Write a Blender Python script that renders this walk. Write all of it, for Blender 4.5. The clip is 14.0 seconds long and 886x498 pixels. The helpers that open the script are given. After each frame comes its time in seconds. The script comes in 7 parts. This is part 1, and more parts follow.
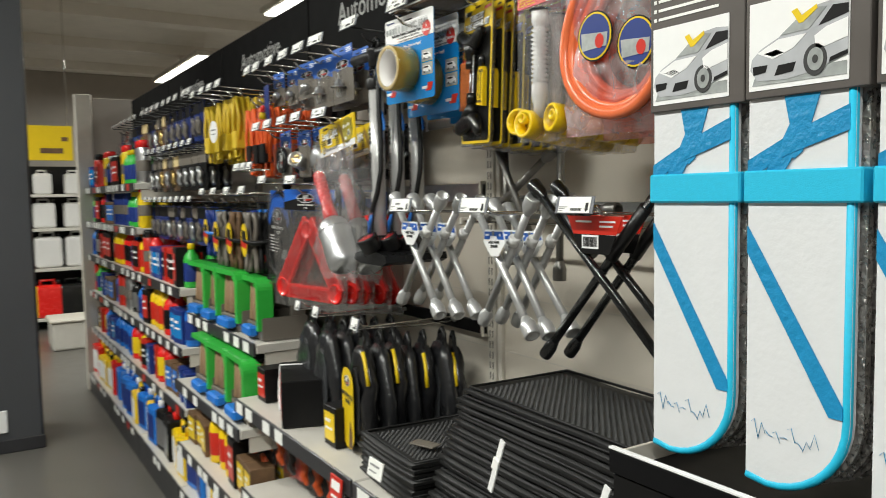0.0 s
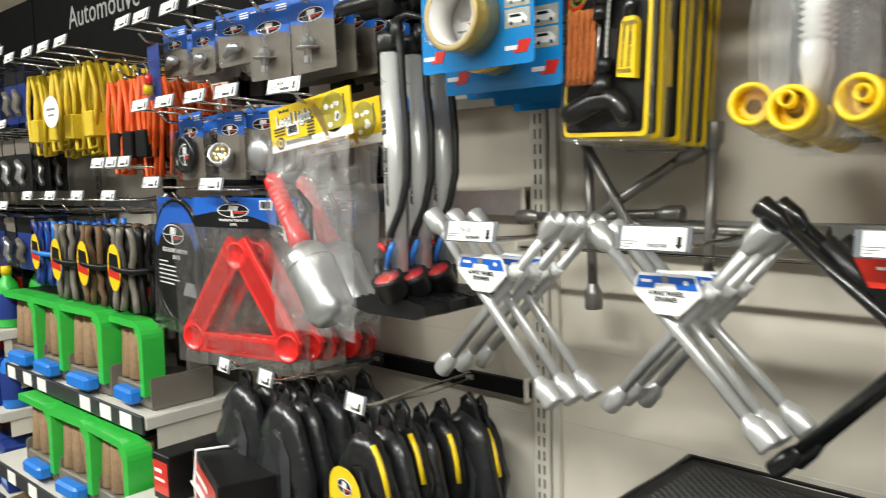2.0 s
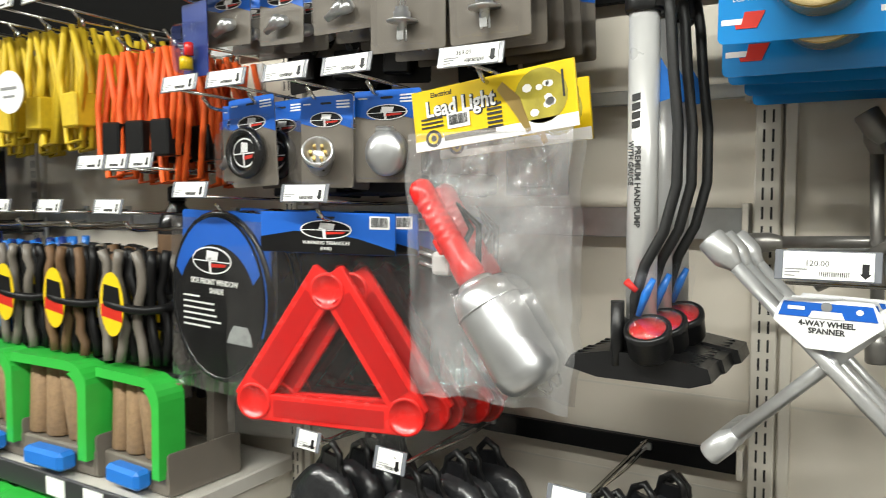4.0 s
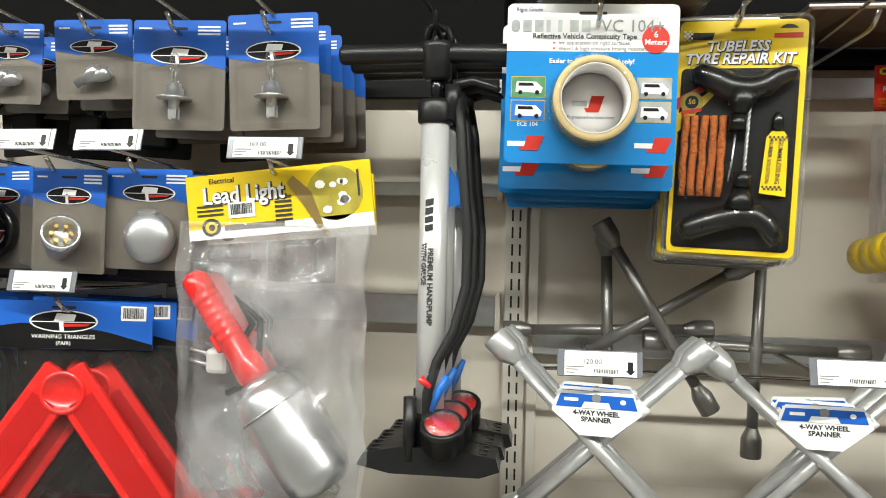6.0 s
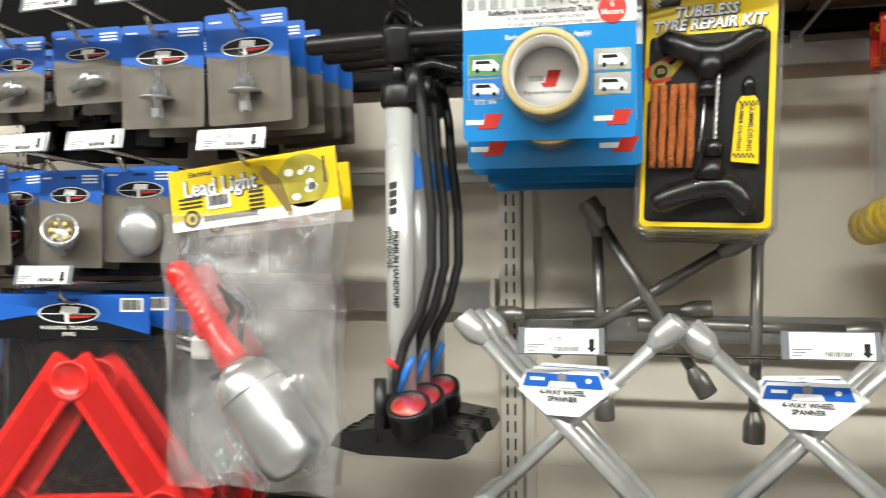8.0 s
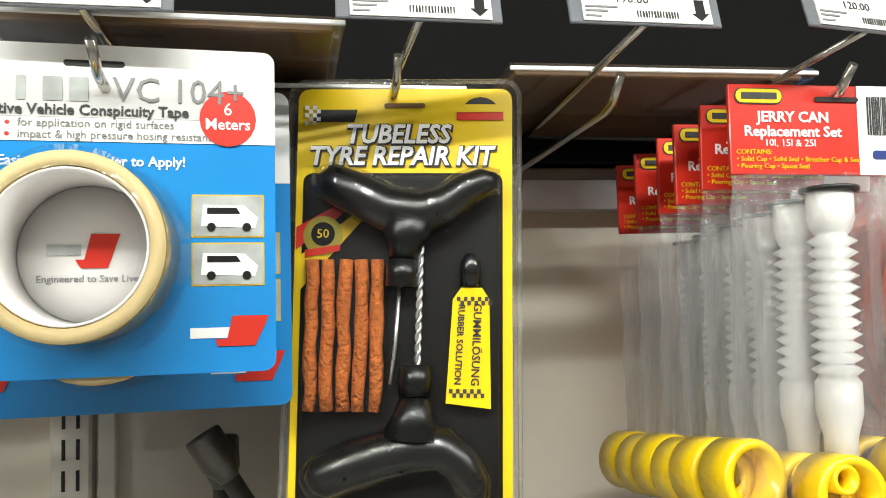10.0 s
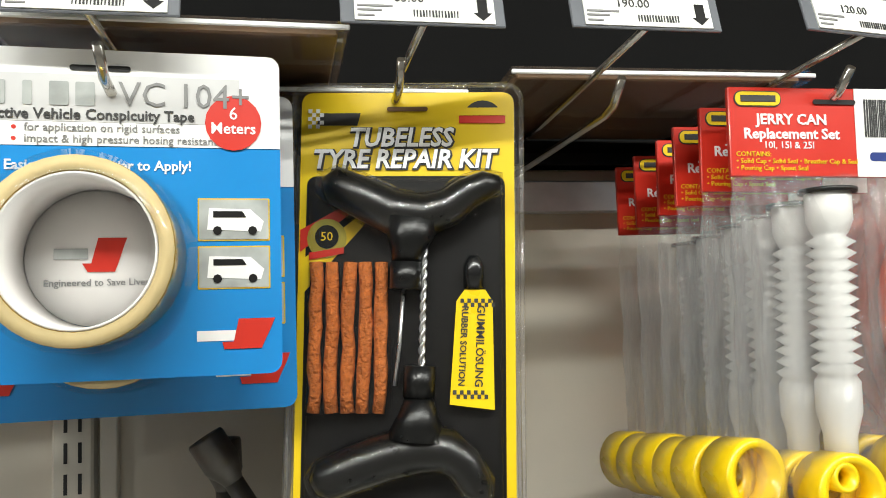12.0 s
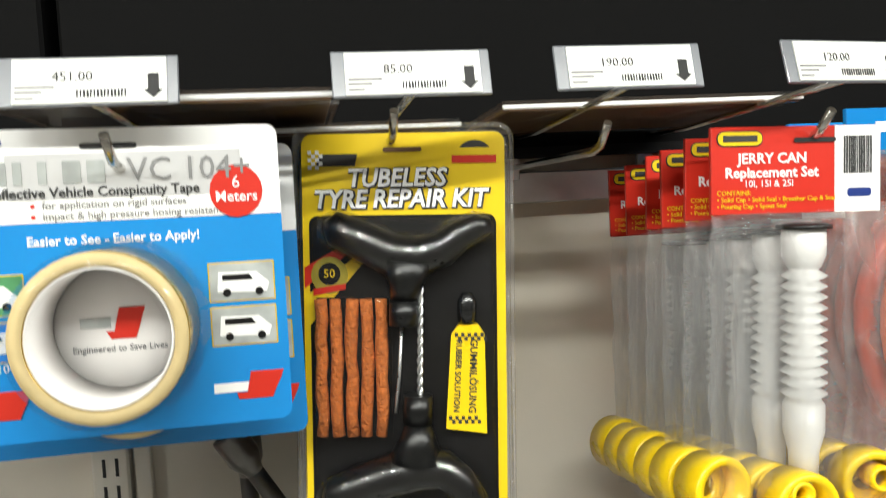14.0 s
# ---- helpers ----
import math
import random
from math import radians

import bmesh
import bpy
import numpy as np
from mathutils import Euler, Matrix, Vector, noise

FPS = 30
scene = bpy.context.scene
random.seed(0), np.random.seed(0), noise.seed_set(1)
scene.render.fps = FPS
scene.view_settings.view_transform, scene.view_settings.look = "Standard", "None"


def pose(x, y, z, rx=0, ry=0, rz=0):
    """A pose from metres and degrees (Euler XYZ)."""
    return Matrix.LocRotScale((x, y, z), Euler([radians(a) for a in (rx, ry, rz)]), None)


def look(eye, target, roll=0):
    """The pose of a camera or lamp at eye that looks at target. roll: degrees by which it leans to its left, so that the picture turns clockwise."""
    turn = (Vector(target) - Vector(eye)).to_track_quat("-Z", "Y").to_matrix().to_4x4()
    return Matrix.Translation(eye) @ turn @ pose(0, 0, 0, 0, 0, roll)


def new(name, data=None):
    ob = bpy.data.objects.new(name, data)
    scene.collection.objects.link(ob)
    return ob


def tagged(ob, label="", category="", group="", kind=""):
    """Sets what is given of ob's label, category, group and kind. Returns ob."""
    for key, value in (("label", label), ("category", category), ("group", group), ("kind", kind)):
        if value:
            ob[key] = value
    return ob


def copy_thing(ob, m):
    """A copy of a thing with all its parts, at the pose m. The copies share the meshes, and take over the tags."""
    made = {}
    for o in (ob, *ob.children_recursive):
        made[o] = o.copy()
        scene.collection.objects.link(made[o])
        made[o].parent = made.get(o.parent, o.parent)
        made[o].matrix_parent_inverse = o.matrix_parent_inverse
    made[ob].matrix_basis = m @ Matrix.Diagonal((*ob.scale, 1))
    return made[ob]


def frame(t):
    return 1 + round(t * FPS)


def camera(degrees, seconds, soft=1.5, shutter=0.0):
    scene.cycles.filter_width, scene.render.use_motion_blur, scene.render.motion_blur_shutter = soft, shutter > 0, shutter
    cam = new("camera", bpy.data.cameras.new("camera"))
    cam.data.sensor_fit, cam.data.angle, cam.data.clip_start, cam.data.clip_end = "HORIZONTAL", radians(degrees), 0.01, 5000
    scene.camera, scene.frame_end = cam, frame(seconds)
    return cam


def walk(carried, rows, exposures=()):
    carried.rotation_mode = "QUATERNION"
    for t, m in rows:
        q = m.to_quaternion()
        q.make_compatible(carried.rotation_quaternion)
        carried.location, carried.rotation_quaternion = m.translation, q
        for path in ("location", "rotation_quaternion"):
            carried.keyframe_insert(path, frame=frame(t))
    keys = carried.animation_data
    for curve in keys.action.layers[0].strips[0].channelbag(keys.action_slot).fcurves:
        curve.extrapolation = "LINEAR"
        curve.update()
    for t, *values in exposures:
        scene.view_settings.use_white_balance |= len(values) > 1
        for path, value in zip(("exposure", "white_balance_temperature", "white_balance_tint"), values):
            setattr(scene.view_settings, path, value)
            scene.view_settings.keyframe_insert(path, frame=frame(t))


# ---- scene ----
cam = camera(60.3, 14.0, soft=0.9, shutter=0.3)
PATH = [
    (0, (1.455, -1.054, 1.291), (-0.232, 0.011, 1.148), -1.0),
    (0.5, (1.286, -1.068, 1.315), (-0.19, 0.273, 1.157), -1.1),
    (1, (1.111, -1.075, 1.334), (-0.177, 0.445, 1.156), -1.0),
    (1.5, (0.931, -1.07, 1.316), (-0.334, 0.469, 1.136), -0.7),
    (2, (0.735, -1.058, 1.347), (-0.599, 0.419, 1.15), -1.5),
    (2.2, (0.669, -1.076, 1.365), (-0.682, 0.383, 1.15), -2.1),
    (4.3, (0.113, -1.064, 1.344), (-0.737, 0.742, 1.205), 0.3),
    (4.5, (0.089, -1.056, 1.357), (-0.576, 0.826, 1.239), 0.6),
    (5, (0.037, -1.073, 1.389), (-0.354, 0.888, 1.329), 0.9),
    (5.5, (0.02, -1.095, 1.397), (-0.253, 0.886, 1.368), 1.2),
    (6, (0.024, -1.109, 1.401), (-0.209, 0.878, 1.367), 1.3),
    (6.5, (0.044, -1.119, 1.4), (-0.156, 0.871, 1.384), 1.0),
    (7, (0.041, -1.136, 1.388), (-0.246, 0.843, 1.392), 0.3),
    (7.5, (0.066, -1.147, 1.378), (-0.446, 0.786, 1.375), -0.5),
    (8, (0.166, -1.087, 1.374), (-0.308, 0.856, 1.356), -0.6),
    (8.5, (0.22, -0.967, 1.412), (-0.023, 1.017, 1.477), -0.2),
    (9, (0.192, -0.812, 1.494), (0.357, 1.175, 1.653), -1.1),
    (9.2, (0.189, -0.766, 1.515), (0.442, 1.212, 1.667), -1.2),
    (11.3, (0.194, -0.654, 1.504), (0.584, 1.299, 1.69), -2.1),
    (11.5, (0.191, -0.666, 1.516), (0.577, 1.289, 1.693), -2.1),
    (12, (0.184, -0.683, 1.512), (0.558, 1.274, 1.676), -2.1),
    (12.5, (0.181, -0.702, 1.51), (0.56, 1.257, 1.647), -2.2),
    (13, (0.182, -0.714, 1.507), (0.567, 1.246, 1.608), -2.1),
    (13.5, (0.184, -0.72, 1.509), (0.572, 1.24, 1.591), -2.0),
    (14, (0.195, -0.717, 1.606), (0.52, 1.252, 1.482), -3.0),
]
walk(cam, [(t, look(e, g, r)) for t, e, g, r in PATH], exposures=[(0.0, -0.43), (0.5, -0.50), (1.4, -0.40), (2.1, 0.1), (4.5, 0.12), (5.5, 0.06), (7.5, 0.18), (8.5, 0.10), (9.0, 0.34), (11.5, 0.0), (14.0, 0.10)])

# ---- world and lamps ----
world = bpy.data.worlds.new("world")
scene.world = world
world.use_nodes = True
world.node_tree.nodes["Background"].inputs[0].default_value = (1.0, 0.97, 0.92, 1)
world.node_tree.nodes["Background"].inputs[1].default_value = 0.004


def area_lamp(name, m, sx, sy, watts, col=(0.965, 0.985, 0.925)):
    data = bpy.data.lights.new(name, "AREA")
    data.shape, data.size, data.size_y, data.energy, data.color = "RECTANGLE", sx, sy, watts, col
    ob = new(name, data)
    ob.matrix_world = m
    return ob


LAMP_ROWS = [(2.9, -2.3, 3.02), (0.25, -2.3, 3.02), (-2.4, -2.3, 3.02), (-5.0, -2.3, 3.02), (-9.2, 1.55, 3.02), (-4.45, 1.55, 3.02)]
for lx, ly, lz in LAMP_ROWS:
    area_lamp("tube_light", pose(lx, ly, lz - 0.035), 2.3, 0.16, 112.0)

# ---- materials ----


def M(name, col, rough=0.5, metal=0.0, var=0.10, scale=30.0, bump=0.0, bscale=150.0, coat=0.0, rnd=0.0, big=2.0, emit=0.0, spec=0.5):
    m = bpy.data.materials.new(name)
    m.use_nodes = True
    nt = m.node_tree
    N, L = nt.nodes, nt.links
    p = N["Principled BSDF"]
    p.inputs["Roughness"].default_value = rough
    p.inputs["Metallic"].default_value = metal
    p.inputs["Coat Weight"].default_value = coat
    p.inputs["Coat Roughness"].default_value = 0.08
    p.inputs["Specular IOR Level"].default_value = spec
    tc = N.new("ShaderNodeTexCoord")
    n1 = N.new("ShaderNodeTexNoise")
    n1.inputs["Scale"].default_value = scale
    n1.inputs["Detail"].default_value = 6
    n2 = N.new("ShaderNodeTexNoise")
    n2.inputs["Scale"].default_value = big
    n2.inputs["Detail"].default_value = 3
    L.new(tc.outputs["Object"], n1.inputs["Vector"])
    L.new(tc.outputs["Object"], n2.inputs["Vector"])
    add = N.new("ShaderNodeMath")
    add.operation = "ADD"
    L.new(n1.outputs["Fac"], add.inputs[0])
    L.new(n2.outputs["Fac"], add.inputs[1])
    rng = N.new("ShaderNodeMapRange")
    rng.inputs["From Min"].default_value, rng.inputs["From Max"].default_value = 0.6, 1.4
    rng.inputs["To Min"].default_value, rng.inputs["To Max"].default_value = 1 - var, 1 + var
    L.new(add.outputs[0], rng.inputs["Value"])
    hsv = N.new("ShaderNodeHueSaturation")
    hsv.inputs["Color"].default_value = (*col, 1)
    src = rng.outputs["Result"]
    if rnd:
        oi = N.new("ShaderNodeObjectInfo")
        r2 = N.new("ShaderNodeMapRange")
        r2.inputs["To Min"].default_value, r2.inputs["To Max"].default_value = 1 - rnd, 1 + rnd
        L.new(oi.outputs["Random"], r2.inputs["Value"])
        mul = N.new("ShaderNodeMath")
        mul.operation = "MULTIPLY"
        L.new(src, mul.inputs[0])
        L.new(r2.outputs["Result"], mul.inputs[1])
        src = mul.outputs[0]
    L.new(src, hsv.inputs["Value"])
    L.new(hsv.outputs["Color"], p.inputs["Base Color"])
    rr = N.new("ShaderNodeMapRange")
    rr.inputs["To Min"].default_value, rr.inputs["To Max"].default_value = max(0.02, rough - 0.08), min(1.0, rough + 0.08)
    L.new(n1.outputs["Fac"], rr.inputs["Value"])
    L.new(rr.outputs["Result"], p.inputs["Roughness"])
    if bump:
        n3 = N.new("ShaderNodeTexNoise")
        n3.inputs["Scale"].default_value = bscale
        n3.inputs["Detail"].default_value = 4
        L.new(tc.outputs["Object"], n3.inputs["Vector"])
        b = N.new("ShaderNodeBump")
        b.inputs["Strength"].default_value = bump
        b.inputs["Distance"].default_value = 0.004
        L.new(n3.outputs["Fac"], b.inputs["Height"])
        L.new(b.outputs["Normal"], p.inputs["Normal"])
    if emit:
        p.inputs["Emission Color"].default_value = (*col, 1)
        p.inputs["Emission Strength"].default_value = emit
    return m


def clear(name, gloss=0.10, rough=0.08, bump=0.5, bscale=30.0, tint=(1, 1, 1), haze=0.06, stretch=(1, 1, 1)):
    """Thin clear plastic film: see-through, with wrinkled gloss and a little milky haze."""
    m = bpy.data.materials.new(name)
    m.use_nodes = True
    N, L = m.node_tree.nodes, m.node_tree.links
    N.remove(N["Principled BSDF"])
    out = N["Material Output"]
    tr, gl, df = N.new("ShaderNodeBsdfTransparent"), N.new("ShaderNodeBsdfGlossy"), N.new("ShaderNodeBsdfDiffuse")
    tr.inputs["Color"].default_value = (*tint, 1)
    gl.inputs["Roughness"].default_value = rough
    df.inputs["Color"].default_value = (0.85, 0.85, 0.85, 1)
    tc, mp, n = N.new("ShaderNodeTexCoord"), N.new("ShaderNodeMapping"), N.new("ShaderNodeTexNoise")
    mp.inputs["Scale"].default_value = stretch
    n.inputs["Scale"].default_value = bscale
    n.inputs["Detail"].default_value = 5
    n.inputs["Distortion"].default_value = 0.8
    L.new(tc.outputs["Object"], mp.inputs["Vector"])
    L.new(mp.outputs["Vector"], n.inputs["Vector"])
    b = N.new("ShaderNodeBump")
    b.inputs["Strength"].default_value = bump
    b.inputs["Distance"].default_value = 0.02
    L.new(n.outputs["Fac"], b.inputs["Height"])
    L.new(b.outputs["Normal"], gl.inputs["Normal"])
    hz = N.new("ShaderNodeMapRange")
    hz.inputs["From Min"].default_value, hz.inputs["From Max"].default_value = 0.35, 0.75
    hz.inputs["To Min"].default_value, hz.inputs["To Max"].default_value = haze * 0.3, haze * 1.9
    L.new(n.outputs["Fac"], hz.inputs["Value"])
    m1, m2 = N.new("ShaderNodeMixShader"), N.new("ShaderNodeMixShader")
    L.new(hz.outputs["Result"], m1.inputs[0])
    L.new(tr.outputs[0], m1.inputs[1])
    L.new(df.outputs[0], m1.inputs[2])
    lw, lr = N.new("ShaderNodeFresnel"), N.new("ShaderNodeMath")
    lw.inputs["IOR"].default_value = 1.45
    lr.operation = "MULTIPLY_ADD"
    lr.use_clamp = True
    lr.inputs[1].default_value = 0.36
    lr.inputs[2].default_value = gloss * 0.6
    L.new(lw.outputs[0], lr.inputs[0])
    L.new(lr.outputs[0], m2.inputs[0])
    L.new(m1.outputs[0], m2.inputs[1])
    L.new(gl.outputs[0], m2.inputs[2])
    L.new(m2.outputs[0], out.inputs[0])
    return m


floor_m = M("floor vinyl", (0.115, 0.108, 0.096), 0.32, var=0.22, scale=9, bump=0.05, bscale=60, big=0.9)
ceil_m = M("ceiling board", (0.80, 0.75, 0.67), 0.85, var=0.06, scale=6, bump=0.05, bscale=40)
duct_m = M("painted duct", (0.66, 0.62, 0.55), 0.55, var=0.06, scale=5)
wall_m = M("painted wall", (0.42, 0.38, 0.33), 0.8, var=0.05, scale=8, bump=0.05, bscale=80)
# for walls out of view: dark so that they soak up bounced light
dark_wall_m = M("dark unseen wall", (0.12, 0.11, 0.10), 0.7, var=0.4, scale=6, bump=0.1, bscale=20)
panel_m = M("beige steel panel", (0.71, 0.655, 0.56), 0.42, var=0.05, scale=14, bump=0.015, bscale=220)
upright_m = M("cream enamel", (0.66, 0.62, 0.54), 0.4, var=0.06, scale=30)
slot_m = M("slot dark", (0.02, 0.02, 0.02), 0.8)
black_m = M("black board", (0.0045, 0.0045, 0.005), 0.5, var=0.2, scale=20, spec=0.15)
header_m = M("charcoal board", (0.0038, 0.0037, 0.0038), 0.65, var=0.15, scale=12, spec=0.08)
gapblack_m = M("black felt", (0.008, 0.008, 0.008), 0.9)
sign_m = M("grey lettering", (0.36, 0.36, 0.35), 0.5, var=0.05)
column_m = M("grey column cladding", (0.055, 0.058, 0.064), 0.6, var=0.08, scale=10, bump=0.04, bscale=120)
galv_m = M("galvanised steel", (0.60, 0.62, 0.62), 0.33, 0.85, var=0.12, scale=60, bump=0.02, bscale=200)
wire_m = M("chrome wire", (0.62, 0.60, 0.56), 0.2, 1.0, var=0.08, scale=80)
darkwire_m = M("blackened wire", (0.05, 0.05, 0.05), 0.4, 0.6, var=0.1)
shelf_m = M("white shelf enamel", (0.58, 0.555, 0.50), 0.42, var=0.06, scale=18)
edge_m = M("shelf edge black", (0.03, 0.03, 0.033), 0.35, var=0.1)
ticket_m = M("ticket paper", (0.86, 0.86, 0.82), 0.5, var=0.03, scale=50)
holder_m = M("ticket holder", (0.16, 0.17, 0.19), 0.25, var=0.1, coat=0.3)
ink_m = M("ink", (0.03, 0.03, 0.03), 0.6)
greyink_m = M("grey ink", (0.22, 0.22, 0.22), 0.6)
white_m = M("white print", (0.85, 0.85, 0.84), 0.42, var=0.03, scale=60)
blue_m = M("blue card", (0.012, 0.115, 0.52), 0.34, var=0.06, scale=25, coat=0.2)
cyan_m = M("sky blue card", (0.010, 0.235, 0.62), 0.22, var=0.05, scale=20, coat=0.5)
navy_m = M("navy card", (0.012, 0.035, 0.20), 0.4, var=0.08)
greycard_m = M("warm grey card", (0.165, 0.145, 0.120), 0.4, var=0.07, scale=25)
charcoal_m = M("charcoal print", (0.006, 0.0058, 0.006), 0.42, var=0.2, scale=18, spec=0.25)
blackpl_m = M("black plastic", (0.008, 0.008, 0.0085), 0.36, var=0.2, scale=60, bump=0.08, bscale=500)
glossblack_m = M("glossy black plastic", (0.006, 0.0065, 0.007), 0.24, var=0.2, scale=40, coat=0.4)
rubber_m = M("black rubber", (0.006, 0.006, 0.006), 0.55, var=0.25, scale=40, bump=0.12, bscale=300)
yellow_m = M("yellow card", (0.80, 0.56, 0.01), 0.33, var=0.05, scale=25, coat=0.2)
yellowpl_m = M("yellow plastic", (0.86, 0.58, 0.006), 0.30, var=0.06, scale=30, coat=0.2)
red_m = M("red card", (0.58, 0.025, 0.012), 0.35, var=0.07, scale=25, coat=0.2)
redpl_m = M("red plastic", (0.78, 0.020, 0.016), 0.26, var=0.06, scale=40, bump=0.03, bscale=300, coat=0.3)
deepred_m = M("ruby reflector", (0.50, 0.008, 0.008), 0.14, var=0.1, scale=300, bump=0.25, bscale=700, coat=0.5)
orange_m = M("rust orange rubber", (0.46, 0.125, 0.022), 0.8, var=0.55, scale=220, bump=1.0, bscale=330)
hose_m = M("orange pvc hose", (0.80, 0.17, 0.06), 0.2, var=0.06, scale=30, coat=0.4)
strap_m = M("orange webbing", (0.72, 0.10, 0.01), 0.6, var=0.15, scale=120)
ystrap_m = M("yellow webbing", (0.60, 0.42, 0.015), 0.6, var=0.15, scale=120)
green_m = M("green plastic", (0.035, 0.46, 0.055), 0.34, var=0.1, scale=30, coat=0.2)
bluepl_m = M("blue plastic", (0.015, 0.17, 0.60), 0.35, var=0.1, scale=30)
silver_m = M("dull chrome", (0.66, 0.67, 0.67), 0.30, 0.9, var=0.10, scale=70, bump=0.03, bscale=260)
spanner_m = M("satin zinc", (0.58, 0.585, 0.58), 0.36, 0.6, var=0.14, scale=60, bump=0.03, bscale=300)
dsteel_m = M("dark phosphate steel", (0.26, 0.25, 0.235), 0.38, 0.7, var=0.2, scale=60, bump=0.04, bscale=300)
alu_m = M("silver painted tube", (0.60, 0.60, 0.59), 0.30, 0.3, var=0.05, scale=20)
reflector_m = M("spun aluminium", (0.62, 0.63, 0.64), 0.34, 0.85, var=0.08, scale=30)
brass_m = M("brass", (0.62, 0.44, 0.16), 0.3, 0.9, var=0.1)
tan_m = M("kraft tape edge", (0.66, 0.52, 0.26), 0.65, var=0.10, scale=180, bump=0.1, bscale=500)
tapeside_m = M("yellow tape roll side", (0.70, 0.46, 0.07), 0.24, 0.6, var=0.08, scale=60, coat=0.4)
silverprint_m = M("pale silver print", (0.60, 0.60, 0.60), 0.3, 0.15, var=0.06, scale=30)
core_m = M("white core board", (0.80, 0.78, 0.76), 0.5, var=0.04, scale=40)
strapbrown_m = M("brown strap webbing", (0.30, 0.19, 0.10), 0.7, var=0.3, scale=120, bump=0.4, bscale=300)
handle_m = M("grained black grip", (0.0045, 0.0048, 0.005), 0.30, var=0.2, scale=120, bump=0.07, bscale=900)
brown_m = M("brown board", (0.13, 0.07, 0.03), 0.7, var=0.35, scale=26, big=6)
milk_m = M("milky polyethylene", (0.70, 0.69, 0.67), 0.4, var=0.03, scale=30)
gold_m = M("olive photo print", (0.36, 0.30, 0.03), 0.5, var=0.55, scale=45)
dgreen_m = M("green photo print", (0.06, 0.22, 0.09), 0.45, var=0.5, scale=60)
photo_m = M("grey photo print", (0.34, 0.36, 0.35), 0.45, var=0.5, scale=60)
foil_m = M("crinkled foil", (0.50, 0.48, 0.46), 0.28, 0.85, var=0.35, scale=120, bump=0.8, bscale=220)
foamwhite_m = M("white bubble foam", (0.70, 0.71, 0.72), 0.45, var=0.03, scale=40, bump=0.12, bscale=120)
stripe_m = M("blue bubble foam", (0.012, 0.25, 0.50), 0.35, var=0.1, scale=60, bump=0.5, bscale=130)
piping_m = M("cyan webbing", (0.015, 0.48, 0.72), 0.5, var=0.08, scale=200, bump=0.12, bscale=600)
carpaint_m = M("silver photo print", (0.44, 0.45, 0.47), 0.4, var=0.18, scale=40, big=14)
darkcard_m = M("dark taupe card", (0.10, 0.088, 0.08), 0.35, var=0.08, coat=0.2)
lampglow_m = M("lamp diffuser", (1.0, 0.96, 0.88), 0.5, emit=9.0)
film_m = clear("clear bag film", 0.014, 0.05, 0.8, 26.0, haze=0.005, stretch=(1, 1, 0.4))
bagfilm_m = clear("milky bag film", 0.05, 0.10, 0.9, 20.0, haze=0.11, stretch=(1.0, 1, 0.5))
mould_m = clear("thin moulded clear skin", 0.060, 0.03, 0.10, 90.0, haze=0.001)
skin_m = clear("moulded clear skin", 0.085, 0.07, 0.45, 55.0, haze=0.025)
foldfilm_m = clear("pleated bag film", 0.02, 0.09, 0.7, 40.0, haze=0.05, stretch=(2.2, 1, 0.16))
redfilm_m = clear("rosy bag film", 0.06, 0.10, 0.6, 20.0, tint=(1.0, 0.72, 0.66), haze=0.22)
blister_m = clear("clear blister", 0.022, 0.03, 0.16, 22.0, haze=0.002)
acetate_m = clear("clear acetate", 0.05, 0.03, 0.05, 6.0, haze=0.015)

# ---- mesh helpers ----


def bx(bm, a, b, bev=0.0, seg=1):
    r = bmesh.ops.create_cube(bm, size=1)
    for v in r["verts"]:
        v.co = Vector([(a[i] + b[i]) / 2 + v.co[i] * (b[i] - a[i]) for i in range(3)])
    if bev:
        es = list({e for v in r["verts"] for e in v.link_edges})
        bmesh.ops.bevel(bm, geom=es, offset=bev, segments=seg, profile=0.5, affect="EDGES")
    return bm


def tube(bm, pts, r, seg=8, closed=False):
    """A round rod along the points; r is one radius or one for each point."""
    pts = [Vector(p) for p in pts]
    n = len(pts)
    rs = list(r) if isinstance(r, (list, tuple)) else [r] * n
    rings, up = [], None
    for i, p in enumerate(pts):
        a = pts[i - 1] if (i or closed) else p
        b = pts[(i + 1) % n] if (i < n - 1 or closed) else p
        d = (b - a).normalized()
        if up is None:
            up = d.orthogonal().normalized()
        up = (up - d * up.dot(d))
        up = up.normalized() if up.length > 1e-6 else d.orthogonal().normalized()
        s = d.cross(up)
        rings.append([bm.verts.new(p + (up * math.cos(2 * math.pi * k / seg) + s * math.sin(2 * math.pi * k / seg)) * rs[i]) for k in range(seg)])
    m = n if closed else n - 1
    for i in range(m):
        A, Bq = rings[i], rings[(i + 1) % n]
        for k in range(seg):
            f = bm.faces.new((A[k], A[(k + 1) % seg], Bq[(k + 1) % seg], Bq[k]))
            f.smooth = True
    if not closed:
        bm.faces.new(rings[0][::-1])
        bm.faces.new(rings[-1])
    return bm


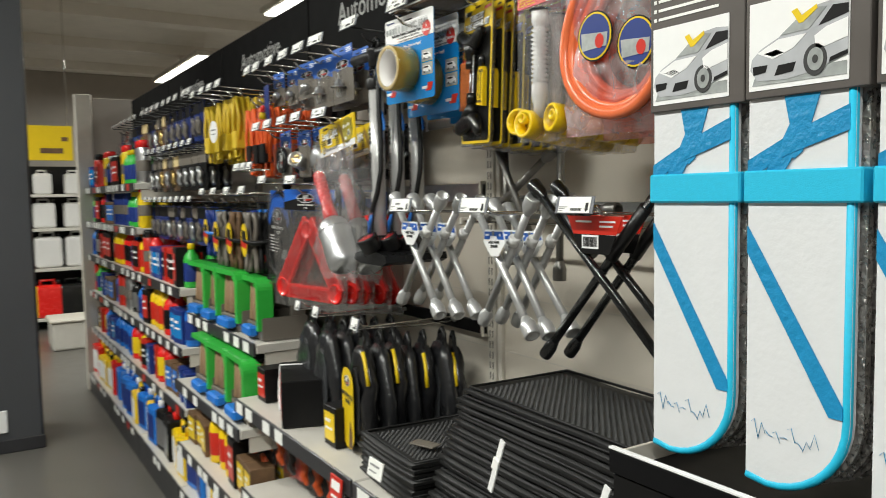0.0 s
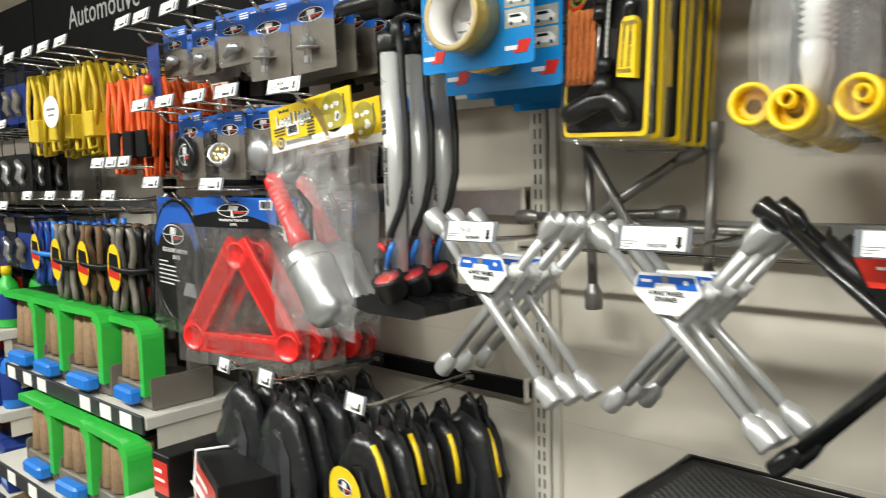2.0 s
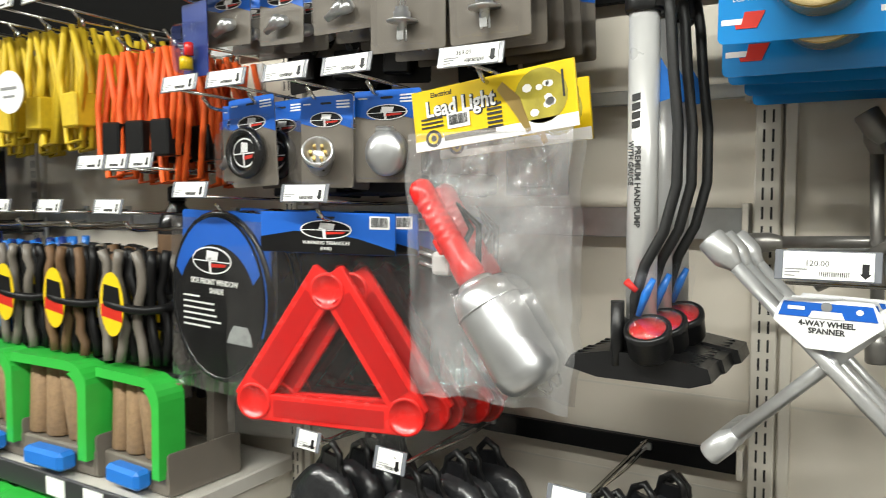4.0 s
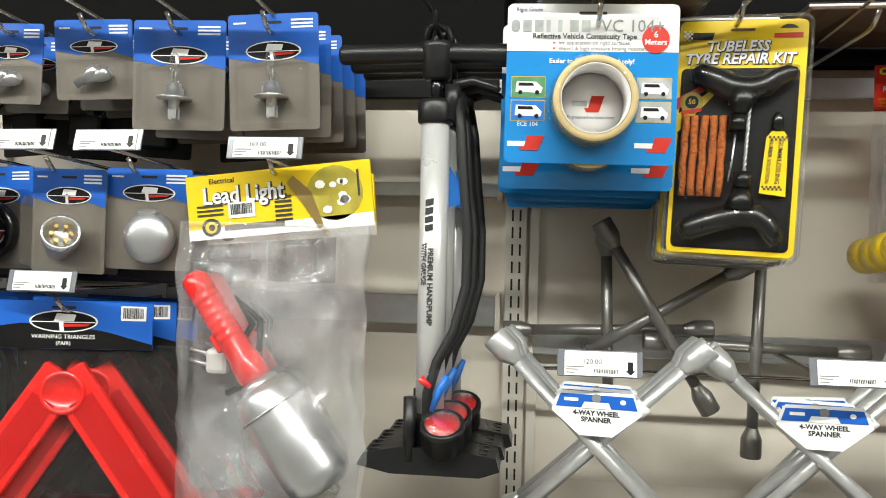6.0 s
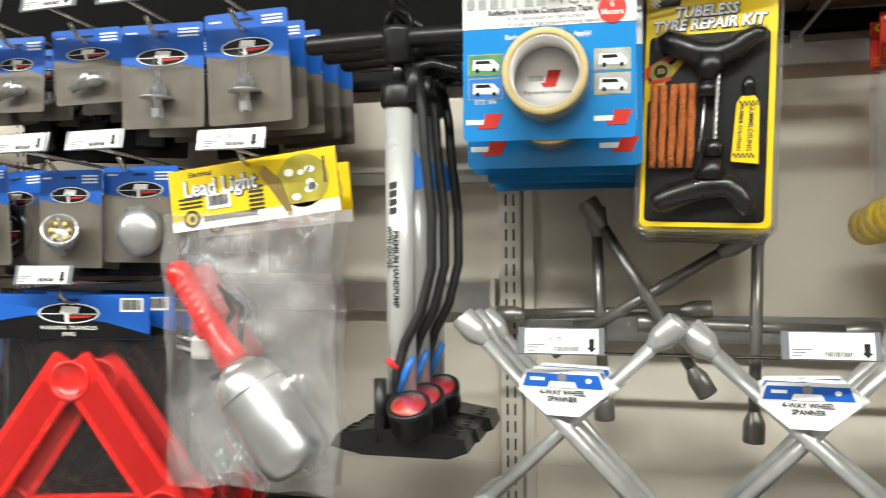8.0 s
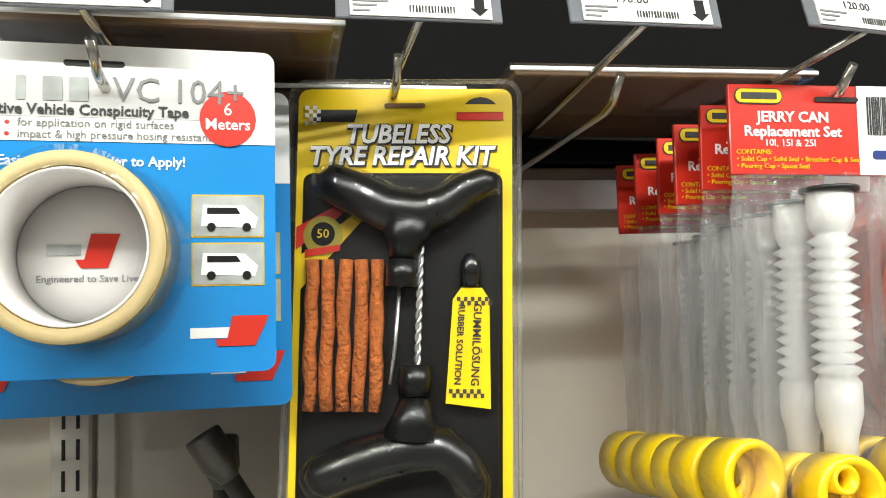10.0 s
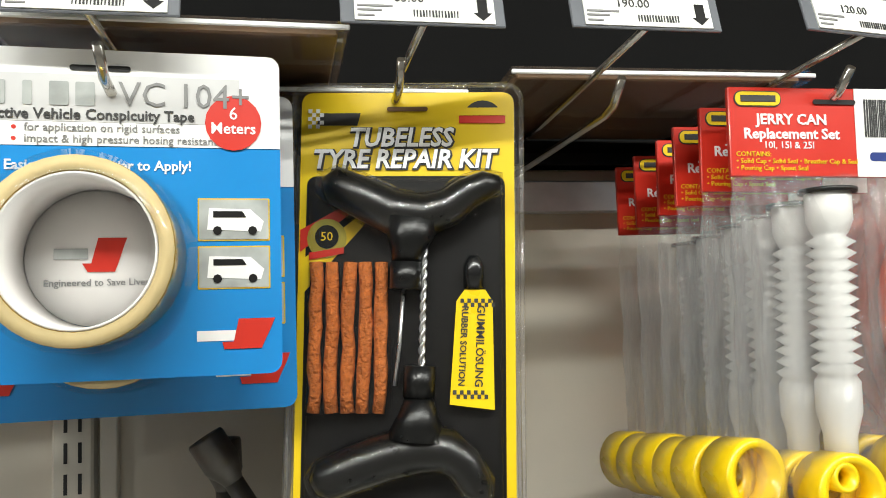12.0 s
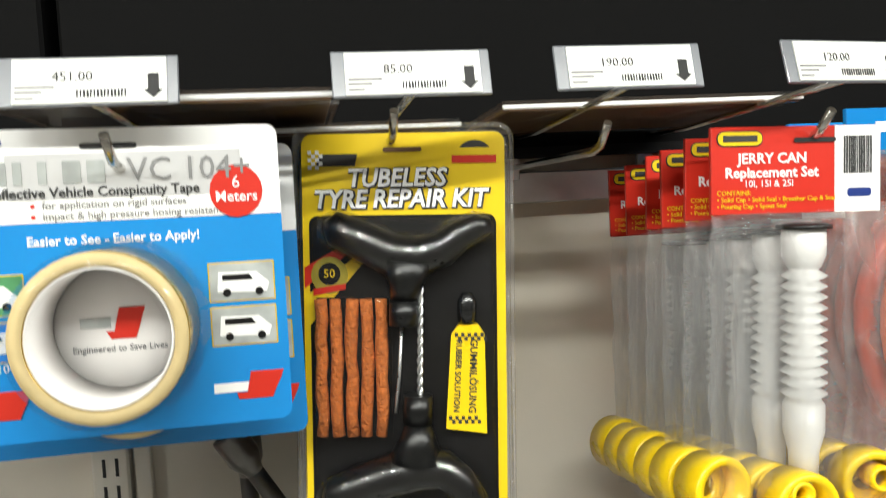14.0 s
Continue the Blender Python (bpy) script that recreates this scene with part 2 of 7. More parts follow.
def lathe(bm, prof, m=None, seg=20, closed=False):
    """Turn a profile of (radius, height) about z; m places it."""
    m = m or Matrix()
    rings = []
    for r, h in prof:
        rings.append([bm.verts.new(m @ Vector((max(r, 1e-5) * math.cos(2 * math.pi * k / seg), max(r, 1e-5) * math.sin(2 * math.pi * k / seg), h))) for k in range(seg)])
    n = len(rings)
    for i in range(n if closed else n - 1):
        for k in range(seg):
            f = bm.faces.new((rings[i][k], rings[i][(k + 1) % seg], rings[(i + 1) % n][(k + 1) % seg], rings[(i + 1) % n][k]))
            f.smooth = True
    if not closed:
        bm.faces.new(rings[0][::-1])
        bm.faces.new(rings[-1])
    return bm


def slab(bm, poly, y0, y1, m=None):
    """A plate: the outline (x, z) from y0 (front) to y1 (back)."""
    m = m or Matrix()
    A = [bm.verts.new(m @ Vector((x, y0, z))) for x, z in poly]
    Bq = [bm.verts.new(m @ Vector((x, y1, z))) for x, z in poly]
    bm.faces.new(A)
    bm.faces.new(Bq[::-1])
    n = len(poly)
    for i in range(n):
        bm.faces.new((A[i], Bq[i], Bq[(i + 1) % n], A[(i + 1) % n]))
    return bm


def rr(x0, z0, x1, z1, r=0.004, n=4):
    pts = []
    for cx, cz, a0 in ((x1 - r, z1 - r, 0), (x0 + r, z1 - r, 90), (x0 + r, z0 + r, 180), (x1 - r, z0 + r, 270)):
        for k in range(n + 1):
            a = radians(a0 + 90 * k / n)
            pts.append((cx + r * math.cos(a), cz + r * math.sin(a)))
    return pts


def oval(cx, cz, rx, rz, n=20):
    return [(cx + rx * math.cos(2 * math.pi * k / n), cz + rz * math.sin(2 * math.pi * k / n)) for k in range(n)]


def part(name, bm, material, parent=None, label=""):
    bmesh.ops.recalc_face_normals(bm, faces=bm.faces)
    me = bpy.data.meshes.new(name)
    bm.to_mesh(me)
    bm.free()
    me.materials.append(material)
    ob = new(name, me)
    ob.parent = parent
    return tagged(ob, label)


def thing(name, m, label, category, group="", kind=""):
    ob = new(name)
    ob.empty_display_size = 0.02
    ob.matrix_world = m
    return tagged(ob, label, category, group, kind)


def flat(name, poly, y0, th, material, parent, label="", m=None):
    return part(name, slab(bmesh.new(), poly, y0, y0 + th, m), material, parent, label)


def words(name, body, size, x, z, y, material, parent, align="CENTER", turn=0.0, bold=0.0, squeeze=1.0, depth=0.0003, slant=0.0):
    """Lettering that faces -y, centred at (x, z)."""
    cu = bpy.data.curves.new(name, "FONT")
    cu.body, cu.size, cu.align_x, cu.align_y = body, size, align, "CENTER"
    cu.extrude, cu.offset, cu.resolution_u, cu.shear = depth, bold, 2, slant
    tmp = bpy.data.objects.new(name, cu)
    scene.collection.objects.link(tmp)
    bpy.context.view_layer.update()
    me = bpy.data.meshes.new_from_object(tmp.evaluated_get(bpy.context.evaluated_depsgraph_get()))
    bpy.data.objects.remove(tmp)
    me.transform(pose(x, y, z, 0, turn, 0) @ pose(0, 0, 0, 90) @ Matrix.Diagonal((squeeze, 1, 1, 1)))
    me.materials.clear()
    me.materials.append(material)
    ob = new(name, me)
    ob.parent = parent
    return ob


def bars(name, rows, y, material, parent, m=None):
    """Unreadable lines of print: (x0, x1, z, height)."""
    bm = bmesh.new()
    for x0, x1, z, h in rows:
        slab(bm, [(x0, z), (x1, z), (x1, z + h), (x0, z + h)], y, y + 0.0005, m)
    return tagged(part(name, bm, material, parent), kind="stuff")


def barcode(name, x0, z0, x1, z1, y, parent, material=None):
    bm = bmesh.new()
    x = x0
    rg = random.Random(5)
    while x < x1:
        w = rg.choice((0.0006, 0.001, 0.0016)) * (x1 - x0) / 0.03
        slab(bm, [(x, z0), (x + w, z0), (x + w, z1), (x, z1)], y, y + 0.0004)
        x += w + rg.choice((0.0006, 0.001)) * (x1 - x0) / 0.03
    return tagged(part(name, bm, material or ink_m, parent), kind="stuff")


def badge(parent, cx, cz, rx, rz, y):
    """The maker's oval mark: black oval, pale rim, pale block and a red dash."""
    mark = flat("logo_mark", oval(cx, cz, rx, rz), y, 0.0005, white_m, parent)
    flat("logo_field", oval(cx, cz, rx * 0.94, rz * 0.88), y - 0.0004, 0.0004, charcoal_m, mark)
    bm = bmesh.new()
    slab(bm, [(cx - rx * 0.28, cz + rz * 0.02), (cx + rx * 0.30, cz + rz * 0.02), (cx + rx * 0.36, cz + rz * 0.62), (cx - rx * 0.20, cz + rz * 0.72)], y - 0.0009, y - 0.0004)
    slab(bm, [(cx - rx * 0.92, cz - rz * 0.10), (cx + rx * 0.92, cz - rz * 0.10), (cx + rx * 0.92, cz - rz * 0.02), (cx - rx * 0.92, cz - rz * 0.02)], y - 0.0009, y - 0.0004)
    slab(bm, [(cx - rx * 0.10, cz - rz * 0.9), (cx + rx * 0.02, cz - rz * 0.9), (cx - rx * 0.02, cz + rz * 0.2), (cx - rx * 0.14, cz + rz * 0.2)], y - 0.0009, y - 0.0004)
    part("logo_block", bm, white_m, mark)
    flat("logo_dash", [(cx, cz - rz * 0.5), (cx + rx * 0.7, cz - rz * 0.4), (cx + rx * 0.78, cz - rz * 0.18), (cx, cz - rz * 0.22)], y - 0.0012, 0.0004, red_m, mark)


def blister(bm, x0, z0, x1, z1, y, depth, inset=0.006, r=0.006):
    """A thin thermoformed shell standing proud of a card at y."""
    a = [Vector((x, y, z)) for x, z in rr(x0, z0, x1, z1, r)]
    b = [Vector((x, y - depth * 0.8, z)) for x, z in rr(x0 + inset * 0.4, z0 + inset * 0.4, x1 - inset * 0.4, z1 - inset * 0.4, r)]
    c = [Vector((x, y - depth, z)) for x, z in rr(x0 + inset, z0 + inset, x1 - inset, z1 - inset, r)]
    rings = [[bm.verts.new(v) for v in ring] for ring in (a, b, c)]
    n = len(a)
    for i in range(2):
        for k in range(n):
            f = bm.faces.new((rings[i][k], rings[i][(k + 1) % n], rings[i + 1][(k + 1) % n], rings[i + 1][k]))
            f.smooth = True
    bm.faces.new(rings[2])
    return bm


def film(bm, x0, z0, x1, z1, y, puff, nx=10, nz=14, seed=0, rag=0.004):
    """A sealed bag: two crumpled sheets that meet at the rim."""
    for side in (-1, 1):
        g = []
        for j in range(nz + 1):
            row = []
            for i in range(nx + 1):
                u, v = i / nx, j / nz
                rim = min(1.0, 4.5 * min(u, 1 - u), 5.0 * min(v, 1 - v) + 0.0)
                w = noise.noise(Vector((u * 5 + seed, v * 7, side * 3.1))) * 0.35 + noise.noise(Vector((u * 12 + seed, v * 15, side))) * 0.16
                ex = noise.noise(Vector((seed + side * 0, v * 9, u * 0.3))) * rag
                row.append(bm.verts.new((x0 + (x1 - x0) * u + ex, y + side * (0.0006 + puff * rim * (0.75 + w)), z0 + (z1 - z0) * v + (noise.noise(Vector((u * 8, seed, 4))) * rag if j == 0 else 0))))
            g.append(row)
        for j in range(nz):
            for i in range(nx):
                f = bm.faces.new((g[j][i], g[j][i + 1], g[j + 1][i + 1], g[j + 1][i]))
                f.smooth = True
    return bm

# ---- setting ----


def struct(name, boxes, material, bev=0.0):
    bm = bmesh.new()
    for a, b in boxes:
        bx(bm, a, b, bev)
    return tagged(part(name, bm, material), kind="structure")


struct("floor", [((-12.0, -4.0, -0.1), (5.0, 4.0, 0.0))], floor_m)
struct("ceiling", [((-12.0, -4.0, 3.3), (5.0, 4.0, 3.4))], ceil_m)
struct("wall_north", [((-12.0, 3.9, 0.0), (5.0, 4.0, 3.3))], wall_m)
# unseen south and east walls, kept dark to cut the bounce onto the shelving
struct("wall_south", [((-12.0, -4.0, 0.0), (5.0, -3.9, 3.3))], dark_wall_m)
struct("wall_east", [((4.9, -3.9, 0.0), (5.0, 3.9, 3.3))], dark_wall_m)
struct("wall_west", [((-12.0, -3.9, 0.0), (-11.9, 3.9, 3.3))], wall_m)
struct("ceiling_duct", [((-11.9, -1.0, 3.12), (4.9, -0.55, 3.3)), ((-11.9, 2.3, 3.05), (4.9, 2.75, 3.3))], duct_m, 0.02)
struct("ceiling_beam", [((x, -3.9, 3.18), (x + 0.22, 3.9, 3.3)) for x in (-11.0, -9.2, -7.4, -5.6, -3.8, -2.0, -0.2, 1.6, 3.4)], ceil_m)
BAYS = [-4.15, -3.32, -2.49, -1.66, -0.83, 0.0, 0.83, 1.66]
struct("wall_back_panel", [((a + 0.012, 0.012, 0.10), (b - 0.012, 0.03, 1.645)) for a, b in zip(BAYS, BAYS[1:])], panel_m, 0.002)
struct("wall_back_seam", [((a + 0.012, 0.0115, z), (b - 0.012, 0.0125, z + 0.003)) for a, b in zip(BAYS, BAYS[1:]) for z in (0.45, 0.75, 0.92, 1.05)], upright_m)
struct("wall_rear_board", [((-4.15, 0.032, 0.0), (1.66, 0.05, 1.97))], header_m)


def ceiling_lamp(x, y, z):
    t = thing("ceiling_light", pose(x, y, z), "long white tube light fixture under the ceiling", "ceiling light", "tube lights")
    part("housing", bx(bmesh.new(), (-1.22, -0.11, 0.0), (1.22, 0.11, 0.06), 0.01), duct_m, t)
    part("diffuser", bx(bmesh.new(), (-1.18, -0.075, -0.02), (1.18, 0.075, -0.001), 0.006), lampglow_m, t, "glowing white diffuser")
    part("hanger", tube(bmesh.new(), [(0, 0, 0.06), (0, 0, 3.3 - z)], 0.008), wire_m, t)


for lx, ly, lz in LAMP_ROWS:
    ceiling_lamp(lx, ly, lz)

# header boards with their lettering, one for each bay
for a, b, cx in ((-4.15, -3.04, -3.58), (-3.04, -2.02, -2.56), (-2.02, -1.01, -1.51), (-1.01, -0.015, -0.54), (-0.015, 0.985, 0.432), (0.985, 1.66, 1.33)):
    h = thing("header_board", pose((a + b) / 2, 0, 0), "charcoal header board with grey lettering above the hooks", "sign", "header boards")
    w = (b - a) / 2 - 0.006
    part("board", bx(bmesh.new(), (-w, -0.022, 1.648), (w, 0.03, 1.965), 0.003), header_m, h)
    words("lettering", "Automotive", 0.095, cx - (a + b) / 2, 1.851, -0.0225, sign_m, h)
    part("lip", bx(bmesh.new(), (-w, -0.03, 1.642), (w, -0.0225, 1.652)), black_m, h)


def upright(x):
    t = thing("shelving_upright", pose(x, 0, 0), "cream slotted steel shelving upright between two panels", "upright", "shelving uprights")
    part("post", bx(bmesh.new(), (-0.016, -0.004, 0.0), (0.016, 0.031, 1.64), 0.002), upright_m, t)
    part("flange", bx(bmesh.new(), (0.020, 0.000, 0.1), (0.034, 0.0115, 1.64), 0.001), upright_m, t)
    bm = bmesh.new()
    z = 0.55
    while z < 1.62:
        for s in (-0.0065, 0.0045):
            bx(bm, (s, -0.0046, z), (s + 0.0028, -0.0036, z + 0.0165))
        z += 0.025
    tagged(part("slotting", bm, slot_m, t, "dark double slots"), kind="stuff")


for x in BAYS:
    upright(x)


def rail(x0, x1, z, h=0.04, y=-0.012, mat_=None, label="galvanised crossbar hooked between the shelving uprights"):
    t = thing("crossbar", pose(0, 0, 0), label, "rail", "crossbars")
    bm = bmesh.new()
    bx(bm, (x0 + 0.02, y, z), (x1 - 0.02, y + 0.012, z + h), 0.0015)
    part("bar", bm, mat_ or galv_m, t)
    for x in (x0 + 0.02, x1 - 0.028):
        part("bracket", bx(bmesh.new(), (x, y - 0.004, z - 0.006), (x + 0.008, 0.013, z + h + 0.006), 0.001), upright_m, t)


rail(-0.83, 0.0, 1.272, 0.043)
rail(-0.83, 0.0, 1.458, 0.020)
rail(-0.83, 0.0, 1.60, 0.028, mat_=black_m, label="black crossbar hooked between the shelving uprights")
rail(-0.83, 0.0, 0.955, 0.030, mat_=black_m, label="black crossbar hooked between the shelving uprights")
rail(0.0, 0.83, 1.235, 0.036)
rail(0.0, 0.83, 1.60, 0.030)
rail(-1.66, -0.83, 1.60, 0.03)
rail(-1.66, -0.83, 1.27, 0.03)
rail(-2.49, -1.66, 1.60, 0.03)


def shelf(x0, x1, z, depth, label="white steel shelf with a black ticket edge", group="shelves", th=0.03):
    t = thing("shelf", pose((x0 + x1) / 2, 0, z), label, "shelf", group)
    w = (x1 - x0) / 2 - 0.003
    part("board", bx(bmesh.new(), (-w, -depth, -th), (w, -0.006, 0.0), 0.003), shelf_m, t)
    part("ticket_edge", bx(bmesh.new(), (-w + 0.002, -depth - 0.008, -th - 0.008), (w - 0.002, -depth - 0.0005, 0.004), 0.002), edge_m, t, "black ticket strip")
    rg = random.Random(int(x0 * 100 + z * 1000))
    x = -w + 0.03
    while x < w - 0.07:
        k = rg.random()
        if k < 0.75:
            part("ticket", bx(bmesh.new(), (x, -depth - 0.0105, -th - 0.003), (x + 0.055, -depth - 0.009, 0.0)), ticket_m if k > 0.08 else red_m, t)
        x += 0.075 + rg.random() * 0.08
    for s in (-w + 0.006, w - 0.012):
        part("bracket", bx(bmesh.new(), (s, -depth + 0.03, -th - 0.05), (s + 0.004, -0.006, -th - 0.001)), upright_m, t)


for a, b in zip(BAYS, BAYS[1:]):
    shelf(a, b, 0.13, 0.36, "white base shelf above the plinth", th=0.03)
    part_ = tagged(part("plinth", bx(bmesh.new(), ((a + 0.002), -0.366, 0.0), ((b - 0.002), -0.35, 0.096), 0.002), edge_m), "dark plinth board under the base shelf", "plinth", "plinths")
for a, b in ((-0.83, 0.0), (0.0, 0.83)):
    shelf(a, b, 0.68, 0.37)
shelf(-1.66, -0.83, 0.835, 0.30)
shelf(-1.66, -0.83, 0.575, 0.36)
shelf(-1.66, -0.83, 0.32, 0.36)
shelf(-0.83, 0.0, 0.40, 0.36)
for a, b in ((-2.49, -1.66), (-3.32, -2.49), (-4.15, -3.32)):
    for z in ((0.44, 0.69, 0.93) if a > -2.6 else (0.44, 0.69, 0.93, 1.15, 1.37)):
        shelf(a, b, z, 0.33)

# far end of the aisle
t = thing("end_panel", pose(-4.19, 0, 0), "beige end panel with a white corner post closing the shelving", "panel")
part("panel", bx(bmesh.new(), (-0.03, -0.27, 0.0), (0.0, 0.9, 1.98), 0.004), wall_m, t)
part("corner_post", bx(bmesh.new(), (-0.04, -0.375, 0.0), (0.02, -0.272, 2.0), 0.006), upright_m, t, "white corner post")
t = thing("column", pose(-3.0, -0.74, 0), "square dark grey clad column standing on the floor", "column")
part("cladding", bx(bmesh.new(), (-0.55, -0.62, 0.0), (0.0, 0.0, 3.3), 0.012), column_m, t)
part("skirting", bx(bmesh.new(), (-0.555, -0.625, 0.0), (0.006, 0.006, 0.07), 0.004), edge_m, t, "dark skirting")
part("socket_plate", bx(bmesh.new(), (0.0005, -0.26, 0.11), (0.012, -0.165, 0.225), 0.003), white_m, t, "white socket plate")
t = thing("hanging_sign", pose(-7.0, -0.26, 1.86), "yellow promotional sign hung above the jerry can shelves", "sign")
part("sign_board", bx(bmesh.new(), (0, -0.24, -0.17), (0.02, 0.19, 0.17), 0.003), yellow_m, t)
bm = bmesh.new()
bx(bm, (0.0205, -0.10, -0.10), (0.024, 0.10, -0.05))
bx(bm, (0.0205, 0.09, 0.02), (0.024, 0.15, 0.06))
part("print", bm, brown_m, t)
for yy in (-0.2, 0.15):
    part("hanger", tube(bmesh.new(), [(0.01, yy, 0.17), (0.01, yy, 1.44)], 0.004), wire_m, t)


def jerry_can(x, y, z, s=1.0, mat_=None, label="white plastic jerry can on a far shelf"):
    t = thing("jerry_can", pose(x, y, z) @ Matrix.Scale(s, 4), label, "jerry can", "jerry cans")
    part("body", bx(bmesh.new(), (-0.09, -0.12, 0.0), (0.09, 0.12, 0.30), 0.035, 3), mat_ or milk_m, t)
    part("handle", tube(bmesh.new(), [(0, -0.06, 0.29), (0, -0.06, 0.34), (0, 0.05, 0.34), (0, 0.05, 0.29)], 0.014), mat_ or milk_m, t)
    part("cap", lathe(bmesh.new(), [(0.025, 0.295), (0.025, 0.335), (0.02, 0.34)], Matrix.Translation((0, 0.085, 0)), 12), glossblack_m, t)


t = thing("far_shelving", pose(-7.05, -0.25, 0), "grey shelving unit at the far end of the aisle", "shelving")
for yy in (-0.62, 0.60):
    part("side", bx(bmesh.new(), (-0.4, yy, 0), (0.02, yy + 0.03, 1.65), 0.004), upright_m, t)
part("back", bx(bmesh.new(), (-0.43, -0.62, 0), (-0.401, 0.63, 1.65)), charcoal_m, t)
for z in (0.12, 0.62, 1.02, 1.36):
    part("board", bx(bmesh.new(), (-0.4, -0.588, z - 0.03), (0.0, 0.598, z - 0.0), 0.003), shelf_m, t)
for yy in (-0.62, -0.34, -0.06, 0.2):
    jerry_can(-7.2, yy + 0.0, 1.02, 0.85)
    jerry_can(-7.2, yy + 0.02, 0.62, 1.05)
    jerry_can(-7.2, yy, 1.36, 0.7)
for k, yy in enumerate((-0.55, -0.34, -0.12, 0.1)):
    jerry_can(-7.18, yy, 0.12, 1.1, (yellowpl_m, redpl_m, glossblack_m, green_m)[k], "dark and bright plastic can on the lowest far shelf")
t = thing("floor_crate", pose(-6.0, -0.22, 0), "pale plastic crate on the floor at the aisle end", "crate")
part("body", bx(bmesh.new(), (-0.2, -0.22, 0), (0.2, 0.22, 0.24), 0.02, 2), shelf_m, t)
part("rim", bx(bmesh.new(), (-0.215, -0.235, 0.242), (0.215, 0.235, 0.27), 0.01), upright_m, t)

# ---- hooks and price tickets ----


def peg(x, z, y=-0.30, price="", ticket=True, dz=0.03, yl=-0.325, lx=0.0, dark=False, yaw=0.0, tall=0.025, wide=0.084, wall=-0.012):
    t = thing("peg_hook", pose(x, 0, z), "chrome display hook with a white price ticket on its end" if ticket else "chrome display hook on the crossbar", "hook", "display hooks")
    wm = darkwire_m if dark else wire_m
    part("prong", tube(bmesh.new(), [(0, wall, 0.0), (0, y + 0.02, 0.0), (0, y + 0.006, 0.003), (0, y - 0.008, 0.016)], 0.0029), wm, t)
    part("clip", bx(bmesh.new(), (-0.008, wall - 0.004, -0.012), (0.008, wall + 0.002, dz + 0.004), 0.001), galv_m, t)
    if ticket:
        part("ticket_arm", tube(bmesh.new(), [(0, wall, dz - 0.004), (0, -0.1, dz - 0.006), (lx, yl + 0.002, dz + 0.003)], 0.0023), wm, t)
        h = part("ticket_holder", bx(bmesh.new(), (-wide / 2, -0.0022, -0.0), (wide / 2, 0.0, tall), 0.0006), holder_m, t, "dark plastic ticket holder")
        h.matrix_local = pose(lx, yl, dz, -14, 0, yaw)
        w = wide / 2
        part("ticket", bx(bmesh.new(), (-w + 0.0075, -0.0031, 0.0012), (w - 0.006, -0.0023, tall - 0.0014)), ticket_m, h, "white printed price ticket")
        bm = bmesh.new()
        slab(bm, [(w - 0.0155, 0.012), (w - 0.010, 0.012), (w - 0.010, 0.0075), (w - 0.0078, 0.0075), (w - 0.01275, 0.003), (w - 0.0177, 0.0075), (w - 0.0155, 0.0075)], -0.0037, -0.0032)
        slab(bm, [(w - 0.0155, 0.012), (w - 0.010, 0.012), (w - 0.010, 0.0165), (w - 0.0155, 0.0165)], -0.0037, -0.0032)
        part("arrow", bm, charcoal_m, h)
        if price:
            words("price", price, 0.0075, -0.008, 0.0155, -0.0032, ink_m, h)
        bars("small_print", [(-w + 0.009, -w + 0.028, 0.0095, 0.0011), (-w + 0.009, -w + 0.022, 0.0068, 0.0011), (-w + 0.009, -w + 0.018, 0.0035, 0.001)], -0.0036, greyink_m, h)
        bm = bmesh.new()
        rg = random.Random(3)
        for k in range(15):
            xa = -0.006 + k * 0.0017
            slab(bm, [(xa, 0.004), (xa + rg.choice((0.0005, 0.001)), 0.004), (xa + 0.0008, 0.0082), (xa, 0.0082)], -0.0036, -0.0032)
        tagged(part("barcode", bm, ink_m, h), kind="stuff")
    return t


def stack(build, m, n, step, jitter=0.0, seed=1):
    """The front piece built once, and copies of it behind it on the same hook."""
    first = build()
    first.matrix_world = m
    rg = random.Random(seed)
    for k in range(1, n):
        j = Matrix.Translation(Vector(step) * k) @ m @ pose(rg.uniform(-jitter, jitter) * 0.002, 0, rg.uniform(-1, 0) * jitter * 0.002, 0, rg.uniform(-1, 1) * jitter, rg.uniform(-1, 1) * jitter)
        copy_thing(first, j)
    return first


# ---- reflective tape on blue and white cards ----


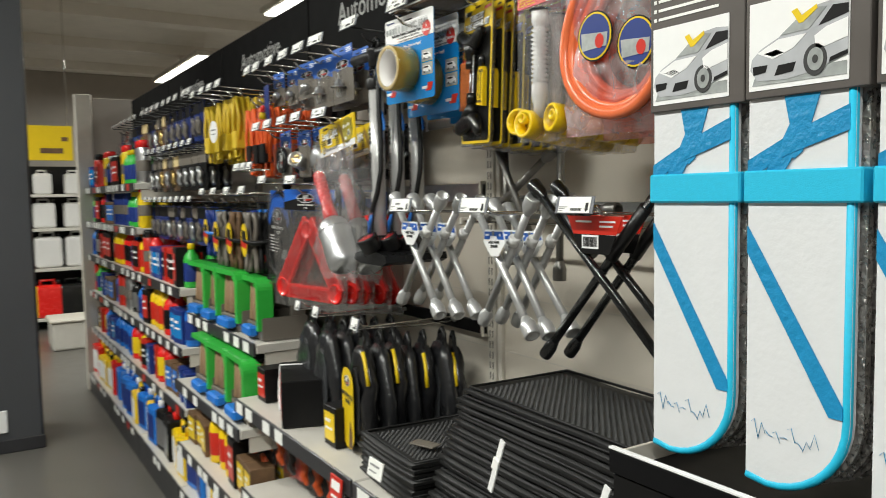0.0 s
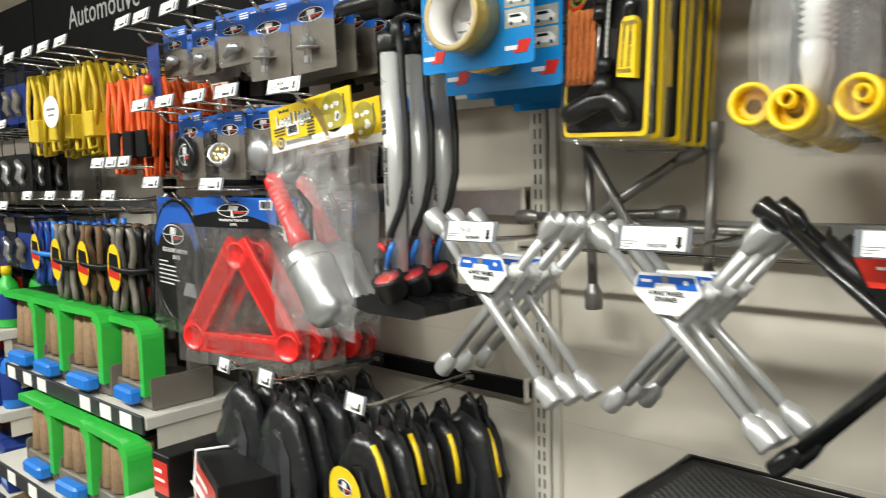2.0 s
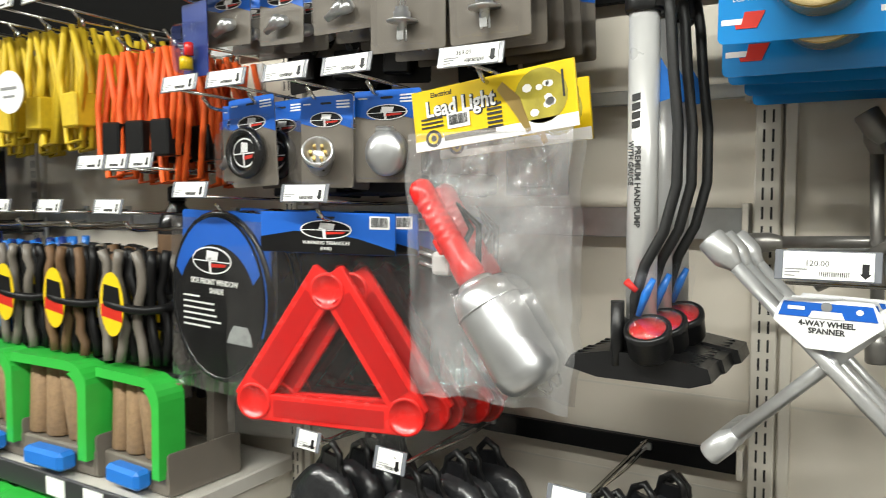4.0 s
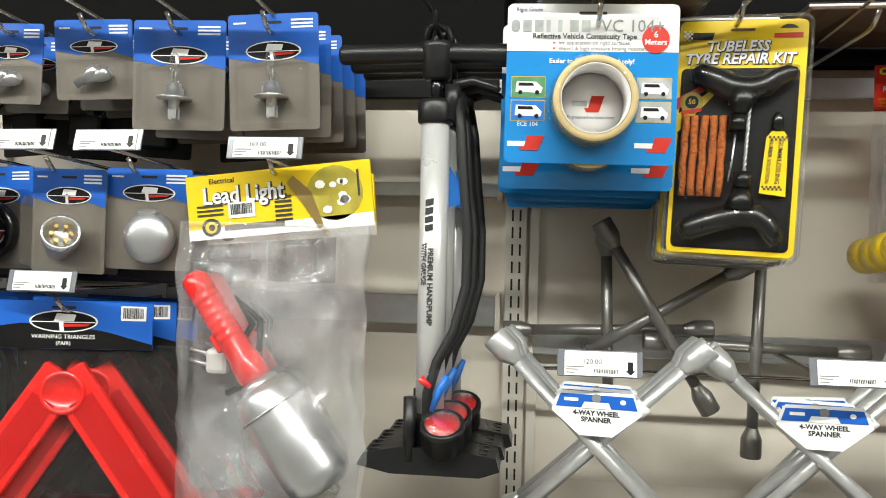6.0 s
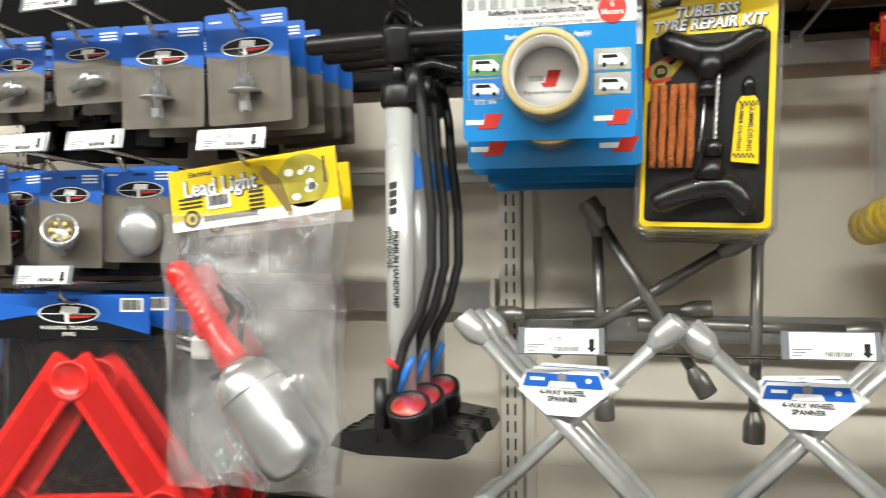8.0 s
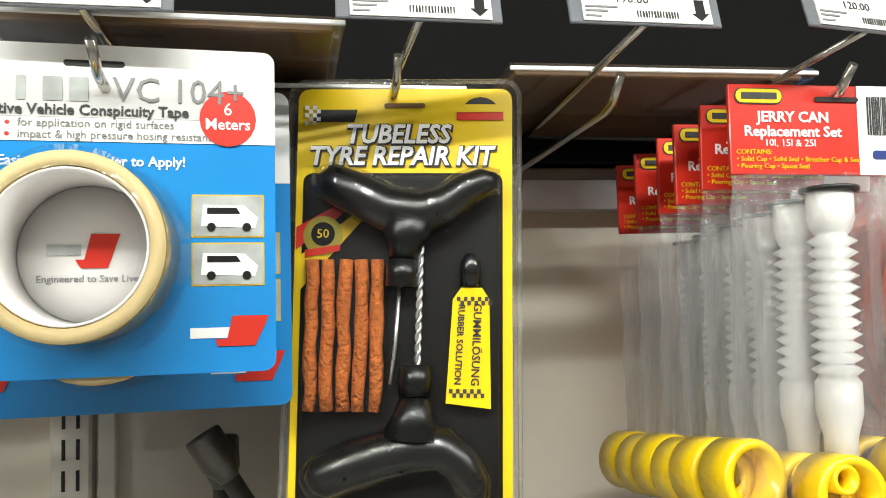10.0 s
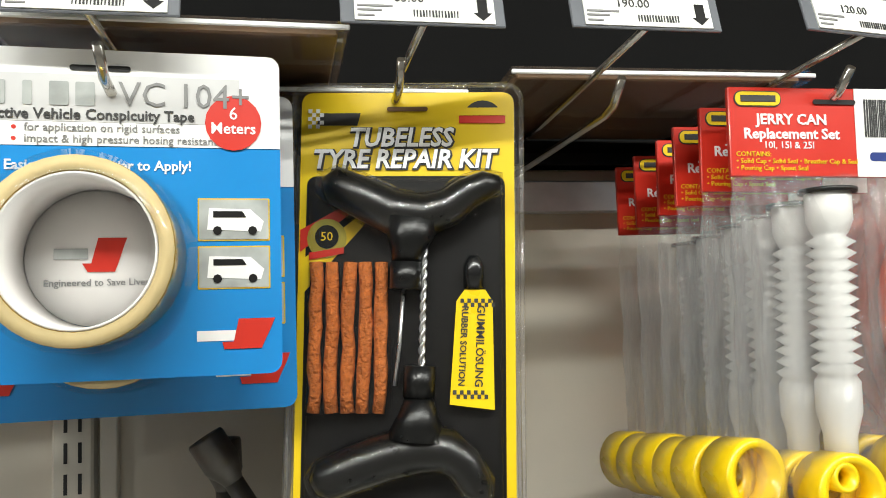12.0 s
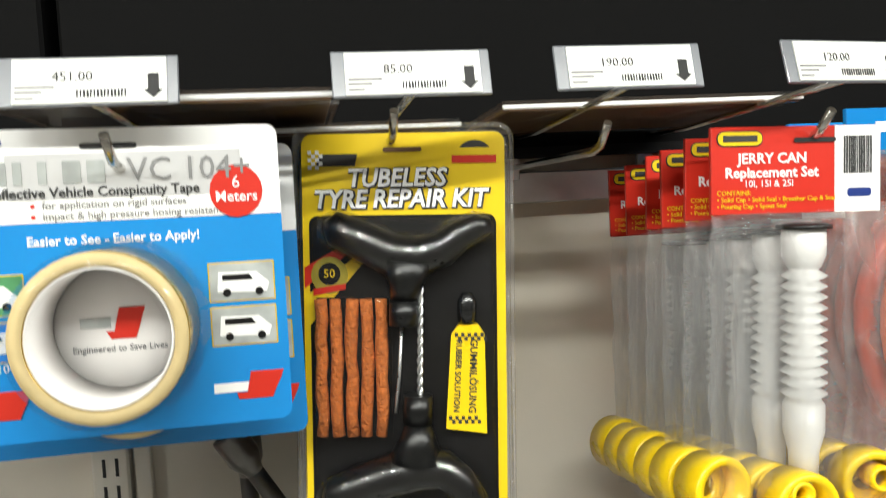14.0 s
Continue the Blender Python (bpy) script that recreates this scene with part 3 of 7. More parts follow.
def tape_card():
    t = thing("tape_pack", Matrix(), "vehicle marking tape roll blistered on a blue and white card", "tape", "tape packs")
    W, H = 0.086, 0.158
    card = part("card", slab(bmesh.new(), rr(-W, -H, W, 0.0, 0.006), 0.0, 0.0012), cyan_m, t, "sky blue card")
    top = [(x, z) for x, z in rr(-W, -0.0470, W, 0.0, 0.006) if z > -0.035] + [(-W, -0.0470), (W, -0.0470)]
    flat("white_header", top, -0.0006, 0.0005, white_m, t)
    flat("silver_band", [(-0.05, -0.0355), (W - 0.020, -0.0355), (W - 0.020, -0.0125), (-0.05, -0.0125)], -0.0009, 0.0003, silverprint_m, t)
    flat("euro_hole", rr(-0.014, -0.0105, 0.014, -0.0078, 0.0013), -0.0013, 0.0004, slot_m, t)
    for k in range(7):
        xa = -0.082 + k * 0.0118
        flat("wordmark", rr(xa, -0.0278, xa + (0.0088 if k in (0, 1, 2, 5, 6) else 0.0042), -0.0162, 0.0036 if k == 0 else 0.0008, 3), -0.0014, 0.0004, photo_m, t)
    words("grade", "VC 104+", 0.0172, 0.040, -0.0222, -0.0014, greyink_m, t)
    words("line", "Reflective Vehicle Conspicuity Tape", 0.0072, -0.008, -0.0322, -0.0013, ink_m, t, bold=0.00012)
    for k, line in enumerate(("for application on rigid surfaces", "impact & high pressure hosing resistant")):
        z = -0.0385 - 0.0055 * k
        words("line", line, 0.0056, -0.034, z, -0.0009, greyink_m, t, align="LEFT")
        flat("bullet", oval(-0.0385, z, 0.0011, 0.0011, 8), -0.0009, 0.0003, red_m, t)
    words("corner_text", "Rigid Grade", 0.0056, -0.064, -0.006, -0.0009, navy_m, t)
    words("slogan", "Easier to See - Easier to Apply!", 0.0068, 0.0, -0.0565, -0.0004, white_m, t, bold=0.00012)
    spot = flat("red_spot", [(x, z) for x, z in oval(0.063, -0.0345, 0.0138, 0.0138)], -0.0013, 0.0003, red_m, t)
    words("spot_text", "6", 0.009, 0.063, -0.030, -0.0014, white_m, spot)
    words("spot_text", "Meters", 0.0078, 0.063, -0.0375, -0.0014, white_m, spot, bold=0.0001)
    for k, (x, z) in enumerate(((-0.063, -0.0825), (-0.063, -0.1060), (0.063, -0.0825), (0.063, -0.1060))):
        fr = flat("photo_frame", rr(x - 0.0175, z - 0.0105, x + 0.0175, z + 0.0105, 0.0005), -0.0005, 0.0004, ystrap_m, t)
        ph = flat("photo", rr(x - 0.0168, z - 0.0098, x + 0.0168, z + 0.0098, 0.0005), -0.0009, 0.0004, (dgreen_m, bluepl_m, photo_m, photo_m)[k], fr)
        bm = bmesh.new()
        slab(bm, [(x - 0.013, z - 0.005), (x + 0.013, z - 0.006), (x + 0.0145, z - 0.001), (x + 0.008, z + 0.005), (x - 0.012, z + 0.0055)], -0.0013, -0.0009)
        part("pictured_vehicle", bm, white_m, ph)
        bm = bmesh.new()
        slab(bm, [(x - 0.010, z + 0.001), (x + 0.006, z + 0.001), (x + 0.004, z + 0.004), (x - 0.010, z + 0.004)], -0.0017, -0.0013)
        for q in (-0.008, 0.009):
            slab(bm, oval(x + q, z - 0.0055, 0.0022, 0.0022, 8), -0.0017, -0.0013)
        part("pictured_glass", bm, charcoal_m, ph)
    for x in (-0.064, 0.064):
        flat("logo_word", [(x - 0.019, -0.1415), (x + 0.008, -0.1415), (x + 0.008, -0.1365), (x - 0.019, -0.1365)], -0.0005, 0.0004, white_m, t)
        flat("logo_flag", [(x - 0.006, -0.1455), (x + 0.012, -0.1455), (x + 0.0135, -0.142), (x + 0.017, -0.135), (x + 0.0185, -0.131), (x + 0.001, -0.131), (x - 0.0015, -0.142), (x - 0.007, -0.142)], -0.0009, 0.0003, red_m, t)
    words("norm", "ECE 104", 0.0062, -0.063, -0.1195, -0.0004, white_m, t)
    C = Matrix.Translation((0, -0.0015, -0.101)) @ pose(0, 0, 0, 90)
    roll = part("roll", lathe(bmesh.new(), [(0.0405, 0.001), (0.0405, 0.0485), (0.0400, 0.0495), (0.0340, 0.0495), (0.0335, 0.048), (0.0335, 0.001)], C, 40, True), tapeside_m, t, "yellow tape roll")
    part("roll_face", lathe(bmesh.new(), [(0.0402, 0.0497), (0.0402, 0.0501), (0.0338, 0.0501), (0.0338, 0.0497)], C, 40, True), tan_m, roll, "kraft coloured edge")
    part("core", lathe(bmesh.new(), [(0.0334, 0.001), (0.0334, 0.0492), (0.0322, 0.0492), (0.0322, 0.001)], C, 40, True), core_m, roll, "white cardboard core")
    part("core_liner", lathe(bmesh.new(), [(0.032, 0.001), (0.032, 0.003), (0.0, 0.003)], C, 32), core_m, roll)
    flat("core_logo", [(-0.004, -0.1075), (0.008, -0.1075), (0.0095, -0.1035), (0.012, -0.0955), (0.0135, -0.0915), (0.0005, -0.0915), (-0.0005, -0.0955), (-0.0025, -0.1035), (-0.0065, -0.1035)], -0.0055, 0.0005, red_m, roll)
    flat("core_word", [(-0.019, -0.1015), (-0.004, -0.1015), (-0.004, -0.0965), (-0.019, -0.0965)], -0.0055, 0.0005, photo_m, roll)
    words("core_text", "Engineered to Save Lives", 0.0047, 0.0, -0.1125, -0.005, greyink_m, roll)
    bm = lathe(bmesh.new(), [(0.046, 0.0), (0.044, 0.02), (0.0425, 0.0515), (0.030, 0.0522)], C, 32)
    bmesh.ops.delete(bm, geom=[f for f in bm.faces if len(f.verts) > 4], context="FACES")
    part("blister", bm, blister_m, t, "clear plastic blister")
    return t


stack(tape_card, pose(0.0835, -0.262, 1.6570, 0, 0.4, 2) @ Matrix.Diagonal((1.075, 1.0, 1.10, 1.0)), 5, (0.001, 0.054, -0.005), 1.2, 4)
peg(0.089, 1.634, -0.285, "451.00", lx=-0.006, dz=0.031, yl=-0.29, wide=0.090, tall=0.027)

# ---- tyre repair kits ----


def soft_handle(bm, pts, radii, y, seg=12):
    tube(bm, [(x, y, z) for x, z in pts], radii, seg)


def kit_card():
    t = thing("tyre_repair_kit", Matrix(), "tubeless tyre repair kit blistered on a yellow card", "repair kit", "tyre repair kits")
    W, H = 0.071, 0.272
    part("card", slab(bmesh.new(), rr(-W + 0.003, -H + 0.003, W - 0.003, -0.003, 0.007), 0.0, 0.001), yellow_m, t, "yellow printed card")
    part("clear_rim", slab(bmesh.new(), rr(-W - 0.0025, -H - 0.0025, W + 0.0025, 0.0025, 0.010), 0.0015, 0.0045), acetate_m, t, "clear plastic rim")
    flat("black_field", rr(-W + 0.0075, -H + 0.0085, W - 0.009, -0.0575, 0.006), -0.0006, 0.0005, charcoal_m, t)
    flat("red_flash", [(-W + 0.004, -0.106), (-W + 0.004, -0.092), (-0.040, -0.077), (-0.036, -0.082)], -0.0011, 0.0004, red_m, t)
    flat("yellow_flash", [(-W + 0.004, -0.135), (-W + 0.004, -0.112), (-0.030, -0.083), (-0.026, -0.088)], -0.0011, 0.0004, yellow_m, t)
    words("title", "TUBELESS", 0.0168, -0.004, -0.0335, -0.0008, ink_m, t, bold=0.0012, squeeze=0.92, slant=0.18)
    words("title", "TUBELESS", 0.0168, -0.0045, -0.0332, -0.0015, white_m, t, bold=0.0004, squeeze=0.92, slant=0.18)
    words("title", "TYRE REPAIR KIT", 0.0168, -0.002, -0.0475, -0.0008, ink_m, t, bold=0.0012, squeeze=0.92, slant=0.18)
    words("title", "TYRE REPAIR KIT", 0.0168, -0.0025, -0.0472, -0.0015, white_m, t, bold=0.0004, squeeze=0.92, slant=0.18)
    flat("logo_block", [(-0.058, -0.0245), (-0.032, -0.0245), (-0.030, -0.0165), (-0.056, -0.0165)], -0.0006, 0.0005, ink_m, t)
    bm = bmesh.new()
    for i in range(4):
        for j in range(5):
            if (i + j) % 2 == 0:
                slab(bm, [(-0.0635 + i * 0.0025, -0.0265 + j * 0.0025), (-0.061 + i * 0.0025, -0.0265 + j * 0.0025), (-0.061 + i * 0.0025, -0.024 + j * 0.0025), (-0.0635 + i * 0.0025, -0.024 + j * 0.0025)], -0.0011, -0.0007)
    tagged(part("check_pattern", bm, white_m, t), kind="stuff")
    flat("logo_dome", [(x, max(z, -0.018)) for x, z in oval(0.048, -0.018, 0.0115, 0.0095)], -0.0006, 0.0005, ink_m, t)
    flat("logo_band", [(0.033, -0.0235), (0.0625, -0.0235), (0.0625, -0.0185), (0.033, -0.0185)], -0.0011, 0.0004, red_m, t)
    flat("logo_word", [(0.035, -0.0185), (0.061, -0.0185), (0.060, -0.0135), (0.037, -0.0135)], -0.0016, 0.0004, yellow_m, t)
    flat("hang_hole", rr(-0.013, -0.0155, 0.013, -0.0125, 0.0014), -0.0009, 0.0004, brown_m, t)
    seal = flat("seal", oval(-0.050, -0.0975, 0.0125, 0.0125), -0.0017, 0.0004, gold_m, t, "gold round seal")
    flat("seal_ring", oval(-0.050, -0.0965, 0.0075, 0.0075), -0.0021, 0.0003, charcoal_m, seal)
    words("seal_text", "50", 0.008, -0.050, -0.0965, -0.0022, yellow_m, seal)
    flat("seal_ribbon", [(-0.061, -0.111), (-0.039, -0.107), (-0.039, -0.103), (-0.061, -0.1065)], -0.0021, 0.0003, red_m, seal)
    # rubber plugs
    pl = flat("plug_tray", rr(-0.060, -0.206, -0.0085, -0.1125, 0.002), -0.0018, 0.001, charcoal_m, t)
    rg = random.Random(8)
    for k in range(5):
        x = -0.055 + k * 0.0102
        pts = [(x + rg.uniform(-0.0008, 0.0008) - 0.00004 * q * k, -0.007, -0.113 - q * 0.0131) for q in range(8)]
        part("rubber_plug", tube(bmesh.new(), pts, [0.0042 + rg.uniform(-0.0005, 0.0005) for _ in pts], 8), orange_m, pl, "rust orange tacky plug")
    # T handles and tools
    bm = bmesh.new()
    soft_handle(bm, [(-0.050, -0.067), (-0.044, -0.066), (-0.028, -0.073), (-0.008, -0.083), (0.012, -0.085), (0.027, -0.080), (0.038, -0.071), (0.050, -0.0655), (0.058, -0.0650)],
                [0.006, 0.0118, 0.0130, 0.0138, 0.0130, 0.0115, 0.0100, 0.0085, 0.005], -0.014)
    tube(bm, [(0.004, -0.013, -0.088), (0.002, -0.013, -0.104), (0.001, -0.013, -0.114)], [0.019, 0.0115, 0.0085], 12)
    tube(bm, [(0.001, -0.013, -0.1135), (0.0005, -0.013, -0.130)], 0.0098, 12)
    part("top_handle", bm, handle_m, t, "black moulded T handle")
    bm = bmesh.new()
    soft_handle(bm, [(-0.052, -0.247), (-0.046, -0.243), (-0.030, -0.236), (-0.010, -0.229), (0.010, -0.224), (0.026, -0.225), (0.036, -0.233), (0.044, -0.246), (0.047, -0.254)],
                [0.006, 0.0125, 0.0132, 0.0135, 0.0138, 0.0125, 0.0110, 0.0095, 0.005], -0.014)
    tube(bm, [(0.008, -0.013, -0.219), (0.009, -0.013, -0.203), (0.009, -0.013, -0.194)], [0.019, 0.0115, 0.0085], 12)
    tube(bm, [(0.009, -0.013, -0.1945), (0.0095, -0.013, -0.176)], 0.0098, 12)
    part("bottom_handle", bm, handle_m, t, "black moulded T handle")
    bm = bmesh.new()
    n = 60
    for ph in (0, math.pi):
        tube(bm, [(0.0105 + 0.0015 * k / n + 0.0011 * math.cos(k * 0.62 + ph), -0.012 + 0.0011 * math.sin(k * 0.62 + ph), -0.180 + 0.078 * k / n) for k in range(n)], 0.00125, 6)
    part("spiral_probe", bm, silver_m, t, "steel spiral probe")
    part("needle", tube(bmesh.new(), [(-0.0005, -0.012, -0.126), (-0.003, -0.012, -0.165), (-0.0055, -0.012, -0.188)], 0.0013, 6), silver_m, t, "steel needle")
    tb = part("glue_tube", slab(bmesh.new(), [(0.0275, -0.199), (0.0545, -0.202), (0.0535, -0.137), (0.0490, -0.130), (0.0365, -0.130), (0.0315, -0.137)], -0.011, -0.002), yellowpl_m, t, "yellow tube of rubber solution")
    part("tube_cap", lathe(bmesh.new(), [(0.0062, 0.0), (0.0066, 0.014), (0.0045, 0.018), (0.0035, 0.020)], Matrix.Translation((0.042, -0.0075, -0.129)), 12), glossblack_m, tb)
    words("tube_text", "GUMMILÖSUNG", 0.0068, 0.0455, -0.164, -0.0113, ink_m, tb, turn=92, bold=0.0001)
    words("tube_text", "RUBBER SOLUTION", 0.0055, 0.0355, -0.164, -0.0113, ink_m, tb, turn=93, bold=0.0001)
    bm = bmesh.new()
    for r_, z0, xs in ((0, -0.138, 0.034), (1, -0.1405, 0.034), (0, -0.193, 0.0295), (1, -0.1955, 0.0295)):
        for i in range(5):
            xa = xs + i * 0.0042 + (0.0021 if r_ else 0)
            slab(bm, [(xa, z0), (xa + 0.0021, z0), (xa + 0.0021, z0 + 0.0025), (xa, z0 + 0.0025)], -0.0116, -0.0111)
    tagged(part("tube_check", bm, ink_m, tb), kind="stuff")
    bm = blister(bmesh.new(), -0.0615, -0.261, 0.0605, -0.059, -0.0012, 0.006, 0.004)
    blister(bm, -0.060, -0.207, -0.008, -0.111, -0.0073, 0.006, 0.003)
    part("blister", bm, blister_m, t, "clear plastic blister")
    # moulded clear skin over the two handles, and the bead round the pack
    bm = bmesh.new()
    soft_handle(bm, [(-0.054, -0.066), (-0.044, -0.066), (-0.028, -0.073), (-0.008, -0.083), (0.012, -0.085), (0.027, -0.080), (0.038, -0.071), (0.050, -0.0655), (0.060, -0.0650)],
                [0.008, 0.0140, 0.0152, 0.0158, 0.0150, 0.0136, 0.0122, 0.0106, 0.007], -0.014)
    part("handle_blister", bm, mould_m, t, "clear moulded blister")
    bm = bmesh.new()
    soft_handle(bm, [(-0.055, -0.248), (-0.046, -0.243), (-0.030, -0.236), (-0.010, -0.229), (0.010, -0.224), (0.026, -0.225), (0.036, -0.233), (0.044, -0.246), (0.048, -0.256)],
                [0.008, 0.0146, 0.0153, 0.0156, 0.0158, 0.0146, 0.0131, 0.0116, 0.007], -0.014)
    part("handle_blister", bm, mould_m, t, "clear moulded blister")
    part("rim_bead", tube(bmesh.new(), [(x, -0.001, z) for x, z in rr(-W - 0.0015, -H - 0.0015, W + 0.0015, 0.0015, 0.010, 6)], 0.0016, 6, True), skin_m, t, "clear rolled rim")
    return t


stack(kit_card, pose(0.2555, -0.208, 1.6560, -1.5, 2.2, -12), 8, (0.0015, 0.0235, -0.002), 1.0, 9)
peg(0.2475, 1.648, -0.232, "85.00", dz=0.017, lx=0.006, yl=-0.29, wide=0.090, tall=0.027)

# ---- jerry can spout sets ----


def jerry_set():
    t = thing("jerry_can_set", Matrix(), "jerry can spout and yellow caps under a red header card", "spout set", "jerry can sets")
    W = 0.0565
    hd = part("header_card", bx(bmesh.new(), (-W, -0.002, -0.056), (W, 0.002, 0.0), 0.0006), red_m, t, "red header card")
    flat("white_end", [(0.0255, -0.0558), (W - 0.0002, -0.0558), (W - 0.0002, -0.0002), (0.0255, -0.0002)], -0.0026, 0.0005, white_m, hd)
    flat("hang_hole", rr(-0.014 + 0.012, -0.0105, 0.014 + 0.012, -0.0075, 0.0014), -0.0031, 0.0005, slot_m, hd)
    flat("logo_rim", rr(-0.053, -0.0125, -0.0225, -0.0025, 0.0045), -0.0026, 0.0005, ink_m, hd)
    flat("logo_field", rr(-0.0523, -0.0118, -0.0232, -0.0032, 0.004), -0.003, 0.0004, yellow_m, hd)
    flat("logo_word", [(-0.049, -0.0095), (-0.0265, -0.0095), (-0.0265, -0.0055), (-0.049, -0.0055)], -0.0034, 0.0004, ink_m, hd)
    words("title", "JERRY CAN", 0.0092, -0.016, -0.0205, -0.0023, white_m, hd, bold=0.0002)
    words("title", "Replacement Set", 0.0092, -0.0165, -0.0295, -0.0023, white_m, hd, bold=0.0002)
    words("sizes", "10l, 15l & 25l", 0.0062, -0.0185, -0.0365, -0.0023, white_m, hd)
    words("content_line", "CONTAINS:\n• Solid Cap • Solid Seal • Breather Cap & Seal\n• Pouring Cap • Spout Seal", 0.0043, -0.053, -0.0465, -0.0023, yellow_m, hd, align="LEFT")
    barcode("barcode", 0.0315, -0.031, 0.0505, -0.007, -0.003, hd)
    flat("small_mark", rr(0.034, -0.046, 0.050, -0.0405, 0.002), -0.003, 0.0004, navy_m, hd)
    prof = [(0.0115, 0.0), (0.0115, -0.0), (0.0135, -0.001), (0.0135, -0.018), (0.0105, -0.026)]
    z = -0.028
    for k in range(12):
        prof += [(0.0088, z), (0.0146, z - 0.0035)]
        z -= 0.007
    prof += [(0.0105, z), (0.0130, z - 0.004), (0.0130, z - 0.022), (0.0095, z - 0.036), (0.0090, z - 0.056)]
    part("spout", lathe(bmesh.new(), prof[::-1], Matrix.Translation((0.0060, 0.0, -0.065)), 24), milk_m, t, "white corrugated spout")
    part("spout_seal", lathe(bmesh.new(), [(0.017, -0.0025), (0.017, 0.0), (0.010, 0.001)], Matrix.Translation((0.0060, 0.0, -0.0635)), 20), blackpl_m, t, "black rubber seal")
    for k, (x, z, tilt, yy) in enumerate(((-0.054, -0.236, 16, 0.004), (-0.005, -0.243, 6, -0.014), (0.052, -0.236, -8, 0.0))):
        C = Matrix.Translation((x, yy, z)) @ pose(0, 0, 0, 90 - 6, 0, tilt)
        cap = part("cap", lathe(bmesh.new(), [(0.0225, -0.012), (0.0225, 0.010), (0.0215, 0.012), (0.0170, 0.012), (0.0168, -0.006), (0.0168, -0.012)], C, 28, True), yellowpl_m, t, "yellow ring cap")
        part("cap_floor", lathe(bmesh.new(), [(0.0170, -0.011), (0.0170, -0.008), (0.008, -0.008), (0.008, -0.011)], C, 24, True), yellowpl_m, cap)
        if k:
            part("breather", lathe(bmesh.new(), [(0.0085, -0.008), (0.0085, 0.012), (0.006, 0.0125), (0.006, -0.008)], C @ Matrix.Translation((-0.004 if k == 1 else 0.004, 0.009 if k == 1 else 0.004, 0)), 18, True), yellowpl_m, cap)
    part("bag", film(bmesh.new(), -0.0575, -0.270, 0.064, -0.050, 0.0, 0.017, 12, 16, 2.3), foldfilm_m, t, "clear pleated bag")
    return t


stack(jerry_set, pose(0.5025, -0.267, 1.6425, 0, 1.4, -5), 6, (-0.0005, 0.032, -0.0035), 1.5, 12)
peg(0.514, 1.634, -0.28, "120.00", dz=0.030, lx=0.002, yl=-0.30, yaw=8, wide=0.090, tall=0.027)
peg(0.380, 1.634, -0.25, "190.00", dz=0.031, yl=-0.295, wide=0.090, tall=0.027)

# flat packs lying across the hooks


def flat_pack(x0, x1, y0, y1, z, rz=0.0):
    t = thing("flat_pack", pose((x0 + x1) / 2, (y0 + y1) / 2, z, 0, 0, rz), "flat brown board pack in a clear sleeve lying across the hooks", "flat pack", "flat packs")
    w, d = (x1 - x0) / 2, (y1 - y0) / 2
    part("board", bx(bmesh.new(), (-w + 0.006, -d + 0.008, 0.001), (w - 0.006, d, 0.006), 0.001), brown_m, t, "brown printed board")
    part("sleeve", bx(bmesh.new(), (-w, -d, 0.0), (w, d, 0.0075), 0.0015), acetate_m, t, "clear plastic sleeve")
    part("sleeve_edge", bx(bmesh.new(), (-w, -d - 0.0025, 0.0015), (w, -d - 0.0005, 0.0045), 0.0006), white_m, t, "white folded edge")


flat_pack(0.020, 0.213, -0.270, -0.03, 1.668, 1.0)
flat_pack(0.165, 0.300, -0.19, -0.03, 1.656, -0.6)
flat_pack(0.326, 0.545, -0.215, -0.03, 1.664, -1.5)

# ---- four-way wheel spanners ----


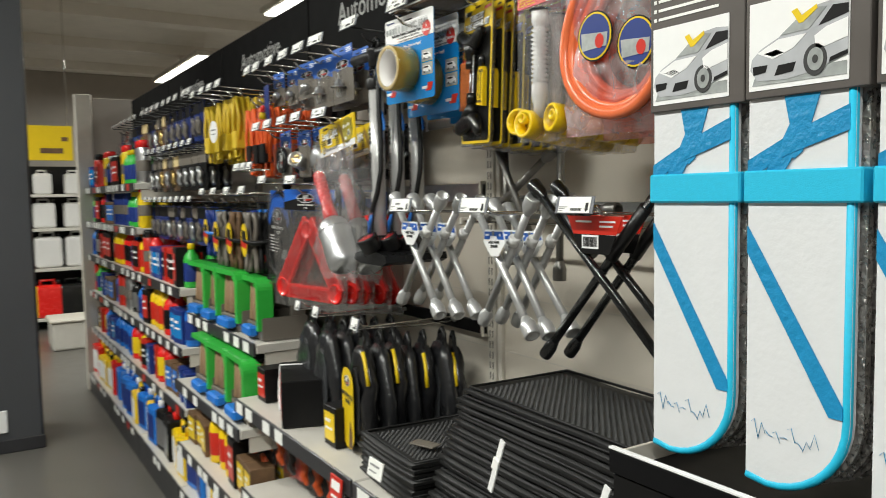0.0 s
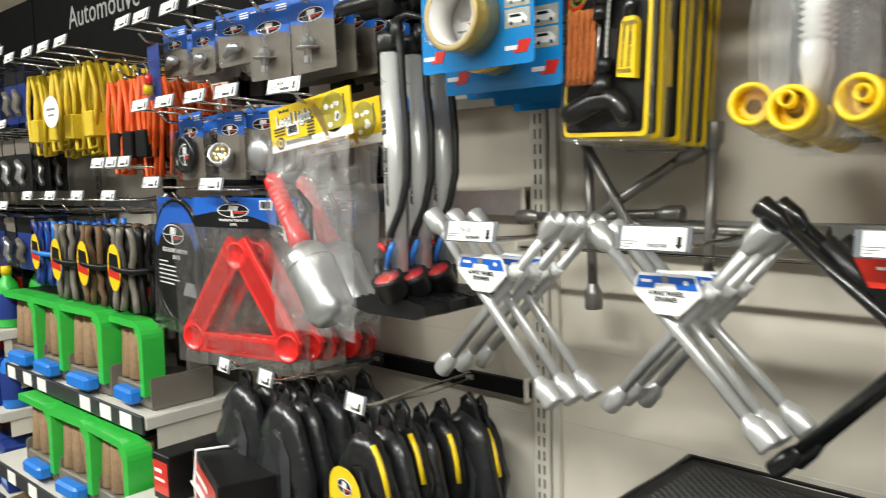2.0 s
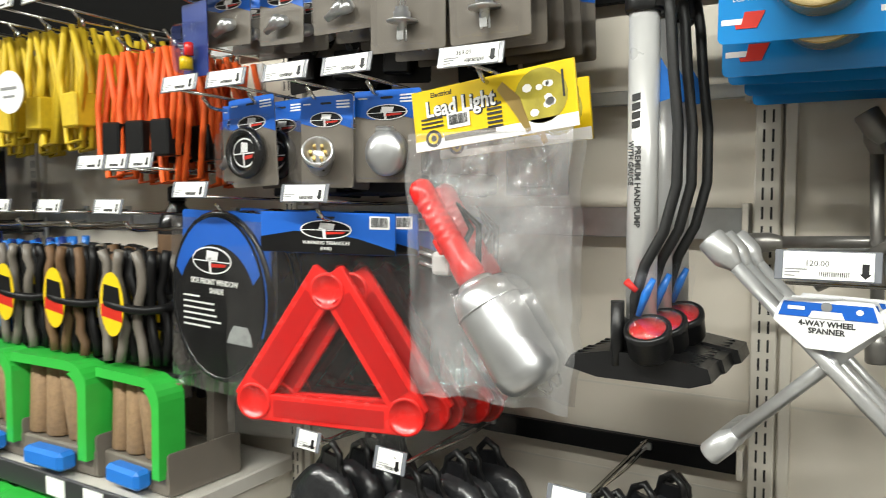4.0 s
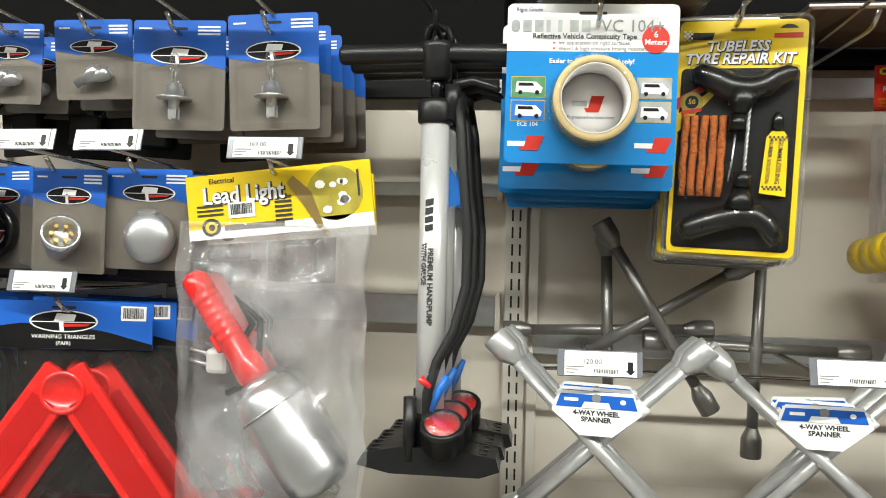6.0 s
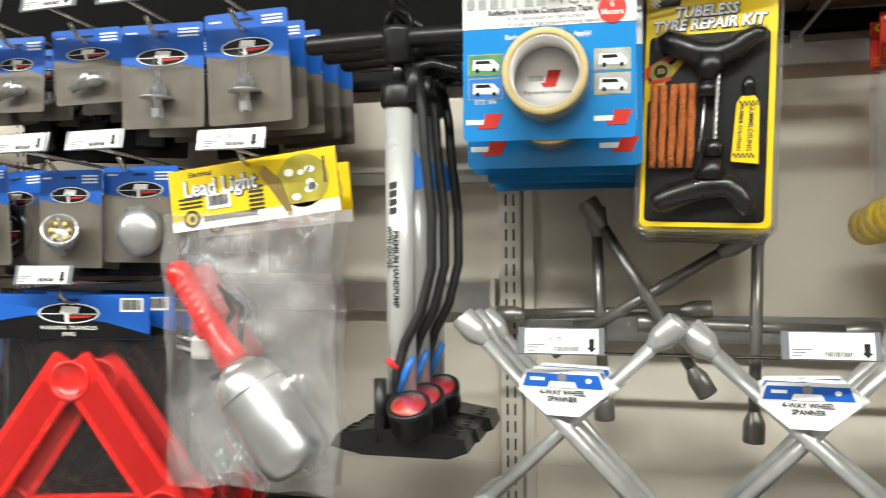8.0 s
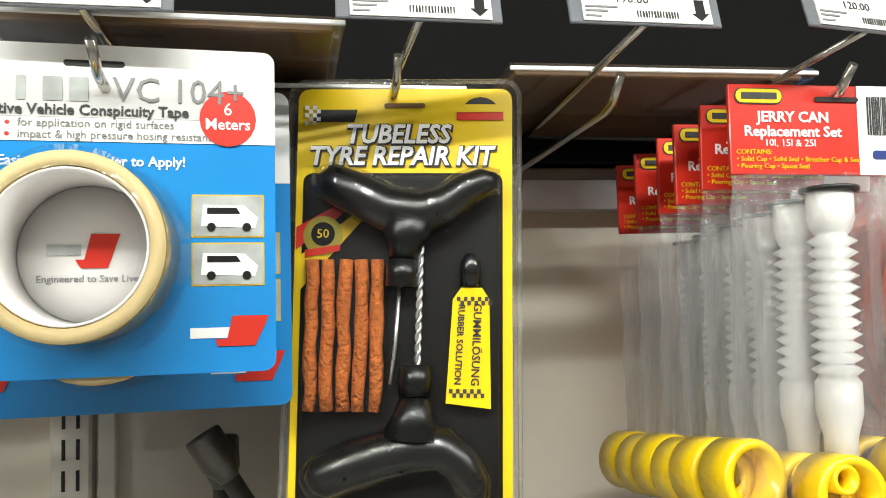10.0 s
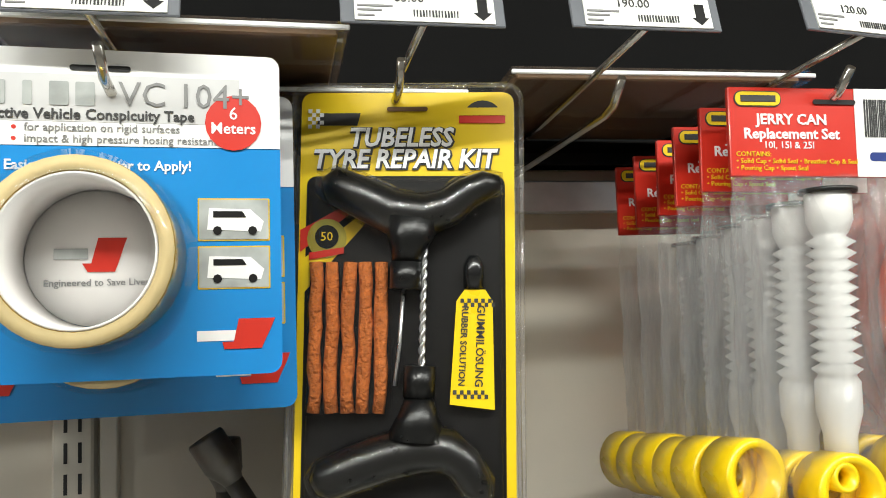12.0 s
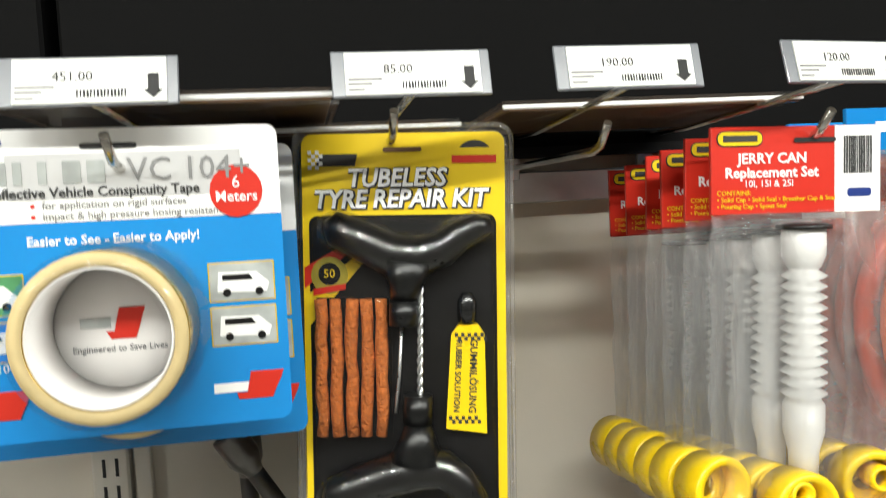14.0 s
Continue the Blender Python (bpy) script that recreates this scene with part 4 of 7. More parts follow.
def cross_spanner(half, r, mat_, card=True, angle=45.0, sock=0.0132, label="satin steel four-way wheel spanner with a white and blue card", name="wheel_spanner", group="wheel spanners"):
    t = thing(name, Matrix(), label, "wheel spanner", group)
    for k in range(2):
        a = radians(angle + 90 * k)
        d = Vector((math.cos(a), 0, math.sin(a)))
        off = Vector((0, (-1 if k else 1) * r * 0.75, 0))
        arm = part("arm", tube(bmesh.new(), [off - d * (half - 0.03), off + d * (half - 0.03)], r, 14), mat_, t)
        for s in (-1, 1):
            C = Matrix.Translation(off + d * s * (half - 0.036)) @ (d * s).to_track_quat("Z", "Y").to_matrix().to_4x4()
            q = sock * (1.0 + 0.12 * (k * 2 + (s > 0)) / 3)
            part("socket", lathe(bmesh.new(), [(r * 0.9, -0.004), (r * 1.15, 0.002), (q * 0.9, 0.010), (q, 0.014), (q, 0.036), (q * 0.93, 0.038), (q * 0.72, 0.038), (q * 0.68, 0.018), (0.0, 0.017)], C, 18), mat_, arm, "hex socket end")
    part("hub", lathe(bmesh.new(), [(r * 0.8, -r * 1.5), (r * 1.15, -r * 0.9), (r * 1.15, r * 0.9), (r * 0.8, r * 1.5)], pose(0, 0, 0, 90), 16), mat_, t)
    if card:
        f = 0.8
        cd = flat("card", [(x * f, z * f) for x, z in ((-0.022, 0.020), (0.022, 0.020), (0.060, 0.052), (0.056, 0.066), (0.048, 0.080), (-0.048, 0.080), (-0.056, 0.066), (-0.060, 0.052))], -0.0185, 0.001, white_m, t, "white card clipped on the arms")
        flat("blue_band", [(x * f, z * f) for x, z in ((-0.054, 0.058), (0.054, 0.058), (0.048, 0.0755), (-0.048, 0.0755))], -0.0192, 0.0005, blue_m, cd)
        flat("blue_gap", [(x * f, z * f) for x, z in ((-0.020, 0.0575), (0.020, 0.0575), (0.016, 0.066), (-0.016, 0.066))], -0.0197, 0.0004, white_m, cd)
        flat("logo_word", [(x * f, z * f) for x, z in ((-0.043, 0.066), (-0.024, 0.066), (-0.024, 0.0705), (-0.043, 0.0705))], -0.0197, 0.0004, white_m, cd)
        flat("logo_dot", oval(0.028, 0.0545, 0.0032, 0.0028, 10), -0.0197, 0.0004, white_m, cd)
        flat("hang_hole", rr(-0.0048, 0.053, 0.0048, 0.0615, 0.0035), -0.0202, 0.0004, greyink_m, cd)
        words("card_text", "4-WAY WHEEL", 0.0074, 0.0, 0.0405, -0.0188, ink_m, cd, bold=0.0002)
        words("card_text", "SPANNER", 0.0074, 0.0, 0.0335, -0.0188, ink_m, cd, bold=0.0002)
        for s in (-1, 1):
            C = Matrix.Translation((s * 0.044, 0, 0.044)) @ pose(0, 0, 0, 0, s * 45, 0)
            part("tie", lathe(bmesh.new(), [(r * 1.35, -0.008), (r * 1.35, 0.008), (r * 1.2, 0.009)], C, 14), white_m, t, "white plastic clip")
    return t


stack(lambda: cross_spanner(0.163, 0.0073, spanner_m), pose(0.099, -0.258, 1.173, 0, 0, -8), 3, (0.004, 0.042, -0.003), 1.6, 21)
stack(lambda: cross_spanner(0.163, 0.0073, spanner_m, angle=46), pose(0.348, -0.225, 1.162, 0, -2, -12), 3, (0.004, 0.038, -0.002), 1.8, 25)
peg(0.097, 1.254, -0.268, "120.00", dz=0.003, yl=-0.300, wide=0.088, tall=0.028)
peg(0.352, 1.254, -0.262, "", dz=0.003, yl=-0.296, wide=0.088, tall=0.028)
peg(0.62, 1.254, -0.250, "", dz=0.004, yl=-0.27, lx=-0.035, wide=0.083, tall=0.027)

# darker spanners leaning on the crossbar
stack(lambda: cross_spanner(0.140, 0.0075, dsteel_m, False, 2.0, 0.0125, "dark steel four-way wheel brace resting on the crossbar", "wheel_brace", "wheel braces"), pose(0.128, -0.045, 1.277, 0, 0, 0), 1, (0, 0, 0))
stack(lambda: cross_spanner(0.142, 0.0075, dsteel_m, False, 0.0, 0.0125, "dark steel four-way wheel brace resting on the crossbar", "wheel_brace", "wheel braces"), pose(0.320, -0.06, 1.262, 0, 1.5, 0), 1, (0, 0, 0))
stack(lambda: cross_spanner(0.142, 0.0075, dsteel_m, False, 31.0, 0.0125, "dark steel four-way wheel brace resting on the crossbar", "wheel_brace", "wheel braces"), pose(0.187, -0.075, 1.302, 0, 0, 0), 1, (0, 0, 0))
part_rest = rail(0.0, 0.83, 1.228, 0.004, -0.10, wire_m, "thin wire rest bar in front of the panel")


def black_spanner():
    t = cross_spanner(0.205, 0.0072, glossblack_m, False, 48.0, 0.0112, "black folding cross wheel spanner with a red card", "folding_spanner", "folding spanners")
    cd = flat("card", [(-0.046, 0.058), (0.046, 0.058), (0.060, 0.086), (-0.060, 0.086)], -0.012, 0.001, red_m, t, "red and black card")
    flat("card_foot", [(-0.032, 0.028), (0.032, 0.028), (0.046, 0.0575), (-0.046, 0.0575)], -0.012, 0.001, charcoal_m, cd)
    bars("card_print", [(-0.04, -0.005, 0.076, 0.003), (0.012, 0.045, 0.076, 0.003), (0.012, 0.04, 0.069, 0.003)], -0.0126, white_m, cd)
    flat("white_box", rr(-0.026, 0.036, 0.010, 0.057, 0.001), -0.0128, 0.0005, white_m, cd)
    barcode("barcode", -0.023, 0.039, 0.007, 0.054, -0.0134, cd)
    for s in (-1, 1):
        part("sleeve", tube(bmesh.new(), [(s * 0.02, 0.004, 0.022), (s * 0.09, 0.004, 0.10)], 0.0098, 12), blackpl_m, t)
    return t


stack(black_spanner, pose(0.597, -0.228, 1.168, 0, 0, 0), 2, (0.004, 0.045, 0.0), 1.0, 2)

# ---- hand pumps ----


def pump():
    t = thing("hand_pump", Matrix(), "silver floor hand pump with black handle, hose and gauge", "hand pump", "hand pumps")
    part("barrel", lathe(bmesh.new(), [(0.0165, -0.435), (0.0165, -0.065)], None, 24), alu_m, t, "silver barrel with black print")
    part("top_collar", lathe(bmesh.new(), [(0.0195, -0.078), (0.021, -0.074), (0.021, -0.057), (0.019, -0.052), (0.008, -0.050)], None, 22), blackpl_m, t)
    part("rod", lathe(bmesh.new(), [(0.007, -0.055), (0.007, -0.02)], None, 12), glossblack_m, t)
    h = part("handle", tube(bmesh.new(), [(-0.112, 0, 0.0), (-0.108, 0, 0.0), (-0.02, 0, 0.001), (0.02, 0, 0.001), (0.108, 0, 0.0), (0.112, 0, 0.0)], [0.009, 0.0115, 0.0115, 0.0115, 0.0115, 0.009], 14), blackpl_m, t, "black crossbar handle")
    part("handle_hub", lathe(bmesh.new(), [(0.012, -0.030), (0.0165, -0.026), (0.0165, -0.008), (0.020, 0.006), (0.020, 0.012), (0.012, 0.013)], None, 18), blackpl_m, h)
    part("hang_loop", tube(bmesh.new(), [(-0.014, 0, 0.010), (-0.010, 0.002, 0.030), (0.0, 0.003, 0.036), (0.012, 0.002, 0.028), (0.016, 0, 0.010)], 0.005, 8), blackpl_m, t)
    ft = part("foot", slab(bmesh.new(), [(-0.078, -0.462), (-0.070, -0.448), (-0.03, -0.440), (0.03, -0.440), (0.078, -0.448), (0.082, -0.462), (0.06, -0.470), (-0.04, -0.470)], -0.028, 0.026), blackpl_m, t, "black folding foot plate")
    bm = bmesh.new()
    for q in (-0.02, -0.004, 0.012):
        bx(bm, (-0.066, q, -0.4475), (-0.026, q + 0.004, -0.4445), 0.001)
        bx(bm, (0.030, q, -0.4475), (0.068, q + 0.004, -0.4445), 0.001)
    part("foot_rib", bm, glossblack_m, ft)
    part("lower_boss", lathe(bmesh.new(), [(0.020, -0.455), (0.020, -0.415), (0.0175, -0.405)], None, 18), blackpl_m, t)
    part("side_post", tube(bmesh.new(), [(-0.019, -0.022, -0.455), (-0.019, -0.022, -0.385)], 0.0075, 10), blackpl_m, t)
    C = Matrix.Translation((0.020, -0.036, -0.422))
    g = part("gauge", lathe(bmesh.new(), [(0.021, -0.018), (0.0235, -0.014), (0.0235, 0.008), (0.0245, 0.010), (0.0245, 0.016), (0.0215, 0.018), (0.0205, 0.015), (0.0, 0.015)], C @ pose(0, 0, 0, 28), 26), blackpl_m, t, "round pressure gauge")
    part("dial", lathe(bmesh.new(), [(0.0185, 0.0153), (0.0185, 0.016), (0.0, 0.016)], C @ pose(0, 0, 0, 28), 22), redpl_m, g, "red gauge dial")
    part("gauge_glass", lathe(bmesh.new(), [(0.020, 0.0163), (0.020, 0.018), (0.0, 0.0185)], C @ pose(0, 0, 0, 28), 22), acetate_m, g)
    part("hose", tube(bmesh.new(), [(0.024, -0.006, -0.052), (0.030, -0.010, -0.085), (0.034, -0.012, -0.14), (0.040, -0.012, -0.20), (0.040, -0.014, -0.26), (0.028, -0.018, -0.31), (0.010, -0.022, -0.345), (0.000, -0.022, -0.38), (0.0, -0.022, -0.41)], 0.0058, 10), rubber_m, t, "black rubber hose")
    v = part("valve_head", tube(bmesh.new(), [(0.018, -0.006, -0.075), (0.019, -0.006, -0.052), (0.020, -0.006, -0.036)], [0.009, 0.009, 0.0095], 12), blackpl_m, t)
    part("valve_lever", tube(bmesh.new(), [(0.020, -0.006, -0.036), (0.042, -0.006, -0.031), (0.064, -0.006, -0.038), (0.072, -0.006, -0.042)], [0.0065, 0.005, 0.0045, 0.003], 8), blackpl_m, v)
    bm = bmesh.new()
    for k in range(4):
        slab(bm, [(-0.0075, -0.172 - k * 0.0095), (0.0015, -0.170 - k * 0.0095), (0.0015, -0.163 - k * 0.0095), (-0.0075, -0.165 - k * 0.0095)], -0.0172, -0.0163)
    part("logo_mark", bm, ink_m, t)
    words("barrel_text", "PREMIUM HANDPUMP", 0.0088, -0.001, -0.262, -0.0170, ink_m, t, turn=90, bold=0.0002)
    words("barrel_text", "WITH GAUGE", 0.0075, -0.0085, -0.237, -0.0163, ink_m, t, turn=90, bold=0.0002)
    b = part("adaptor_bag", film(bmesh.new(), -0.014, -0.405, 0.030, -0.352, -0.030, 0.006, 6, 6, 5.5, 0.005), film_m, t, "small clear bag of adaptors")
    part("adaptor", tube(bmesh.new(), [(0.006, -0.030, -0.398), (0.014, -0.031, -0.375), (0.022, -0.030, -0.358)], [0.003, 0.005, 0.003], 8), bluepl_m, b, "blue plastic adaptor")
    part("adaptor", tube(bmesh.new(), [(-0.008, -0.029, -0.362), (0.004, -0.029, -0.372)], [0.0045, 0.003], 8), redpl_m, b, "red plastic adaptor")
    flat("side_tag", [(0.016, -0.125), (0.030, -0.150), (0.030, -0.168), (0.016, -0.172)], 0.004, 0.001, bluepl_m, t, "blue paper tag")
    return t


stack(pump, pose(-0.088, -0.250, 1.606), 3, (0.004, 0.048, 0.002), 1.0, 31)
peg(-0.088, 1.632, -0.275, "", ticket=True, dz=0.028, lx=-0.015, yl=-0.31, dark=True)

# ---- lead lights in bags ----


def lead_light():
    t = thing("lead_light_pack", Matrix(), "inspection lead light in a clear bag with a yellow header card", "lead light", "lead light packs")
    W = 0.110
    hd = part("header_card", bx(bmesh.new(), (-W, -0.002, -0.074), (W, 0.002, 0.0), 0.0006), yellow_m, t, "yellow header card")
    hd.matrix_local = pose(0, 0, 0, 0, -6.2, 0)
    flat("white_foot", [(-W, -0.074), (W, -0.074), (W, -0.059), (-0.02, -0.0605), (-W, -0.062)], -0.0026, 0.0005, white_m, hd)
    words("title", "Lead Light", 0.027, -0.040, -0.026, -0.0024, ink_m, hd, bold=0.0015, squeeze=0.88)
    words("title", "Lead Light", 0.027, -0.041, -0.0255, -0.0031, white_m, hd, bold=0.0005, squeeze=0.88)
    words("kind", "Electrical", 0.0085, -0.066, -0.008, -0.0023, ink_m, hd, bold=0.0001)
    ph = flat("photo", oval(0.067, -0.034, 0.033, 0.031), -0.0026, 0.0005, gold_m, hd, "olive photo disc")
    flat("photo_lamp", [(0.012, -0.018), (0.020, -0.010), (0.040, -0.030), (0.052, -0.070), (0.046, -0.073), (0.030, -0.045)], -0.0032, 0.0004, brass_m, hd)
    bm = bmesh.new()
    rg = random.Random(6)
    for k in range(9):
        x, z, r_ = 0.067 + rg.uniform(-0.02, 0.02), -0.034 + rg.uniform(-0.018, 0.018), rg.uniform(0.003, 0.007)
        slab(bm, oval(x, z, r_, r_ * 0.8, 7), -0.0032, -0.0027)
    tagged(part("photo_detail", bm, ticket_m, ph), kind="stuff")
    disc = flat("logo_disc", oval(-0.082, -0.0605, 0.0115, 0.0105), -0.0032, 0.0005, ink_m, hd)
    flat("logo_ring", oval(-0.082, -0.0605, 0.0072, 0.0068), -0.0037, 0.0004, yellow_m, disc)
    flat("logo_dot", oval(-0.081, -0.0605, 0.0038, 0.0038), -0.0041, 0.0003, ink_m, disc)
    flat("barcode_box", rr(-0.060, -0.052, -0.028, -0.034, 0.0008), -0.0032, 0.0005, white_m, hd)
    barcode("barcode", -0.057, -0.048, -0.031, -0.036, -0.0037, hd)
    bars("maker_bar", [(-0.066, 0.006, -0.0655, 0.0065)], -0.0032, greycard_m, hd)
    bars("small_print", [(-0.004, 0.016, -0.034 - 0.0052 * k, 0.0026) for k in range(6)] + [(-0.098, -0.066, -0.037 - 0.005 * k, 0.002) for k in range(3)], -0.0032, ink_m, hd)
    bars("side_print", [(0.094, 0.0965, -0.04, 0.03)], -0.0032, ink_m, hd)
    A, Bv = Vector((-0.092, -0.014, -0.124)), Vector((-0.012, -0.014, -0.240))
    d = (Bv - A).normalized()
    L = (Bv - A).length
    C = Matrix.Translation(A) @ d.to_track_quat("Z", "Y").to_matrix().to_4x4()
    grip = [(0.009, -0.002), (0.0145, 0.004), (0.0160, 0.014)]
    for k in range(7):
        grip += [(0.0160, 0.022 + 0.010 * k), (0.0150, 0.024 + 0.010 * k), (0.0150, 0.028 + 0.010 * k), (0.0160, 0.030 + 0.010 * k)]
    grip += [(0.0155, L - 0.032), (0.0175, L - 0.028), (0.0185, L - 0.008), (0.0170, L)]
    h = part("handle", lathe(bmesh.new(), grip, C, 20), redpl_m, t, "red ribbed grip handle")
    part("switch", bx(bmesh.new(), (-0.006, -0.021, L * 0.50), (0.006, -0.014, L * 0.50 + 0.022), 0.002), redpl_m, h).data.transform(C)
    part("lamp_collar", lathe(bmesh.new(), [(0.0175, L - 0.001), (0.022, L + 0.002), (0.0235, L + 0.008), (0.022, L + 0.014)], C, 18), reflector_m, t, "bare metal collar")
    C2 = Matrix.Translation(A + d * (L + 0.006)) @ Vector((0.585, 0, -0.81)).normalized().to_track_quat("Z", "Y").to_matrix().to_4x4()
    part("reflector", lathe(bmesh.new(), [(0.020, 0.0), (0.030, 0.003), (0.036, 0.012), (0.0385, 0.026), (0.0395, 0.030), (0.0395, 0.112), (0.0375, 0.124), (0.031, 0.133), (0.022, 0.137)], C2, 32), reflector_m, t, "spun aluminium reflector shade")
    part("guard_ring", tube(bmesh.new(), [C2 @ Vector((0.0402 * math.cos(q * math.pi / 12), 0.0402 * math.sin(q * math.pi / 12), 0.030)) for q in range(24)], 0.0012, 6, True), reflector_m, t)
    part("reflector_hook", tube(bmesh.new(), [C2 @ Vector((0.0, 0.0, 0.136)), C2 @ Vector((0.012, 0.0, 0.150)), C2 @ Vector((0.026, 0.0, 0.150)), C2 @ Vector((0.032, 0.0, 0.138))], 0.0018, 6), wire_m, t)
    part("plug", bx(bmesh.new(), (-0.080, -0.006, -0.238), (-0.052, 0.012, -0.208), 0.006, 2), milk_m, t, "white mains plug")
    for q in (0.0, 0.013):
        part("plug_pin", tube(bmesh.new(), [(-0.076, 0.002, -0.216 - q), (-0.101, 0.002, -0.210 - q)], 0.0025, 8), silver_m, t, "metal plug pin")
    part("cord", tube(bmesh.new(), [(-0.052, 0.008, -0.220), (-0.030, 0.012, -0.180), (-0.050, 0.012, -0.150), (-0.020, 0.012, -0.175), (-0.022, 0.013, -0.245), (-0.06, 0.012, -0.262)], 0.004, 8), charcoal_m, t)
    part("bag", film(bmesh.new(), -0.113, -0.388, 0.110, -0.062, -0.006, 0.046, 18, 26, 7.7, 0.008), bagfilm_m, t, "crumpled clear bag")
    return t


stack(lead_light, pose(-0.268, -0.268, 1.4735, 0, 0, -2), 2, (-0.010, 0.075, -0.006), 2.0, 44)
peg(-0.268, 1.466, -0.285, "369.00", dz=0.013, yl=-0.318, lx=0.004)

# ---- warning triangles ----


def triangle_pack():
    t = thing("warning_triangle_pack", Matrix(), "red folding warning triangle in a clear bag with a blue header", "warning triangle", "warning triangles")
    W = 0.104
    hd = part("header_card", bx(bmesh.new(), (-W, -0.002, -0.058), (W, 0.002, 0.0), 0.0006), blue_m, t, "blue header card")
    flat("black_swoosh", [(-W, -0.0575), (W, -0.0575), (W, -0.051), (0.05, -0.036), (0.0, -0.028), (-0.05, -0.027), (-W, -0.036)], -0.0026, 0.0005, charcoal_m, hd)
    badge(hd, 0.0, -0.024, 0.040, 0.0135, -0.0032)
    flat("hang_hole", rr(-0.014, -0.0085, 0.014, -0.0055, 0.0014), -0.0037, 0.0004, slot_m, hd)
    flat("barcode_box", rr(0.066, -0.022, 0.096, -0.004, 0.0008), -0.0026, 0.0005, white_m, hd)
    barcode("barcode", 0.069, -0.019, 0.093, -0.006, -0.0031, hd)
    words("card_text", "WARNING TRIANGLES", 0.0072, 0.0, -0.043, -0.0030, ticket_m, hd)
    words("card_text", "(PAIR)", 0.0065, 0.0, -0.051, -0.0030, ticket_m, hd)
    apex, bl, br = Vector((0.0, 0.004, -0.068)), Vector((-0.154, 0.004, -0.306)), Vector((0.154, 0.004, -0.306))

    def bar(p, q, w0, w1, cut0=0.0):
        d = (q - p).normalized()
        n = Vector((-d.z, 0, d.x))
        return [(v.x, v.z) for v in (p + n * w0, q + n * w1, q - n * w1, p - n * w0)]

    def beam(name, p, q, w):
        bm = slab(bmesh.new(), bar(p, q, w, w), 0.0, 0.012)
        bmesh.ops.bevel(bm, geom=list(bm.edges), offset=0.002, segments=1, affect="EDGES")
        o = part(name, bm, redpl_m, t, "red reflective arm")
        i = (q - p) * 0.16
        flat("lens", bar(p + i, q - i, w * 0.62, w * 0.62), -0.0012, 0.001, deepred_m, o, "ruby reflector strip")
        return o

    top = Vector((0, 0.004, -0.088))
    beam("arm", top, bl + Vector((0.022, 0, 0.02)), 0.0255)
    beam("arm", top, br + Vector((-0.022, 0, 0.02)), 0.0255)
    beam("base_arm", bl + Vector((0.026, 0, 0.016)), br + Vector((-0.026, 0, 0.016)), 0.0205)
    for c, r_ in ((Vector((0, 0, -0.112)), 0.027), (bl + Vector((0.034, 0, 0.024)), 0.028), (br + Vector((-0.034, 0, 0.024)), 0.028)):
        k = part("corner_disc", lathe(bmesh.new(), [(r_, 0.0), (r_, 0.010), (r_ - 0.002, 0.011), (r_ * 0.82, 0.011), (r_ * 0.80, 0.009), (0.0, 0.0095)], Matrix.Translation((c.x, 0.008, c.z)) @ pose(0, 0, 0, 90), 26), redpl_m, t, "round red hinge cap")
    part("bag", film(bmesh.new(), -0.168, -0.336, 0.168, -0.052, 0.005, 0.013, 12, 16, 3.1, 0.004), film_m, t, "clear plastic bag")
    return t


stack(triangle_pack, pose(-0.540, -0.240, 1.311, 0, 1.0, 14), 5, (0.014, 0.036, -0.001), 1.5, 51)
peg(-0.532, 1.300, -0.262, "", dz=0.026, yl=-0.29, lx=-0.006)

# ---- bulb and connector cards ----


def blade(bm, x0, x1, z0, z1, y0, y1):
    bx(bm, (x0, y0, z0), (x1, y1, z1), 0.0006)


